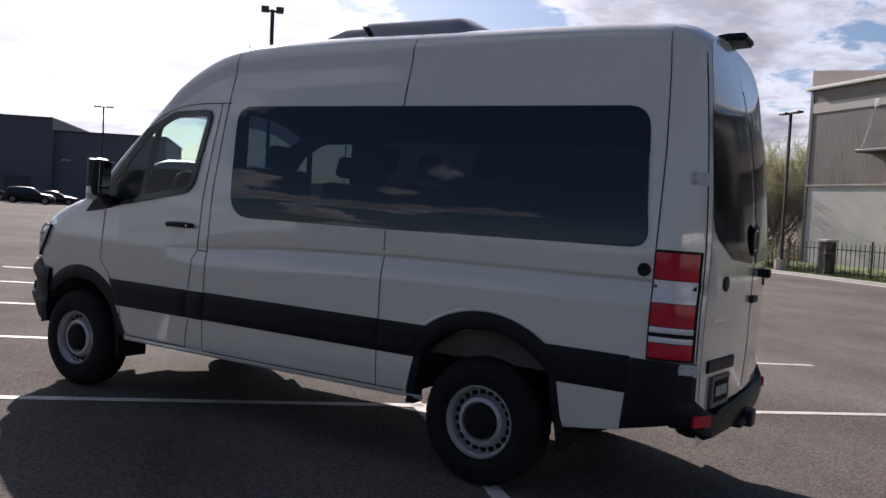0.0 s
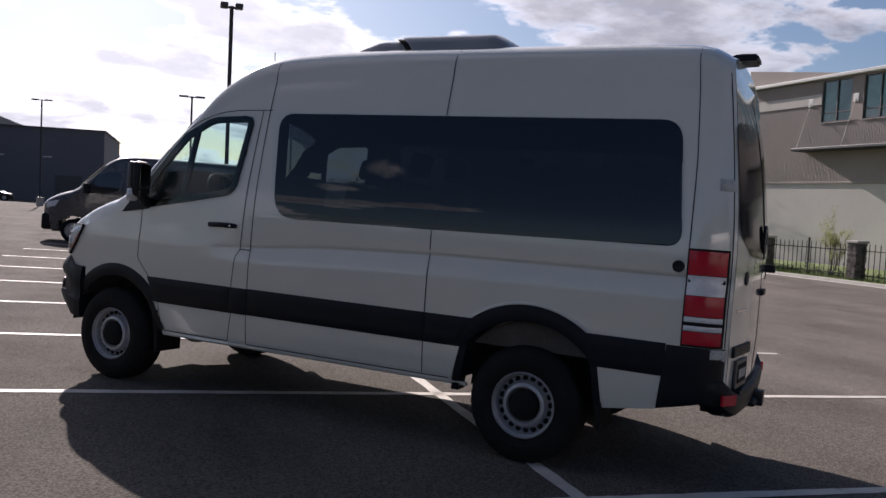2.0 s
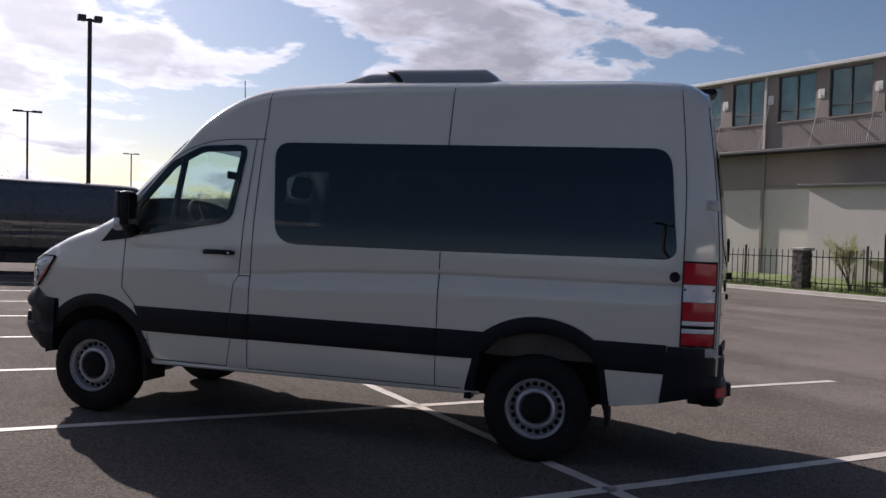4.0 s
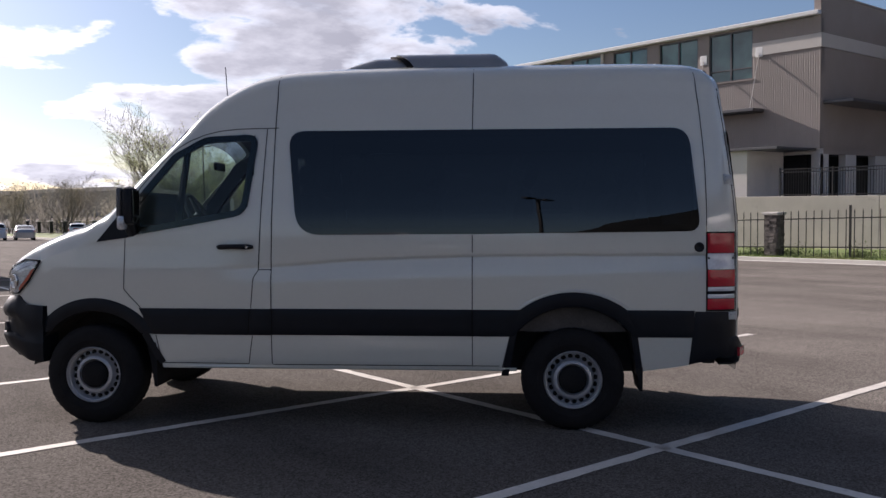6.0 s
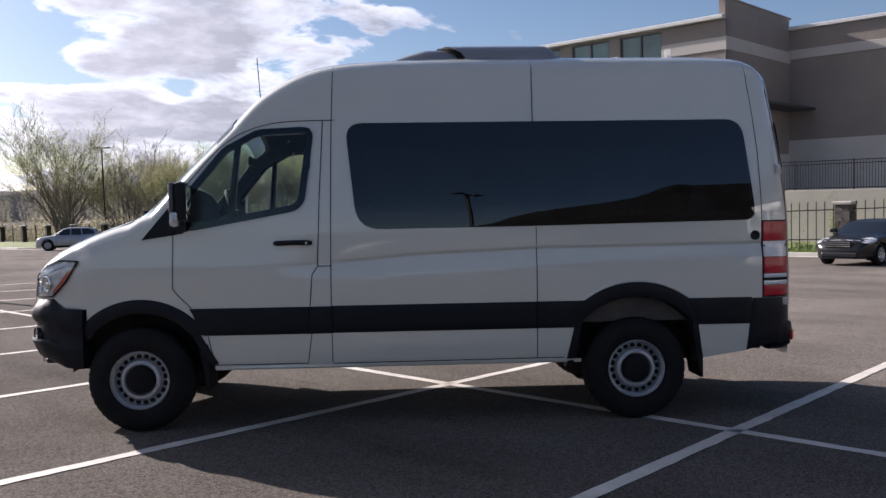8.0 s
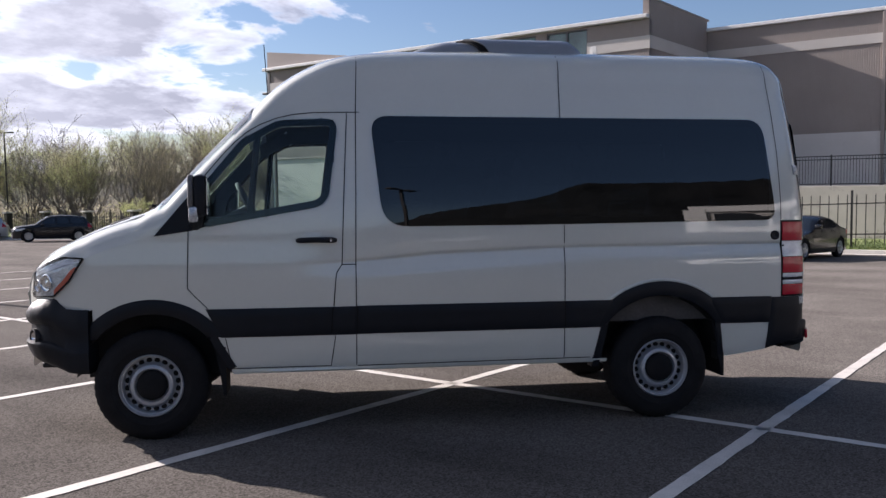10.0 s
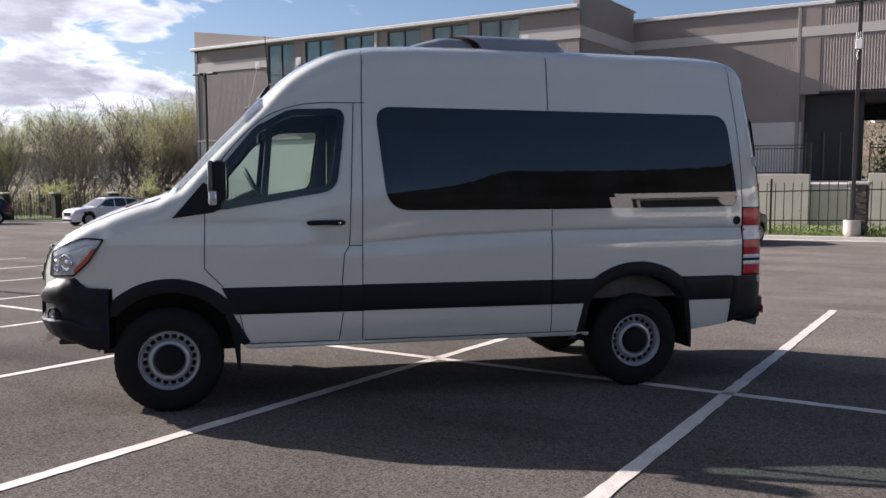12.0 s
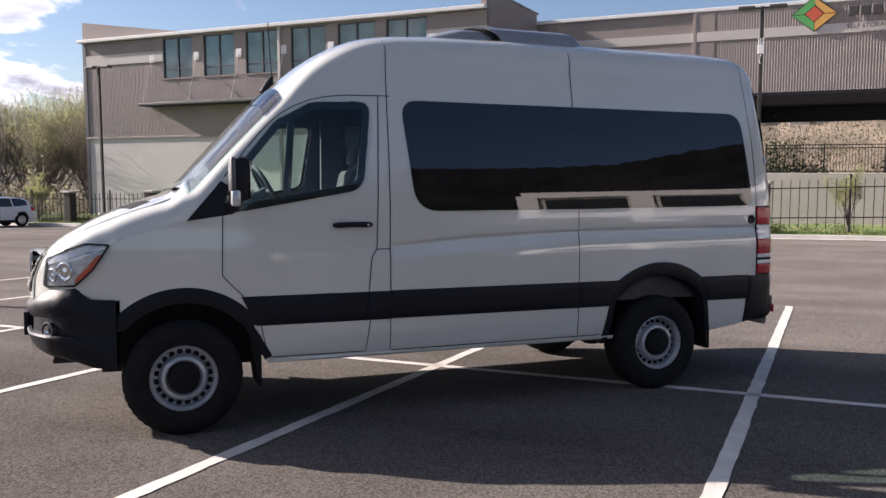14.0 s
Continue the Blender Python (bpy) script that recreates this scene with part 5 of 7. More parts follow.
    for side in (-1, 1):
        out_l = fillet([(-0.815, 1.165, 0.03), (-0.70, 1.225, 0.06), (-0.58, 1.266, 0.06), (-0.425, 1.258, 0.012), (-0.53, 1.095, 0.06), (-0.64, 0.992, 0.03), (-0.84, 0.978, 0.03)], 5)
        hl = part("headlamp", pane_mesh(sh, out_l, 0.003, side, 14, 12), "lamp_bowl", van, "swept clear headlamp with red side marker", smooth=True)
        part("lens", pane_mesh(sh, out_l, 0.020, side, 14, 12), "lamp_clear", hl, smooth=True)
        part("bezel", rim_mesh(sh, out_l, 0.010, 0.021, side, 0.03), "seam", hl, smooth=True)
        amber = [(-0.640, 1.008), (-0.580, 1.040), (-0.515, 1.116), (-0.462, 1.200), (-0.508, 1.190), (-0.575, 1.105), (-0.640, 1.045)]
        part("side_marker", pane_mesh(sh, amber, 0.010, side, 8, 4), "lamp_amber", hl, "red marker strip", smooth=True)
        for x, z, r in ((-0.70, 1.085, 0.062), (-0.775, 1.06, 0.045)):
            p, q, w = sh.at(x, z, 0.006, side), sh.at(x - 0.02, z, 0.006, side), sh.at(x + 0.02, z, 0.006, side)
            face = math.atan2((w - q).y, (w - q).x) - (0 if side < 0 else math.pi)
            bm = bmesh.new()
            lathe(bm, [(r, 0.012), (r, -0.004), (r * 0.88, -0.008), (r * 0.8, 0.000), (r * 0.5, 0.004), (0.0, -0.004)], 28)
            part("reflector", bm, "chrome", hl, smooth=True, at=Matrix.Translation(p) @ Euler((0, 0, face)).to_matrix().to_4x4())
        part("lamp_fin", ribbon_mesh(sh, [(-0.80, 1.14), (-0.68, 1.18), (-0.56, 1.225), (-0.46, 1.24)], 0.026, 0.010, side), "lamp_white", hl)

    # rear: doors, window, bumper
    def tail(y, z, off=0.0):
        """A place on the bowed rear doors."""
        edge = max(0.05, sh.width(4.88, z))
        bow = float(np.interp(z, [0.60, 0.90, 1.5, 2.0, 2.35, 2.60], [0.05, 0.068, 0.068, 0.056, 0.034, 0.0]))
        return (sh.lean(4.88, z) + bow * max(0.0, 1 - (y / edge) ** 2) + off, y, z)

    def turned(y, z, off=0.0):
        """Stands a flat piece square on the bowed door at (y, z)."""
        p, q = Vector(tail(y - 0.02, z)), Vector(tail(y + 0.02, z))
        return Matrix.Translation(tail(y, z, off)) @ Euler((0, 0, -math.atan2(q.x - p.x, 0.04))).to_matrix().to_4x4()

    for side in (-1, 1):
        bm = bmesh.new()
        grid = []
        for j in range(33):
            z = 0.64 + 1.96 * j / 32
            e = sh.width(4.88, z) - 0.002
            grid.append([bm.verts.new(tail(side * (0.005 + (e - 0.005) * i / 14), z, 0.003)) for i in range(15)])
        for u, v in zip(grid, grid[1:]):
            for i in range(14):
                bm.faces.new((u[i], u[i + 1], v[i + 1], v[i]) if side > 0 else (v[i], v[i + 1], u[i + 1], u[i]))
        part("rear_door", bm, "van_paint", van, "bowed grey rear door", smooth=True)

    def tail_pane(name, outline, off, mat, parent, label=""):
        zs = [p[1] for p in outline]
        bm = bmesh.new()
        grid = []
        for j in range(21):
            z = min(zs) + 1e-4 + (max(zs) - min(zs) - 2e-4) * (0.5 - 0.5 * math.cos(math.pi * j / 20))
            cross = [xa + (xb - xa) * (z - za) / (zb - za) for (xa, za), (xb, zb) in zip(outline[-1:] + outline[:-1], outline) if (za > z) != (zb > z)]
            a, b = min(cross), max(cross)
            row = []
            for i in range(9):
                y = a + (b - a) * i / 8
                row.append(bm.verts.new(tail(y, z, off)))
            grid.append(row)
        for r0, r1 in zip(grid, grid[1:]):
            for i in range(8):
                bm.faces.new((r0[i], r0[i + 1], r1[i + 1], r1[i]))
        bmesh.ops.recalc_face_normals(bm, faces=bm.faces)
        return part(name, bm, mat, parent, label, smooth=True)

    for side in (-1, 1):
        glass_out = fillet([(side * 0.055, 2.30, 0.04), (side * 0.79, 2.25, 0.10), (side * 0.835, 1.58, 0.12), (side * 0.50, 1.44, 0.10), (side * 0.055, 1.42, 0.03)], 6)
        tail_pane("rear_window", glass_out, 0.007, "frit", van, "dark tinted rear door window")
        bm = bmesh.new()
        tube(bm, [sh.at(4.860, 0.90 + 0.075 * k, 0.0, side) for k in range(23)], 0.004, 6)
        part("door_gap", bm, "seam", van)
        for z in (1.86, 0.852):
            hg = part("door_hinge", slab_mesh(sh, 4.785, 4.874, z - 0.036, z + 0.036, 0.020, side, 8, 3), "plate", van, "pale grey door hinge", smooth=True)
            for x in (4.802, 4.845):
                for dz in (-0.016, 0.016):
                    part("bolt", slab_mesh(sh, x, x + 0.010, z + dz - 0.006, z + dz + 0.006, 0.025, side, 2, 2), "seam", hg)
        bm = bmesh.new()
        lathe(bm, [(0.042, 0.0), (0.042, -0.008), (0.0, -0.010)], 24)
        part("round_plug", bm, "black_plastic", van, smooth=True, at=turned(side * 0.60, 1.31, 0.003) @ Euler((0, 0, radians(90))).to_matrix().to_4x4())
    part("centre_gap", tube(bmesh.new(), [tail(0.0, 0.66 + 0.12 * k, 0.001) for k in range(16)], 0.005, 6), "seam", van)
    part("plate_light_bar", boxed(-0.03, 0.016, -0.22, 0.22, -0.035, 0.035, bevel=0.01), "black_plastic", van, at=turned(-0.58, 0.868, 0.0))
    np_ = part("number_plate", boxed(-0.01, 0.010, -0.155, 0.155, -0.085, 0.085, bevel=0.004), "steel_grey", van, "small dark rear number plate in a pale frame", at=turned(-0.575, 0.725, 0.012))
    part("plate_field", boxed(0.010, 0.014, -0.115, 0.115, -0.055, 0.060), "seam", np_)
    bm = bmesh.new()
    for y in (-0.095, -0.055, -0.015, 0.025, 0.065):
        box(bm, 0.014, 0.016, y, y + 0.026, -0.025, 0.030)
    part("plate_bars", bm, "plate", np_)
    part("script_bar", boxed(0.0, 0.004, -0.12, 0.12, -0.008, 0.008), "chrome", van, at=turned(-0.66, 1.115, 0.003))
    bm = bmesh.new()
    lathe(bm, [(0.095, 0.0), (0.095, -0.010), (0.088, -0.014), (0.066, -0.008), (0.0, -0.008)], 28)
    bd = part("badge", bm, "black_plastic", van, "round black badge with chrome ring", smooth=True, at=turned(-0.06, 1.56, 0.012) @ Euler((0, 0, radians(90))).to_matrix().to_4x4())
    bm = bmesh.new()
    lathe(bm, [(0.066, -0.008), (0.066, -0.014), (0.056, -0.014), (0.056, -0.008)], 28)
    part("ring", bm, "chrome", bd, smooth=True)
    part("door_handle", boxed(-0.01, 0.030, -0.08, 0.08, -0.022, 0.022, bevel=0.010), "black_plastic", van, at=turned(0.02, 1.205, 0.0))
    part("door_bump_stop", boxed(-0.02, 0.075, -0.03, 0.03, -0.028, 0.028, bevel=0.012), "black_plastic", van, at=turned(0.24, 1.36, 0.0))
    # third brake lamp hood on the roof's tail
    bm = bmesh.new()
    vs = []
    for (x0, x1, z0, z1, w) in ((4.58, 4.63, 2.73, 2.76, 0.14), (4.70, 4.74, 2.745, 2.79, 0.14), (4.82, 4.84, 2.75, 2.795, 0.12)):
        vs.append([bm.verts.new(p) for p in ((x0, -w, z0), (x0, w, z0), (x0, w, z1), (x0, -w, z1))])
    for u, v in zip(vs, vs[1:]):
        for k in range(4):
            bm.faces.new((u[k], u[(k + 1) % 4], v[(k + 1) % 4], v[k]))
    bm.faces.new(vs[-1])
    bm.faces.new(vs[0][::-1])
    bmesh.ops.recalc_face_normals(bm, faces=bm.faces)
    bmesh.ops.bevel(bm, geom=list(bm.edges), offset=0.012, segments=2, affect="EDGES")
    part("roof_lamp_hood", bm, "black_plastic", van, "black lamp hood at the roof's tail", smooth=True)
    # rear bumper with step and corners
    for side in (-1, 1):
        part("bumper_corner", slab_mesh(sh, (4.505, 4.545), 4.868, (0.500, 0.585), 0.893, 0.016, side, 14, 8), "black_plastic", van, smooth=True)
    path = [(4.76, -0.955), (4.82, -0.940), (4.868, -0.905), (4.905, -0.84), (4.935, -0.70), (4.958, -0.36), (4.966, 0.0)]
    path += [(x, -y) for x, y in path[-2::-1]]
    prof = [(0.455, -0.14), (0.46, -0.04), (0.48, 0.0), (0.54, 0.012), (0.585, 0.016), (0.605, 0.006), (0.61, -0.08)]
    bm = bmesh.new()
    rows = []
    for i, (x, y) in enumerate(path):
        a, b = Vector(path[max(i - 1, 0)]), Vector(path[min(i + 1, len(path) - 1)])
        t = (b - a).normalized()
        s = Vector((-t.y, t.x))
        if s.dot(Vector((x - 4.2, y))) < 0:
            s = -s
        corner = max(0.0, min(1.0, (abs(y) - 0.80) / 0.08))
        rows.append([bm.verts.new((x + s.x * o, y + s.y * o, z + (0.10 * corner if z > 0.56 else 0.08 * corner))) for z, o in prof])
    for u, v in zip(rows, rows[1:]):
        for k in range(len(prof) - 1):
            bm.faces.new((u[k], u[k + 1], v[k + 1], v[k]))
    bmesh.ops.recalc_face_normals(bm, faces=bm.faces)
    rb = part("rear_bumper", bm, "black_plastic", van, "black plastic rear bumper with step", smooth=True)
    part("bumper_step", boxed(4.75, 4.950, -0.66, 0.66, 0.585, 0.615, bevel=0.01), "black_plastic", rb)
    for side in (-1, 1):
        part("reflector", boxed(0.004, 0.024, -0.065, 0.065, 0.56, 0.625, bevel=0.004), "lamp_red", rb, "red bumper reflector", at=Matrix.Translation((4.895, side * 0.862, 0)) @ Euler((0, 0, side * radians(29))).to_matrix().to_4x4())
    hitch = part("tow_hitch", boxed(4.55, 5.03, -0.06, 0.06, 0.44, 0.54, bevel=0.01), "dark_metal", van, "black tow hitch receiver")
    part("crossbeam", boxed(4.70, 4.80, -0.55, 0.55, 0.44, 0.52, bevel=0.01), "dark_metal", hitch)
    part("chain_loop", boxed(4.90, 5.00, -0.20, 0.20, 0.45, 0.50, bevel=0.02), "dark_metal", hitch)

    # mirrors
    for side in (-1, 1):
        def across(a, b):
            return sorted((side * a, side * b))
        mir = part("door_mirror", boxed(0.318, 0.415, *across(1.045, 1.185), 1.53, 1.815, bevel=0.040), "black_plastic", van, "tall black door mirror with silver trim", smooth=True)
        part("mirror_glass", boxed(0.412, 0.418, *across(1.060, 1.170), 1.60, 1.79, bevel=0.003), "mirror_face", mir)
        part("wide_glass", boxed(0.412, 0.418, *across(1.060, 1.170), 1.545, 1.59, bevel=0.003), "mirror_face", mir)
        bm = bmesh.new()
        tube(bm, [(0.30, side * 0.93, 1.475), (0.33, side * 1.02, 1.50), (0.355, side * 1.09, 1.56)], [0.05, 0.042, 0.036], 10)
        part("arm", bm, "black_plastic", mir, smooth=True)
        part("front_trim", boxed(0.290, 0.328, *across(1.055, 1.190), 1.585, 1.81, bevel=0.018), "steel_grey", mir, "dark silver front trim", smooth=True)
        part("indicator", boxed(0.295, 0.355, *across(1.115, 1.193), 1.495, 1.60, bevel=0.018), "lamp_bowl", mir, "small clear mirror indicator", smooth=True)

    # roof air conditioner
    ac = thing("roof_air_conditioner", "", "")
    ac.parent = van
    for key in ("label", "category"):
        if key in ac:
            del ac[key]

    def dome(x0, x1, half, z0, h, ramp0, ramp1, mat, name, parent, sweep=0.0):
        bm = bmesh.new()
        rows = []
        for i in range(21):
            q = i / 20
            x = x0 + (x1 - x0) * q
            up = min(1.0, ((q / ramp0) if ramp0 else 1)) ** 0.6 if q < ramp0 else 1.0
            if q > 1 - ramp1:
                up = ((1 - q) / ramp1) ** 0.5
            row = []
            for k in range(15):
                a = math.pi * k / 14
                row.append(bm.verts.new((x - sweep * (1 - q) * math.sin(a) ** 0.8, -half * math.copysign(abs(math.cos(a)) ** 0.45, math.cos(a)) * (0.85 + 0.15 * up), z0 + h * up * math.sin(a) ** 0.5)))
            rows.append(row)
        for u, v in zip(rows, rows[1:]):
            for k in range(14):
                bm.faces.new((u[k], u[k + 1], v[k + 1], v[k]))
        bm.faces.new(rows[0])
        bm.faces.new(rows[-1][::-1])
        bmesh.ops.remove_doubles(bm, verts=bm.verts, dist=0.0005)
        bmesh.ops.recalc_face_normals(bm, faces=bm.faces)
        return part(name, bm, mat, parent, smooth=True)

    dome(2.47, 3.22, 0.60, 2.74, 0.165, 0.0, 0.16, "ac_grey", "housing", ac, sweep=0.20)
    dome(1.79, 2.60, 0.56, 2.73, 0.148, 0.42, 0.02, "ac_grey", "front_cowl", ac)
    dome(2.42, 2.60, 0.585, 2.735, 0.157, 0.0, 0.0, "seam", "gap", ac, sweep=0.20)
    dome(2.77, 3.06, 0.26, 2.885, 0.035, 0.2, 0.2, "ac_grey", "fan_cover", ac)
    # antenna on the roof cap
    bm = bmesh.new()
    tube(bm, [(0.70, 0.0, sh.top(0.70) - 0.01), (0.745, 0.0, sh.top(0.745) + 0.035), (0.765, 0.0, sh.top(0.765) + 0.065)], [0.045, 0.032, 0.010], 12)
    ant = part("antenna", bm, "black_plastic", van, "short black roof antenna", smooth=True)
    part("rod", tube(bmesh.new(), [(0.762, 0.0, sh.top(0.765) + 0.05), (0.735, 0.0, 2.90)], 0.004, 6), "black_plastic", ant)

    # wheels, flaps, running gear
    for x, s, t in ((0, -1, 20), (0, 1, 0), (3.665, -1, 40), (3.665, 1, 10)):
        wheel(van, x, s, t)
    for s in (-1, 1):
        for x, z0 in ((0.50, 0.29), (4.175, 0.30)):
            a, b = sorted((s * 0.70, s * 0.97))
            bm = bmesh.new()
            o = [(x - 0.10, 0.72), (x - 0.05, 0.50), (x - 0.02, z0), (x + 0.0, z0), (x + 0.0, 0.50), (x - 0.04, 0.72)]
            extrude_xz(bm, o, a, b)
            part("mud_flap", bm, "rubber", van, "black rubber mud flap")
        for x, r in ((0.0, 0.50), (3.665, 0.545)):
            bm = bmesh.new()
            rows = []
            for i in range(25):
                a = radians(8 + 164 * i / 24)
                rows.append([bm.verts.new((x + r * 0.985 * math.cos(a), s * w, 0.378 + r * 0.985 * math.sin(a))) for w in (0.955, 0.58)])
            for u, v in zip(rows, rows[1:]):
                bm.faces.new((u[0], u[1], v[1], v[0]))
            part("wheel_well", bm, "liner", van, smooth=True)
            part("well_wall", extrude_xz(bmesh.new(), [(x + r * math.cos(radians(a)), 0.378 + r * math.sin(radians(a))) for a in range(0, 181, 12)], s * 0.56, s * 0.58), "liner", van)
    for s in (-1, 1):
        # dusty inner panel high in the rear arch
        arc = [(3.665 + 0.54 * math.cos(radians(a)), 0.378 + 0.54 * math.sin(radians(a))) for a in range(40, 141, 5)]
        part("arch_panel", extrude_xz(bmesh.new(), arc, s * 0.86, s * 0.88), "arch_panel", van)
    for x in (0, 3.665):
        bm = bmesh.new()
        tube(bm, [(x, -0.80, 0.37), (x, 0.80, 0.37)], 0.055, 10)
        bmesh.ops.create_uvsphere(bm, u_segments=14, v_segments=8, radius=0.17, matrix=Matrix.Translation((x, 0.05, 0.37)))
        part("axle", bm, "dark_metal", van, smooth=True)
        for s in (-1, 1):
            part("leaf_spring", boxed(x - 0.55, x + 0.55, s * 0.50 - 0.035, s * 0.50 + 0.035, 0.40, 0.45, bevel=0.01), "dark_metal", van)
    part("prop_shaft", tube(bmesh.new(), [(0.1, 0.05, 0.42), (1.6, 0.0, 0.48), (3.6, 0.05, 0.40)], 0.04, 8), "dark_metal", van, smooth=True)
    part("fuel_tank", boxed(1.30, 2.35, -0.30, 0.62, 0.36, 0.52, bevel=0.05), "dark_metal", van)
    part("exhaust", tube(bmesh.new(), [(0.6, 0.35, 0.44), (2.6, 0.40, 0.42), (4.3, 0.55, 0.42), (4.5, 0.85, 0.40)], 0.045, 10), "dark_metal", van, smooth=True)

    # cabin seen through the glass
    wide_side, wide_door = inset(SIDE_WINDOW, -0.006), inset(DOOR_WINDOW, -0.05)

    def trim_cut(x, z, y):
        if abs(y) > 0.5 and z > 1.4 and (inside(wide_side, x, z) or inside(wide_door, x, z)):
            return True
        return x < 0.70 and z > sh.shoulder(x)[0] - 0.02 and abs(y) < 0.93 * sh.half(x)

    part("inner_trim", shell_mesh(Lining(), [round(0.20 + 0.02 * i, 3) for i in range(70)] + [round(1.62 + 0.08 * i, 3) for i in range(39)], 0.98, 76, 12, trim_cut), "cabin", van, smooth=True)
    for side in (-1, 1):
        part("window_lining", rim_mesh(sh, inset(DOOR_WINDOW, -0.075), 0.105, -0.034, side, 0.008), "cabin", van, smooth=True)
        part("window_lining", rim_mesh(sh, inset(SIDE_WINDOW, -0.06), 0.09, -0.034, side, 0.008), "cabin", van, smooth=True)
    part("cabin_floor", boxed(0.1, 4.7, -0.86, 0.86, 0.94, 0.98), "cabin", van)
    part("dashboard", boxed(0.02, 0.52, -0.80, 0.80, 1.12, 1.53, bevel=0.08), "cabin", van, smooth=True)
    bm = bmesh.new()
    c, u = Vector((0.64, -0.42, 1.60)), Euler((0, radians(62), 0)).to_matrix()
    ringp = [c + u @ Vector((0.195 * math.cos(a), 0.195 * math.sin(a), 0)) for a in np.linspace(0, 2 * math.pi, 25)]
    tube(bm, ringp, 0.016, 8, cap=False)
    for a in (0.2, math.pi - 0.2, -math.pi / 2):
        tube(bm, [c, c + u @ Vector((0.19 * math.cos(a), 0.19 * math.sin(a), 0))], 0.014, 6)
    tube(bm, [c, c + u @ Vector((0, 0, -0.25))], 0.035, 8)
    part("steering_wheel", bm, "cabin", van, smooth=True)

    def seat(x, y, name):
        s = part(name, boxed(x - 0.24, x + 0.24, y - 0.23, y + 0.23, 1.14, 1.27, bevel=0.05), "seat_cloth", van, smooth=True)
        part("backrest", boxed(-0.06, 0.06, -0.225, 0.225, 0.0, 0.58, bevel=0.05), "seat_cloth", s, smooth=True, at=Matrix.Translation((x + 0.25, y, 1.22)) @ Euler((0, radians(14), 0)).to_matrix().to_4x4())
        part("headrest", boxed(-0.045, 0.045, -0.13, 0.13, 0.63, 0.81, bevel=0.04), "seat_cloth", s, smooth=True, at=Matrix.Translation((x + 0.25, y, 1.22)) @ Euler((0, radians(14), 0)).to_matrix().to_4x4())
        part("pedestal", boxed(x - 0.18, x + 0.18, y - 0.18, y + 0.18, 0.98, 1.15), "cabin", s)

    for y in (-0.43, 0.43):
        seat(1.12, y, "front_seat")
    for x in (2.15, 2.95, 3.75):
        for y in (-0.55, 0.05):
            seat(x, y, "rear_seat")
    part("roof_lining", boxed(1.30, 4.4, -0.62, 0.62, 2.60, 2.63), "cabin", van)
    part("rear_mirror", boxed(0.66, 0.69, -0.12, 0.12, 2.0, 2.07, bevel=0.012), "seam", van)
    for s in (-1, 1):
        part("inner_pillar", boxed(1.32, 1.52, s * 0.80 - 0.03, s * 0.80 + 0.03, 0.98, 2.3), "cabin", van)
    return van


VAN_AT = SLOPE @ Matrix.Translation((-1.114, 7.472, 0)) @ pose(0, 0, 0, 0, 0, -43.9) @ Matrix.Translation((0, 0.985, 0))
build_van(VAN_AT)

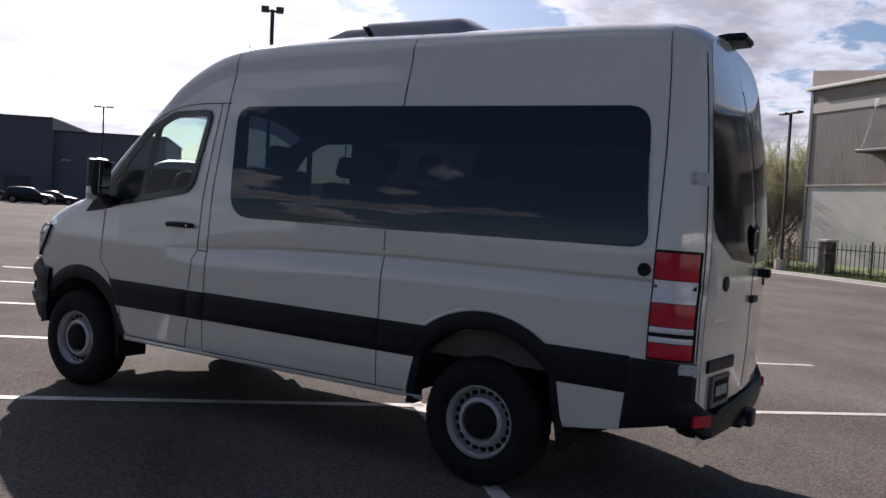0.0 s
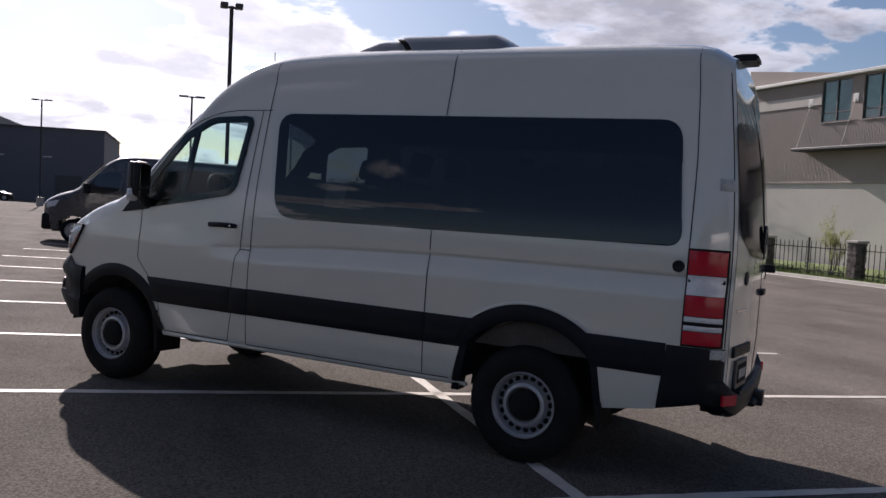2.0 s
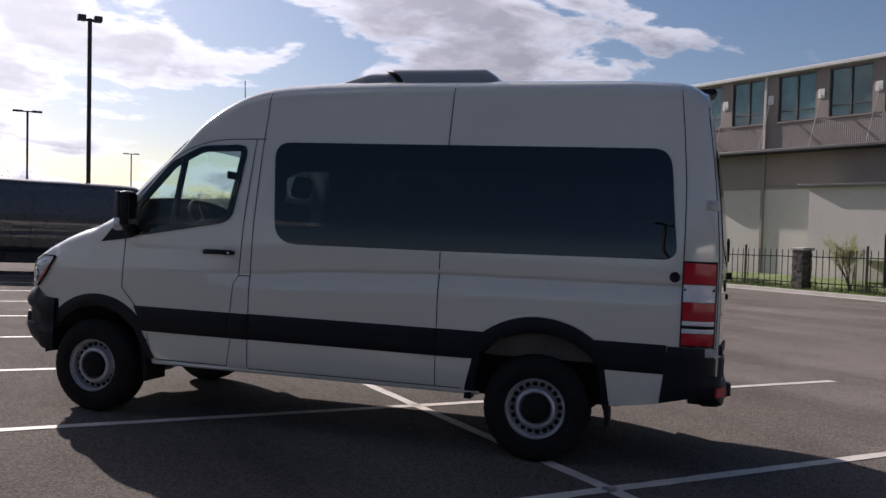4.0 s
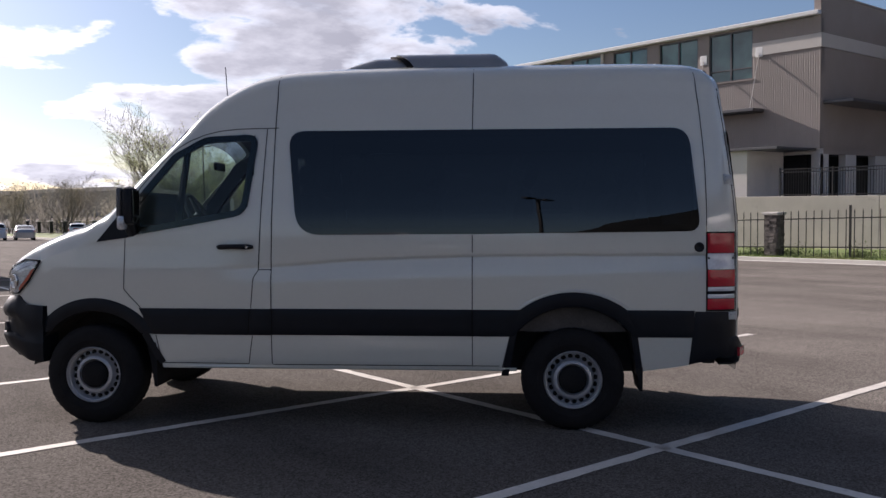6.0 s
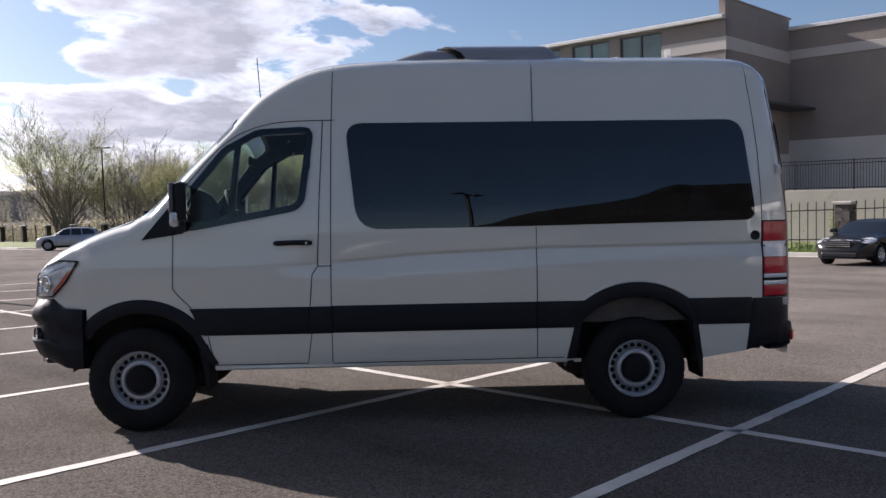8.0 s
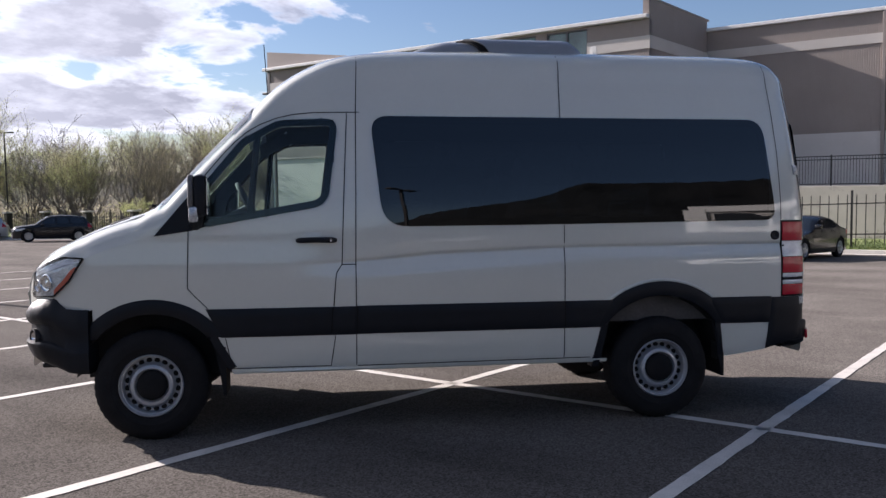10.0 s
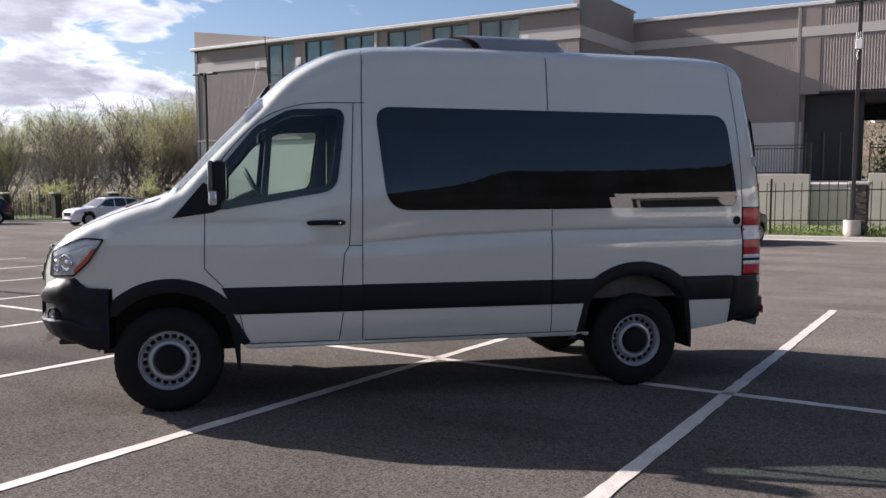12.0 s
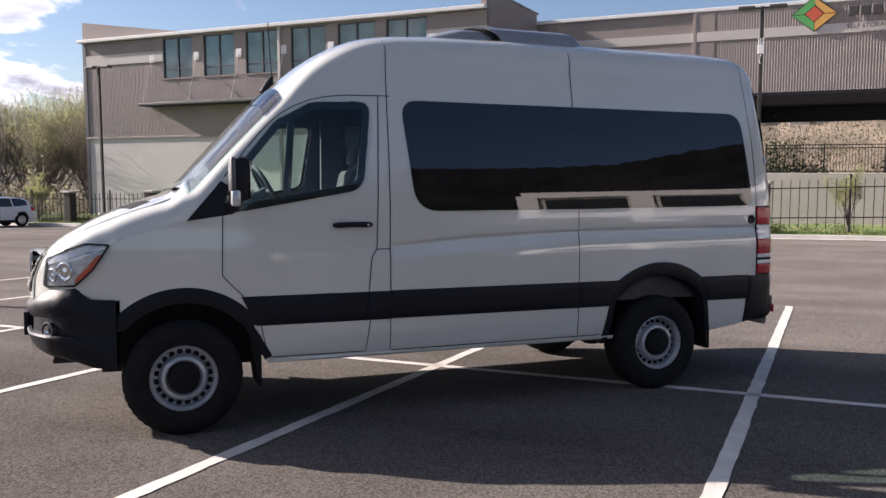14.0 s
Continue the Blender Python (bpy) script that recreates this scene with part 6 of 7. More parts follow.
# ---- trees ----
def tree_mesh(seed, height, spread, trunks=1, leafy=1.0, droop=0.0, leaf_size=0.16):
    """A tapered trunk that forks into limbs, branches and twigs, with leaves in loose clumps along the twigs."""
    rnd = random.Random(seed)
    wv, wf, lv, lf = [], [], [], []

    def limb(pts, radii, n):
        base = len(wv)
        for i, p in enumerate(pts):
            d = (pts[min(i + 1, len(pts) - 1)] - pts[max(i - 1, 0)]).normalized()
            a = d.cross(Vector((0.3, 0.9, 0.1))).normalized()
            b = d.cross(a)
            for k in range(n):
                wv.append(p + (a * math.cos(2 * math.pi * k / n) + b * math.sin(2 * math.pi * k / n)) * radii[i])
        for i in range(len(pts) - 1):
            for k in range(n):
                wf.append((base + i * n + k, base + i * n + (k + 1) % n, base + (i + 1) * n + (k + 1) % n, base + (i + 1) * n + k))

    def leaf(p, size):
        u = Vector((rnd.gauss(0, 1), rnd.gauss(0, 1), rnd.gauss(0, 1))).normalized()
        v = u.cross(Vector((rnd.gauss(0, 1), rnd.gauss(0, 1), rnd.gauss(0, 1)))).normalized()
        s = size * rnd.uniform(0.6, 1.3)
        k = len(lv)
        lv.extend((p - u * s, p + v * s * 0.45, p + u * s, p - v * s * 0.45))
        lf.append((k, k + 1, k + 2, k + 3))

    def grow(p, d, length, r, depth):
        steps = 4 if depth < 2 else 3
        pts, radii = [p], [r]
        for i in range(steps):
            d = (d + Vector((rnd.gauss(0, 0.13), rnd.gauss(0, 0.13), rnd.gauss(0, 0.08) + (0.05 if depth < 3 else 0.0) - droop * max(0, depth - 2) * 0.16))).normalized()
            p = p + d * length / steps
            pts.append(p)
            radii.append(max(height * 0.0008, r * (1 - 0.55 * (i + 1) / steps)))
        limb(pts, radii, (8, 6, 5, 4, 3)[min(depth, 4)])
        if depth >= 3:
            for q in pts[1:]:
                for _ in range(max(0, int(rnd.gauss(7.2 * leafy, 2.8)))):
                    leaf(q + Vector((rnd.gauss(0, 1), rnd.gauss(0, 1), rnd.gauss(0, 0.9))) * height * 0.0150, leaf_size * 0.36)
        if depth < 4:
            kids = (4, 4, 4, 3)[depth]
            for k in range(kids):
                t = 0.35 + 0.65 * (k + rnd.random()) / kids
                i = min(steps - 1, int(t * steps))
                q = pts[i].lerp(pts[i + 1], t * steps - i)
                turn = rnd.uniform(0, 2 * math.pi)
                side = Vector((math.cos(turn), math.sin(turn), 0))
                out = (d * (0.75 if depth else 0.9) + side * rnd.uniform(0.35, 0.85) * spread + Vector((0, 0, 0.30))).normalized()
                grow(q, out, length * (rnd.uniform(1.7, 2.3) if depth == 0 else rnd.uniform(0.48, 0.68)), radii[i] * rnd.uniform(0.42, 0.58), depth + 1)

    for k in range(trunks):
        a = 2 * math.pi * k / trunks + rnd.random()
        tilt = 0.0 if trunks == 1 else 0.38
        grow(Vector((math.cos(a) * 0.15 * (trunks > 1), math.sin(a) * 0.15 * (trunks > 1), -0.3)), Vector((math.cos(a) * tilt, math.sin(a) * tilt, 1)).normalized(), height * 0.18, height * 0.021 / math.sqrt(trunks) + 0.03, 0)
    return wv, wf, lv, lf


def tree(label, mesh, leaf_mat, at, group=""):
    wv, wf, lv, lf = mesh
    t = thing("tree", label, "tree", group, at=at)
    raw("trunk", wv, wf, "bark", t, smooth=True)
    tagged(raw("crown", lv, lf, leaf_mat, t), kind="stuff")
    return t


def upright(x, y, turn=0.0, size=1.0):
    return Matrix.Translation((x, y, gz(x, y) - 0.2)) @ Euler((0, 0, radians(turn))).to_matrix().to_4x4() @ Matrix.Diagonal((size, size, size, 1))


willow = tree("large budding willow with many upright limbs", tree_mesh(3, 13.5, 1.0, 5, 1.0, 0.12, 0.12), "leaf", upright(31.8, 88.5, 0, 1.32))
bare = tree("bare brown spring tree with fine twigs", tree_mesh(11, 13.5, 0.9, 3, 0.55, 0.0, 0.09), "leaf_dark", upright(37.0, 78.0), "trees behind the fence")
green = tree("spring tree with thin yellow-green leaves", tree_mesh(19, 14.0, 0.85, 3, 1.5, 0.0, 0.13), "leaf", upright(44.0, 74.0, 40), "trees behind the fence")
third = tree("half-bare tree with a wide thin crown", tree_mesh(29, 13.0, 0.95, 3, 0.95, 0.1, 0.11), "leaf_dark", upright(41.0, 82.0, 80), "trees behind the fence")
for src, x, y, turn, size in ((green, 34.8, 72.0, 200, 0.86), (bare, 35.2, 66.5, 120, 0.92), (third, 44.5, 69.0, 10, 1.0), (green, 43.5, 63.5, 300, 0.98), (bare, 46.5, 66.0, 250, 1.05), (third, 43.5, 61.5, 60, 0.80),
                              (green, 48.0, 60.0, 90, 1.05), (bare, 36.0, 83.0, 30, 0.95), (third, 52.0, 66.0, 160, 1.15), (green, 50.0, 72.0, 20, 1.1), (bare, 34.5, 93.0, 310, 0.9), (third, 36.5, 98.0, 200, 0.9),
                              (bare, 30.0, 118.0, 60, 0.8), (third, 25.0, 126.0, 10, 0.75), (green, 20.0, 135.0, 10, 0.62), (bare, 34.2, 60.5, 15, 0.78), (third, 44.0, 56.8, 100, 0.85), (bare, 32.0, 128.0, 100, 0.9),
                              (green, 39.0, 90.0, 100, 0.9), (bare, 42.5, 90.0, 170, 1.0), (third, 47.0, 80.0, 130, 1.1)):
    copy_thing(src, upright(x, y, turn, size))

# undergrowth and far woods
rnd = random.Random(21)
for nm, mat, count, zone, lab in (("undergrowth", "leaf_dark", 60000, (32.5, 62, 55, 135, 2.9), "brown tangled undergrowth behind the fence"), ("green_scrub", "leaf", 12000, (32.0, 50, 56, 130, 2.0), "pale green scrub behind the fence")):
    verts, faces = [], []
    clumps = [(rnd.uniform(zone[0], zone[1]), rnd.uniform(zone[2], zone[3]), rnd.uniform(0.7, 1.9)) for _ in range(420)]
    for i in range(count):
        cx, cy, cr = rnd.choice(clumps)
        p = Vector((cx + rnd.gauss(0, cr * 0.8), cy + rnd.gauss(0, cr * 0.8), 0))
        if 40 < p.x < 76 and p.y < BY1 + 0.5 or p.x < 30.5:
            continue
        p.z = gz(p.x, p.y) + abs(rnd.gauss(0, 0.45)) * zone[4] * cr * 0.6
        u = Vector((rnd.gauss(0, 1), rnd.gauss(0, 1), rnd.gauss(0, 1.4))).normalized()
        v = u.cross(Vector((rnd.gauss(0, 1), rnd.gauss(0, 1), rnd.gauss(0, 1)))).normalized()
        s = rnd.uniform(0.06, 0.19)
        k = len(verts)
        verts += [p - u * s, p + v * s * 0.35, p + u * s, p - v * s * 0.35]
        faces.append((k, k + 1, k + 2, k + 3))
    tagged(raw(nm, verts, faces, mat), lab, "undergrowth", kind="stuff")


# ---- distant hills round the place ----
def hills(name, radius, height, a0, a1, seed, mat, label, bumps=1.0, rough=0.4, n=160, steps=(1.0, 1.06, 1.16, 1.3, 1.45), rise=0.0):
    rnd = random.Random(seed)
    ph = [(rnd.uniform(0, 6.28), rnd.uniform(2, 9), rnd.uniform(0.2, 0.6)) for _ in range(7)]
    verts, faces = [], []
    for i in range(n + 1):
        a = radians(a0 + (a1 - a0) * i / n)
        h = height * (0.75 + 0.25 * bumps * sum(math.sin(p + f_ * a) * w for p, f_, w in ph) / 1.6)
        if rise:
            h *= min(1.0, 0.04 + i / n / rise)
        for q, r in zip((0.0, 0.25, 0.6, 0.9, 1.0), (radius * k for k in steps)):
            verts.append((r * math.cos(a), r * math.sin(a), -6 + (h + 6) * q + rnd.uniform(-rough, rough) * (q > 0)))
    for i in range(n):
        for k in range(4):
            b = i * 5 + k
            faces.append((b, b + 5, b + 6, b + 1))
    return tagged(raw(name, verts, faces, mat, smooth=True), label, "hills", kind="structure")


hills("backdrop", 300.0, 9.5, 25, 340, 4, "far_woods", "low line of grey-brown woods on the horizon", 0.5, 0.25, 500, (1.0, 1.004, 1.008, 1.014, 1.03))
rnd = random.Random(63)
verts, faces = [], []
for i in range(620):
    a, r = radians(rnd.uniform(42, 118) if i < 480 else rnd.uniform(118, 250)), rnd.uniform(150, 285)
    cx, cy, h, w = r * math.cos(a), r * math.sin(a), rnd.uniform(5.0, 10.5), rnd.uniform(2.2, 4.2)
    g = gz(cx, cy) - 0.4
    if abs(cy - 134) < 26 and cx < 0:
        continue
    for _ in range(5):
        # a few long limbs from one foot
        lean, turn = rnd.uniform(0.0, 0.42), rnd.uniform(0, 6.28)
        d = Vector((math.cos(turn) * lean, math.sin(turn) * lean, 1.0)) * h * rnd.uniform(0.6, 0.9)
        k = len(verts)
        s_ = Vector((-math.sin(a), math.cos(a), 0)) * 0.10
        foot = Vector((cx, cy, g))
        verts += [foot - s_, foot + s_, foot + d]
        faces.append((k, k + 1, k + 2))
    for _ in range(260):
        q = rnd.random() ** 0.7
        p = Vector((cx + rnd.gauss(0, w * 0.5) * (0.4 + q), cy + rnd.gauss(0, w * 0.5) * (0.4 + q), g + h * (0.12 + 0.88 * q) * rnd.uniform(0.8, 1.04)))
        u = Vector((rnd.gauss(0, 1), rnd.gauss(0, 1), rnd.gauss(0, 1.2))).normalized()
        v = u.cross(Vector((rnd.gauss(0, 1), rnd.gauss(0, 1), rnd.gauss(0, 1)))).normalized()
        s_ = rnd.uniform(0.10, 0.24)
        k = len(verts)
        verts += [p - u * s_, p + v * s_ * 0.4, p + u * s_, p - v * s_ * 0.4]
        faces.append((k, k + 1, k + 2, k + 3))
tagged(raw("far_trees", verts, faces, "far_leaf"), "hazy budding trees in a far line beyond the car park", "trees", kind="stuff")
hills("backdrop", 300.0, 52.0, -28, 26, 9, "hill", "scrubby brown hillside behind the building", 0.5)
rnd = random.Random(31)
verts, faces = [], []
for i in range(15000):
    a, q = radians(rnd.uniform(-14, 14)), rnd.random()
    r = 300 * (1.0 + 0.06 * q / 0.25 if q < 0.25 else 1.06 + 0.10 * (q - 0.25) / 0.35 if q < 0.6 else 1.16 + 0.14 * (q - 0.6) / 0.3)
    p = Vector((r * math.cos(a), r * math.sin(a), -6 + 56 * q * 0.82 + 0.2))
    s = rnd.uniform(0.08, 0.30)
    k = len(verts)
    verts += [p + Vector((0, -s, -0.5)), p + Vector((0, s, -0.5)), p + Vector((0, rnd.uniform(-0.5, 0.5) * s, s * rnd.uniform(0.6, 1.5)))]
    faces.append((k, k + 1, k + 2))
tagged(raw("hill_scrub", verts, faces, "scrub"), "dark scrub dotted over the hillside", "scrub", kind="stuff")
hut = thing("hill_house", "small pale house on the far hillside", "house", "hillside houses", at=pose(352, 2, 19.0, 0, 0, 10))
part("wall", boxed(-3, 3, -3.5, 3.5, -1, 2.4), "pale_wall", hut)
bm = bmesh.new()
extrude_xz(bm, [(-3.4, 2.3), (3.4, 2.3), (0, 4.2)], -3.8, 3.8)
part("roof", bm, "steel_grey", hut)
for y, x, z, tn in ((9.0, 352, 18.5, 30), (-12, 354, 19.0, 70), (17, 350, 18.0, 5), (-22, 352, 18.0, 50), (26, 354, 18.5, 15), (33, 350, 17.5, 20)):
    copy_thing(hut, pose(x, y, z, 0, 0, tn))


# ---- saplings by the fence ----
def sapling(x, y, h, seed, leafy, label):
    wv, wf, lv, lf = tree_mesh(seed, h * 1.3, 0.6, 1, leafy * 1.7, 0.0, 0.085)
    s = thing("sapling", label, "young tree", "saplings by the fence", at=pose(x, y, gz(x, y) + 0.1))
    raw("trunk", wv, wf, "bark", s, smooth=True)
    tagged(raw("crown", lv, lf, "leaf", s), kind="stuff")
    part("stake", boxed(0.22, 0.26, -0.02, 0.02, -0.1, 1.2), "bark", s)


for x, y, h, seed, leafy in ((30.3, 3.1, 2.75, 41, 0.5), (30.3, 13.2, 2.3, 42, 0.4), (30.4, 23.1, 2.6, 43, 0.6), (30.3, 33.4, 2.9, 44, 0.5), (30.2, 46.9, 2.9, 45, 0.8), (30.2, 57.0, 2.9, 46, 0.8)):
    sapling(x, y, h, seed, leafy, "young sapling with thin pale green leaves beside the fence")


# ---- lamp posts ----
def lamp_post(x, y, top, plinth=True, wide=0.85, turn=0.0, flood=False):
    g = gz(x, y)
    p = thing("street_lamp", "dark double-headed car park lamp on a tall square pole" if not flood else "tall pole with two large floodlight heads", "lamp post", "car park lamps", at=pose(x, y, g, 0, 0, turn))
    h = top - g
    if plinth:
        bm = bmesh.new()
        bmesh.ops.create_cone(bm, segments=28, radius1=0.30, radius2=0.30, depth=1.15, matrix=Matrix.Translation((0, 0, 0.18)), cap_ends=True)
        part("plinth", bm, "concrete", p, "pale round concrete plinth", smooth=True)
    part("base_plate", boxed(-0.17, 0.17, -0.17, 0.17, 0.72, 0.80, bevel=0.02), "lamp_post", p)
    part("pole", boxed(-0.065, 0.065, -0.065, 0.065, 0.75, h - 0.03, bevel=0.015), "lamp_post", p)
    for s in (-1, 1):
        a, b = sorted((s * 0.05, s * (0.2 if flood else 0.35)))
        arm = part("arm", boxed(-0.03, 0.03, a, b, h - 0.12, h - 0.05), "lamp_post", p)
        a, b = sorted((s * (0.12 if flood else 0.25), s * wide))
        part("lamp_head", boxed(-0.17, 0.17, a, b, h - 0.12, h + (0.06 if flood else 0.0), bevel=0.03), "lamp_head", p)
    return p


right_lamp = lamp_post(28.92, 6.39, 7.68)
coll = part("signal_box", boxed(-0.14, 0.02, -0.12, 0.12, 6.9, 7.25, bevel=0.02), "white_trim", right_lamp, "small white box with aerials")
bm = bmesh.new()
for y in (-0.09, -0.03, 0.03, 0.09):
    tube(bm, [(-0.10, y, 7.2), (-0.10, y, 7.5)], 0.014, 6)
tube(bm, [(-0.09, 0, 6.9), (-0.14, 0.05, 6.7), (-0.08, 0.02, 6.55)], 0.02, 6)
part("aerials", bm, "white_trim", coll)
lamp_post(28.92, 40.2, 7.2)
lamp_post(1.1, 30.3, 7.86, turn=90, flood=True, wide=0.38)
lamp_post(0.4, 60.0, 7.7, turn=90)
lamp_post(-12.0, 83.0, 8.7, turn=90)
lamp_post(12.3, 99.4, 7.8, turn=80)
lamp_post(34.0, 84.0, 7.3, turn=60)
lamp_post(-46.0, -53.0, 9.0, turn=40)


# ---- other vehicles ----
def small_wheel(parent, x, y, r, side):
    w = new("wheel")
    w.parent = parent
    w.matrix_basis = Matrix.Translation((x, y, r)) @ Euler((0, 0, 0 if side < 0 else math.pi)).to_matrix().to_4x4()
    bm = bmesh.new()
    lathe(bm, [(r * 0.66, 0.01), (r * 0.80, -0.005), (r * 0.95, 0.005), (r, 0.03), (r, 0.18), (r * 0.94, 0.21), (r * 0.6, 0.21)], 32)
    part("tyre", bm, "rubber", w, smooth=True)
    bm = bmesh.new()
    lathe(bm, [(r * 0.67, 0.015), (r * 0.64, 0.0), (r * 0.58, 0.02), (r * 0.50, 0.05), (r * 0.2, 0.035), (0.0, 0.03)], 32)
    for k in range(7):
        a = 2 * math.pi * k / 7
        c = Matrix.Rotation(-a, 4, "Y") @ Matrix.Translation((r * 0.38, 0.02, 0)) @ Matrix.Diagonal((r * 0.5, 0.03, r * 0.12, 1))
        bmesh.ops.create_cube(bm, size=1.0, matrix=c)
    part("rim", bm, "silver_car", w, smooth=True)


SUV_TOP = [(0.0, 0.66), (0.008, 0.80), (0.03, 0.93), (0.10, 1.01), (0.22, 1.065), (0.265, 1.09), (0.33, 1.31), (0.40, 1.53), (0.46, 1.625), (0.58, 1.66), (0.74, 1.645), (0.86, 1.58), (0.90, 1.50), (0.955, 1.14), (0.985, 1.02), (1.0, 0.80)]
SEDAN_TOP = [(0.0, 0.58), (0.01, 0.70), (0.04, 0.79), (0.14, 0.88), (0.27, 0.95), (0.30, 0.98), (0.42, 1.32), (0.49, 1.41), (0.58, 1.43), (0.68, 1.37), (0.84, 1.08), (0.93, 1.05), (0.985, 1.00), (1.0, 0.82)]
CAR_PLAN = [(0.0, 0.60), (0.012, 0.74), (0.04, 0.86), (0.09, 0.945), (0.17, 0.985), (0.30, 1.0), (0.80, 1.0), (0.91, 0.97), (0.965, 0.91), (1.0, 0.80)]
CAR_SIDE = [(0.20, 0.93), (0.30, 0.965), (0.50, 0.99), (0.66, 1.0), (0.80, 0.985), (0.92, 0.975), (1.00, 0.955), (1.35, 0.845), (1.66, 0.74)]


class CarShell(Shell):
    """The skin of a car; x runs from its nose to its tail."""

    def __init__(self, length, half, roof, sedan):
        self.long, self.wide, self.sedan = length, half, sedan
        self.table = SEDAN_TOP if sedan else SUV_TOP
        self.tall = roof / max(z for _, z in self.table)

    def top(self, x):
        return lerp_at(self.table, x / self.long, 0.012) * self.tall

    def half(self, x):
        return lerp_at(CAR_PLAN, x / self.long, 0.006) * self.wide

    def shoulder(self, x):
        r = float(np.interp(x / self.long, [0.0, 0.06, 0.25, 0.34, 0.45, 0.80, 0.95, 1.0], [0.16, 0.14, 0.10, 0.12, 0.12, 0.13, 0.15, 0.20]))
        return self.top(x) - r, 2.6

    def width(self, x, z):
        zs, n = self.shoulder(x)
        if z <= zs:
            return self.half(x) * lerp_at(CAR_SIDE, z, 0.02)
        q = min(1.0, (z - zs) / max(1e-6, self.top(x) - zs))
        return self.half(x) * lerp_at(CAR_SIDE, zs) * max(0.0, 1 - q ** n) ** (1 / n)

    def roof_z(self, x, y):
        zs, n = self.shoulder(x)
        w0 = self.half(x) * lerp_at(CAR_SIDE, zs)
        return zs + (self.top(x) - zs) * max(0.0, 1 - min(1.0, abs(y) / w0) ** n) ** (1 / n)

    def lean(self, x, z):
        return x

    def ring(self, x, low, m1, m2):
        zs, n = self.shoulder(x)
        pts = [(self.width(x, low + (zs - low) * i / m1), low + (zs - low) * i / m1) for i in range(m1)]
        w = self.half(x) * lerp_at(CAR_SIDE, zs)
        for i in range(m2 + 1):
            a = math.pi / 2 * i / m2
            pts.append((w * math.cos(a) ** (2 / n), zs + (self.top(x) - zs) * math.sin(a) ** (2 / n)))
        return pts


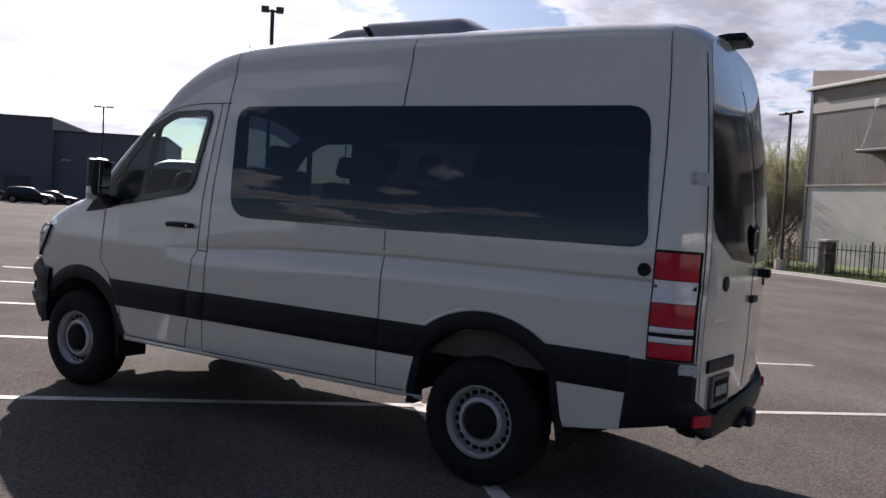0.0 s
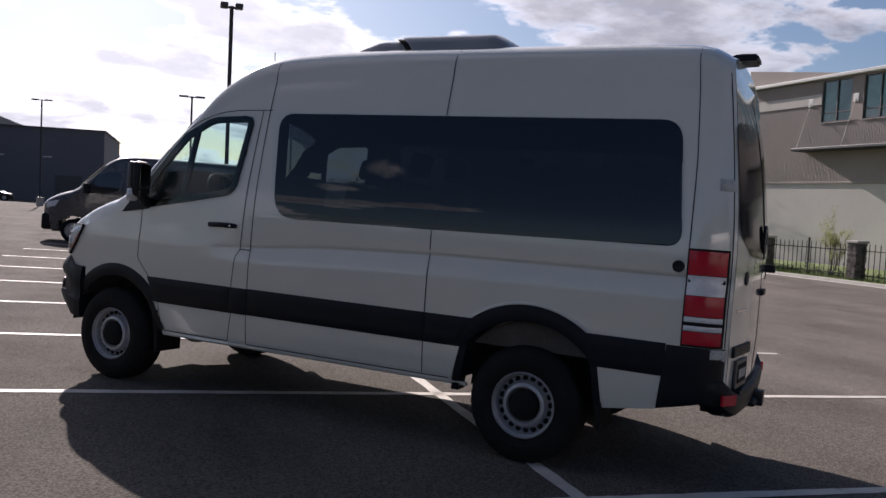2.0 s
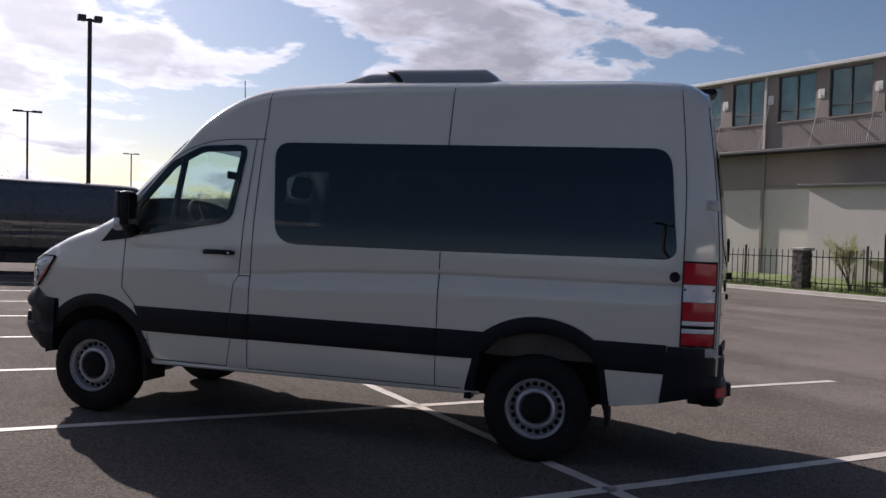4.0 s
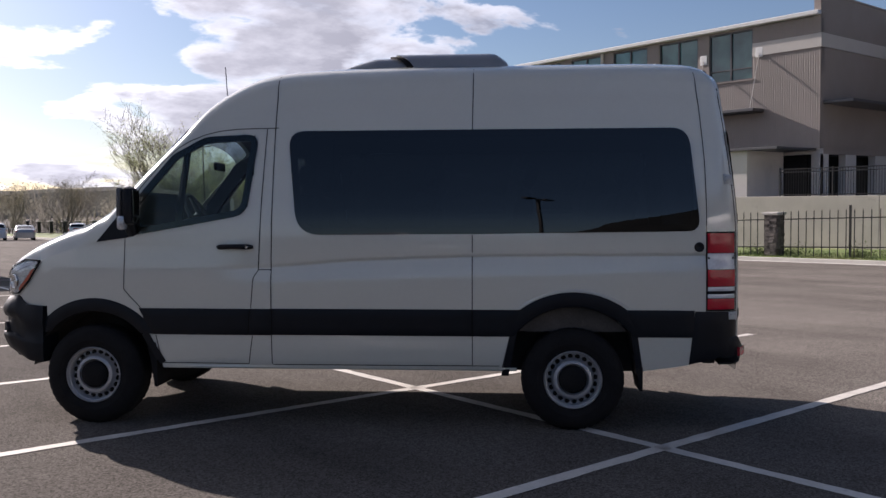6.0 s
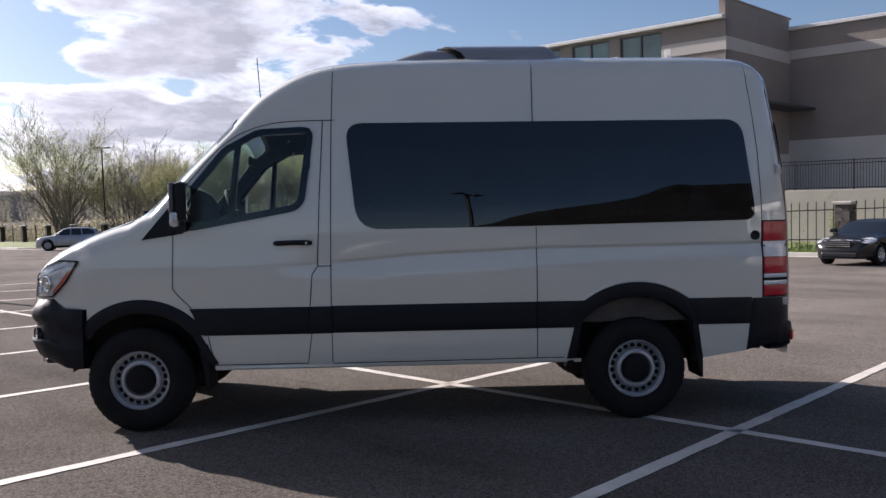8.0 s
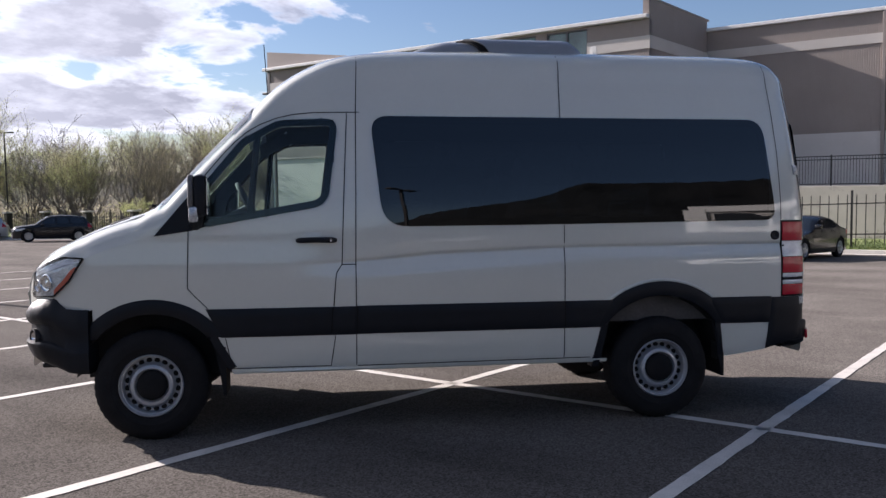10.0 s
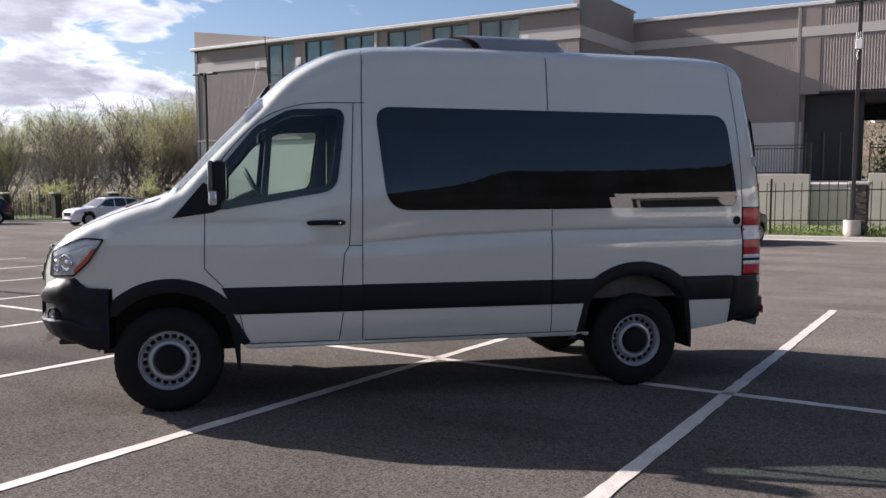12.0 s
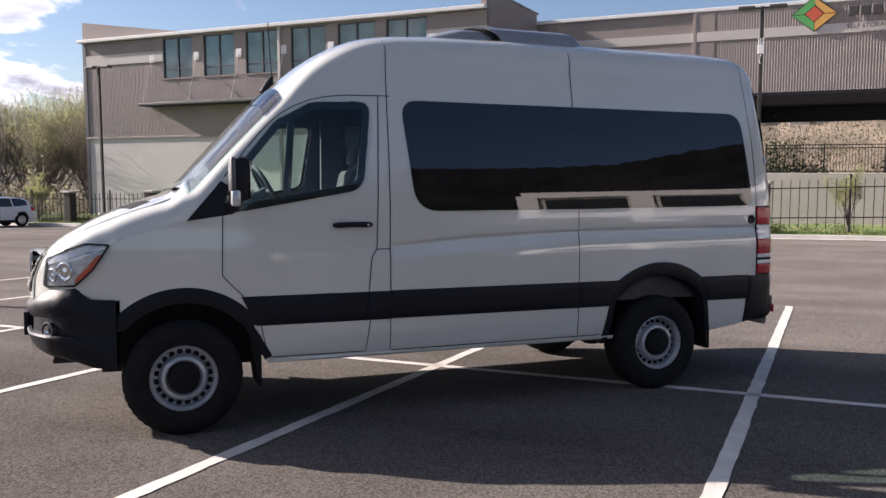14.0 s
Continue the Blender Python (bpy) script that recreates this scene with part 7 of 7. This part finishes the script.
def car(label, paint, at, length=4.6, half=0.92, belt=0.98, roof=1.66, sedan=False, group="parked cars"):
    """A parked car: x runs from its nose to its tail."""
    c = thing("car", label, "car", group, at=at)
    L = length
    sh = CarShell(length, half, roof, sedan)
    k = sh.tall
    r_w = 0.335 if sedan else 0.365
    ax = (0.185 * L, 0.80 * L)
    xs = sorted({round(v * L, 4) for v in [0.0, 0.004, 0.008, 0.014, 0.022, 0.03, 0.04, 0.05] + [0.06 + 0.011 * i for i in range(84)] + [0.985, 0.99, 0.995, 1.0]})

    def cut(x, z, y):
        return abs(y) > half * 0.6 and any(math.hypot(x - a, z - r_w) < r_w + 0.05 for a in ax)

    part("body", shell_mesh(sh, xs, 0.22, 22, 8, cut), paint, c, smooth=True)

    def glass_patch(x0, x1, wide0, wide1):
        bm = bmesh.new()
        grid = []
        for i in range(11):
            x = (x0 + (x1 - x0) * i / 10) * L
            w = (wide0 + (wide1 - wide0) * i / 10) * half
            grid.append([bm.verts.new((x, w * y, sh.roof_z(x, w * y) + 0.006)) for y in (-1, -0.85, -0.5, 0, 0.5, 0.85, 1)])
        for u, v in zip(grid, grid[1:]):
            for j in range(6):
                bm.faces.new((u[j], u[j + 1], v[j + 1], v[j]))
        bmesh.ops.recalc_face_normals(bm, faces=bm.faces)
        return bm

    if sedan:
        part("windscreen", glass_patch(0.305, 0.425, 0.84, 0.70), "car_glass", c, smooth=True)
        part("rear_window", glass_patch(0.70, 0.825, 0.66, 0.78), "car_glass", c, smooth=True)
        front = [(0.355, 0.985), (0.44, 1.27), (0.53, 1.335), (0.53, 0.99)]
        rear = [(0.545, 0.99), (0.545, 1.335), (0.62, 1.325), (0.70, 1.25), (0.745, 1.10), (0.70, 1.0)]
        panes = (front, rear)
    else:
        part("windscreen", glass_patch(0.272, 0.405, 0.86, 0.72), "car_glass", c, smooth=True)
        part("rear_window", glass_patch(0.885, 0.945, 0.68, 0.78), "car_glass", c, smooth=True)
        front = [(0.325, 1.085), (0.415, 1.46), (0.52, 1.545), (0.52, 1.09)]
        rear = [(0.535, 1.09), (0.535, 1.55), (0.67, 1.545), (0.69, 1.10)]
        panes = (front, rear, [(0.705, 1.10), (0.685, 1.545), (0.80, 1.525), (0.865, 1.42), (0.885, 1.16)])
    for s in (-1, 1):
        for pane in panes:
            line = fillet([(x * L, z * k, 0.05) for x, z in pane], 4)
            w = part("side_window", pane_mesh(sh, line, 0.006, s, 10, 6), "car_glass", c, smooth=True)
            part("window_trim", rim_mesh(sh, line, 0.022, 0.010, s, 0.016), "black_plastic", w, smooth=True)
        for xa in (0.31, 0.528, 0.70):
            part("door_gap", ribbon_mesh(sh, [(xa * L, 0.36), (xa * L, 0.96 * k)], 0.010, 0.003, s), "seam", c)
        for xa in (0.47, 0.645):
            part("door_handle", slab_mesh(sh, xa * L - 0.10, xa * L + 0.10, 0.90 * k - 0.02, 0.90 * k + 0.02, 0.03, s, 6, 2), paint, c, smooth=True)
        part("sill", slab_mesh(sh, ax[0] + r_w + 0.06, ax[1] - r_w - 0.06, 0.20, 0.36, 0.012, s, 10, 3), "black_plastic", c, smooth=True)
        if not sedan:
            part("roof_rail", tube(bmesh.new(), [(v * L, s * half * 0.60, sh.roof_z(v * L, half * 0.60) + h) for v, h in ((0.43, 0.0), (0.46, 0.045), (0.62, 0.05), (0.80, 0.045), (0.84, 0.0))], 0.018, 6), "black_plastic", c, smooth=True)
            for a in ax:
                part("arch_trim", arch_mesh(sh, a, r_w, r_w + 0.045, r_w + 0.10, 0.012, s, 0, 180, n=20), "black_plastic", c, smooth=True)
        lamp = [(0.022 * L, 0.70 * k), (0.03 * L, 0.82 * k), (0.15 * L, 0.86 * k), (0.13 * L, 0.76 * k), (0.06 * L, 0.68 * k)]
        hl = part("headlamp", pane_mesh(sh, lamp, 0.012, s, 6, 6), "lamp_white", c, smooth=True)
        part("bezel", rim_mesh(sh, lamp, 0.014, 0.016, s, 0.03), "seam", hl, smooth=True)
        tz = (0.78 * k, 0.96 * k) if sedan else (0.86 * k, 1.12 * k)
        part("tail_lamp", slab_mesh(sh, 0.92 * L, 0.982 * L, *tz, 0.014, s, 5, 4), "lamp_red", c, smooth=True)
        part("mirror", boxed(0.335 * L, 0.375 * L, s * (half + 0.07) - 0.10, s * (half + 0.07) + 0.10, 0.99 * k, 1.13 * k, bevel=0.035), paint, c, smooth=True)
        for a in ax:
            small_wheel(c, a, s * half * 0.965, r_w, s)
            bm = bmesh.new()
            rows = [[bm.verts.new((a + (r_w + 0.05) * math.cos(q), s * y, r_w + (r_w + 0.05) * math.sin(q))) for y in (half * 0.96, half * 0.55)] for q in np.linspace(0, math.pi, 15)]
            for u, v in zip(rows, rows[1:]):
                bm.faces.new((u[0], u[1], v[1], v[0]))
            part("wheel_well", bm, "liner", c)
    part("grille", boxed(-0.02, 0.05, -half * 0.44, half * 0.44, 0.55 * k, 0.78 * k, bevel=0.03), "black_plastic", c)
    for z in (0.60, 0.66, 0.72):
        part("grille_bar", boxed(-0.03, 0.0, -half * 0.40, half * 0.40, z * k - 0.012, z * k + 0.012), "chrome", c)
    part("lower_intake", boxed(-0.02, 0.12, -half * 0.62, half * 0.62, 0.24, 0.42, bevel=0.05), "black_plastic", c)
    part("underbody", boxed(0.1 * L, 0.92 * L, -half * 0.55, half * 0.55, 0.2, 0.5), "dark_metal", c)
    return c


def facing(x, y, az):
    """A parked car's pose: its nose points to the azimuth."""
    m = stand(x, y, az + 180)
    return m


car("white compact sport utility car parked near the kerb", "white_paint", facing(23.7, 46.0, 172))
car("black sport utility car parked near the kerb", "dark_car", facing(20.4, 54.8, 158))
car("silver sport utility car parked beyond the black one", "silver_car", facing(19.5, 63.5, 150), 4.4)
car("black sedan parked by the kerb, front towards the van", "dark_car", facing(22.6, 10.4, 172), 4.7, 0.91, 0.92, 1.42, True)
car("white sport utility car parked far off", "white_paint", facing(25.3, 97.0, 70), group="far parked cars")
car("white sport utility car parked in the far row", "white_paint", facing(15.8, 92.0, 80), group="far parked cars")
car("silver sedan parked in the far row", "silver_car", facing(18.2, 91.5, 80), 4.6, 0.9, 0.92, 1.45, True, group="far parked cars")
for x, y, s in ((-26.0, 91.0, False), (-20.0, 92.0, False), (-25.5, 98.0, False), (-19.0, 99.0, True)):
    car("dark car in the far row by the grey building", "dark_car", facing(x + 2.3, y, 5), 4.7, 0.92, 0.98, 1.45 if s else 1.66, s, group="far parked cars")


# ---- dark van parked across the stalls ----
def build_dark_van(at):
    v = thing("cargo_van", "dark high-roof panel van parked beyond the stalls", "van", at=at)
    sh = Shell(1.05)
    xs = [-0.85, -0.84, -0.82, -0.79, -0.75] + [round(-0.7 + 0.1 * i, 3) for i in range(64)] + [5.67, 5.75, 5.81, 5.86, 5.90, 5.93]

    def cut(x, z, y):
        return abs(y) > 0.5 and (math.hypot(x, z - 0.35) < 0.45 or math.hypot(x - 4.7, z - 0.35) < 0.45)

    part("body_shell", shell_mesh(sh, xs, 0.36, 26, 10, cut), "van_dark_paint", v, smooth=True)
    for side in (-1, 1):
        part("door_window", pane_mesh(sh, DOOR_WINDOW, 0.004, side, 12, 6), "car_glass", v, smooth=True)
        for x in (1.36, 2.75):
            part("panel_gap", ribbon_mesh(sh, [(x, 0.45), (x, 1.4), (x + 0.03, 2.5)], 0.012, 0.003, side), "seam", v)
        part("side_moulding", slab_mesh(sh, 0.45, 4.15, 0.62, 0.78, 0.012, side, 10, 3), "black_plastic", v, smooth=True)
        part("tail_lamp", slab_mesh(sh, 5.75, 5.91, 0.9, 1.45, 0.01, side, 4, 4), "lamp_red", v, smooth=True)
        part("headlamp", pane_mesh(sh, [(-0.77, 1.19), (-0.42, 1.25), (-0.53, 1.05), (-0.77, 0.99)], 0.006, side, 6, 4), "lamp_white", v, smooth=True)
        part("door_mirror", boxed(0.24, 0.38, side * 1.17 - 0.1, side * 1.17 + 0.1, 1.5, 1.82, bevel=0.04), "black_plastic", v)
        for x in (0.0, 4.7):
            small_wheel(v, x, side * 0.96, 0.35, side)
    part("front_bumper", boxed(-0.90, -0.4, -0.85, 0.85, 0.34, 0.85, bevel=0.08), "black_plastic", v, smooth=True)
    bm = bmesh.new()
    grid = []
    for i in range(9):
        x = 0.12 + 0.66 * i / 8
        grid.append([bm.verts.new((x - 0.01, y * 0.74, sh.top(x) + 0.008 - 0.03 * abs(y) ** 3)) for y in (-1, -0.6, -0.2, 0.2, 0.6, 1)])
    for u, w in zip(grid, grid[1:]):
        for k in range(5):
            bm.faces.new((u[k], u[k + 1], w[k + 1], w[k]))
    part("windscreen", bm, "car_glass", v, smooth=True)
    part("rear_bumper", boxed(5.81, 6.02, -0.85, 0.85, 0.40, 0.58, bevel=0.04), "black_plastic", v)
    part("underbody", boxed(-0.6, 5.75, -0.8, 0.8, 0.3, 0.5), "dark_metal", v)


build_dark_van(stand(-3.5, 28.5))

# ---- long grey building beyond the car park ----
far_b = thing("warehouse", "long dark grey flat-roofed building far across the car park", "building")
part("wall", boxed(-23.0, -9.3, 118, 150, -3, 8.1), "far_wall", far_b)
part("wall", boxed(-95, -23.02, 117, 150, -3, 9.65), "far_wall", far_b)
part("roof_edge", boxed(-23.2, -9.1, 117.8, 150.2, 8.1, 8.25), "steel_grey", far_b)
part("roof_edge", boxed(-95.2, -23.0, 116.8, 150.2, 9.65, 9.8), "steel_grey", far_b)
for x in (-16.0, -21.5, -30.0, -38.0, -52.0):
    part("wall_lamp", boxed(x - 0.5, x + 0.5, 116.6 if x < -23 else 117.7, 117.0 if x < -23 else 118, 4.4, 4.55), "white_trim", far_b)
for x in (-13.5, -27.0, -33.5, -45.0):
    part("dock_door", boxed(x - 1.6, x + 1.6, 116.9 if x < -23 else 117.9, 117.05 if x < -23 else 118.05, -2, 2.2), "steel_grey", far_b)

# ---- weeds along the fence and shrubs behind the railing ----
def clump_mesh(name, mat, spots, count, size, label, seed, category="weeds"):
    """Loose pointed leaves round (x, y, z, radius, height) spots."""
    rnd = random.Random(seed)
    verts, faces = [], []
    for i in range(count):
        x, y, z, r, h = rnd.choice(spots)
        p = Vector((x + rnd.gauss(0, r * 0.5), y + rnd.gauss(0, r * 0.5), z + abs(rnd.gauss(0, 0.5)) * h))
        u = Vector((rnd.gauss(0, 0.6), rnd.gauss(0, 0.6), rnd.uniform(0.3, 1))).normalized()
        v = u.cross(Vector((rnd.gauss(0, 1), rnd.gauss(0, 1), rnd.gauss(0, 1)))).normalized()
        q = size * rnd.uniform(0.5, 1.4)
        k = len(verts)
        verts += [p - u * q, p + v * q * 0.35, p + u * q, p - v * q * 0.35]
        faces.append((k, k + 1, k + 2, k + 3))
    return tagged(raw(name, verts, faces, mat), label, category, kind="stuff")


rnd = random.Random(77)
spots = []
for i in range(130):
    y = rnd.uniform(-12, 52)
    spots.append((rnd.uniform(30.0, 31.6), y, gz(30.5, y) + 0.22, rnd.uniform(0.3, 0.9), rnd.uniform(0.10, 0.45)))
clump_mesh("fence_weeds", "weeds", spots, 22000, 0.045, "green spring weeds along the foot of the fence", 78)
clump_mesh("shrubs", "weeds", [(52, 7.1, 0.5, 1.0, 3.0), (53, 6.0, 0.5, 1.2, 2.4), (57, 4.8, 0.3, 1.2, 1.6), (58, 0.5, 0.3, 1.5, 1.5), (60, -4.0, 0.3, 2.0, 1.2), (57, -8.0, 0.3, 1.5, 1.6)], 5200, 0.13, "dark green shrubs behind the railing", 79, "shrubs")

# ---- pale building, lamps and hills behind the camera, known from their reflections ----
low_b = thing("showroom", "pale two-storey building with wide dark openings across the car park", "building")
part("wall", boxed(-13, 45, -58, -40.5, -1, 9.3), "pale_wall", low_b)
part("parapet", boxed(-13.3, 45.3, -40.5, -39.9, 7.4, 9.6), "white_trim", low_b)
for k in range(9):
    x = -13 + 58 * k / 8
    part("column", boxed(x - 0.7, x + 0.7, -40.5, -39.8, -1, 8.0), "white_trim", low_b)
for k in range(8):
    x = -13 + 58 * (k + 0.5) / 8
    part("window", boxed(x - 2.6, x + 2.6, -40.5, -40.3, 0.6, 2.6), "car_glass", low_b)
    part("window", boxed(x - 2.6, x + 2.6, -40.5, -40.3, 4.2, 7.0), "car_glass", low_b)
lamp_post(-16.2, -15.0, 10.6)
for x, paint, tint, low in ((-30.0, "white_paint", "white", False), (-24.4, "silver_car", "silver", True), (-18.9, "white_paint", "white", True), (-13.4, "dark_car", "black", False), (-7.9, "silver_car", "silver", False), (-2.4, "white_paint", "white", False)):
    car(tint + (" sedan" if low else " sport utility car") + " parked in the row before the pale building", paint, facing(x, -22.0, 90), 4.6, 0.9, 0.92 if low else 0.98, 1.45 if low else 1.66, low, group="cars before the pale building")
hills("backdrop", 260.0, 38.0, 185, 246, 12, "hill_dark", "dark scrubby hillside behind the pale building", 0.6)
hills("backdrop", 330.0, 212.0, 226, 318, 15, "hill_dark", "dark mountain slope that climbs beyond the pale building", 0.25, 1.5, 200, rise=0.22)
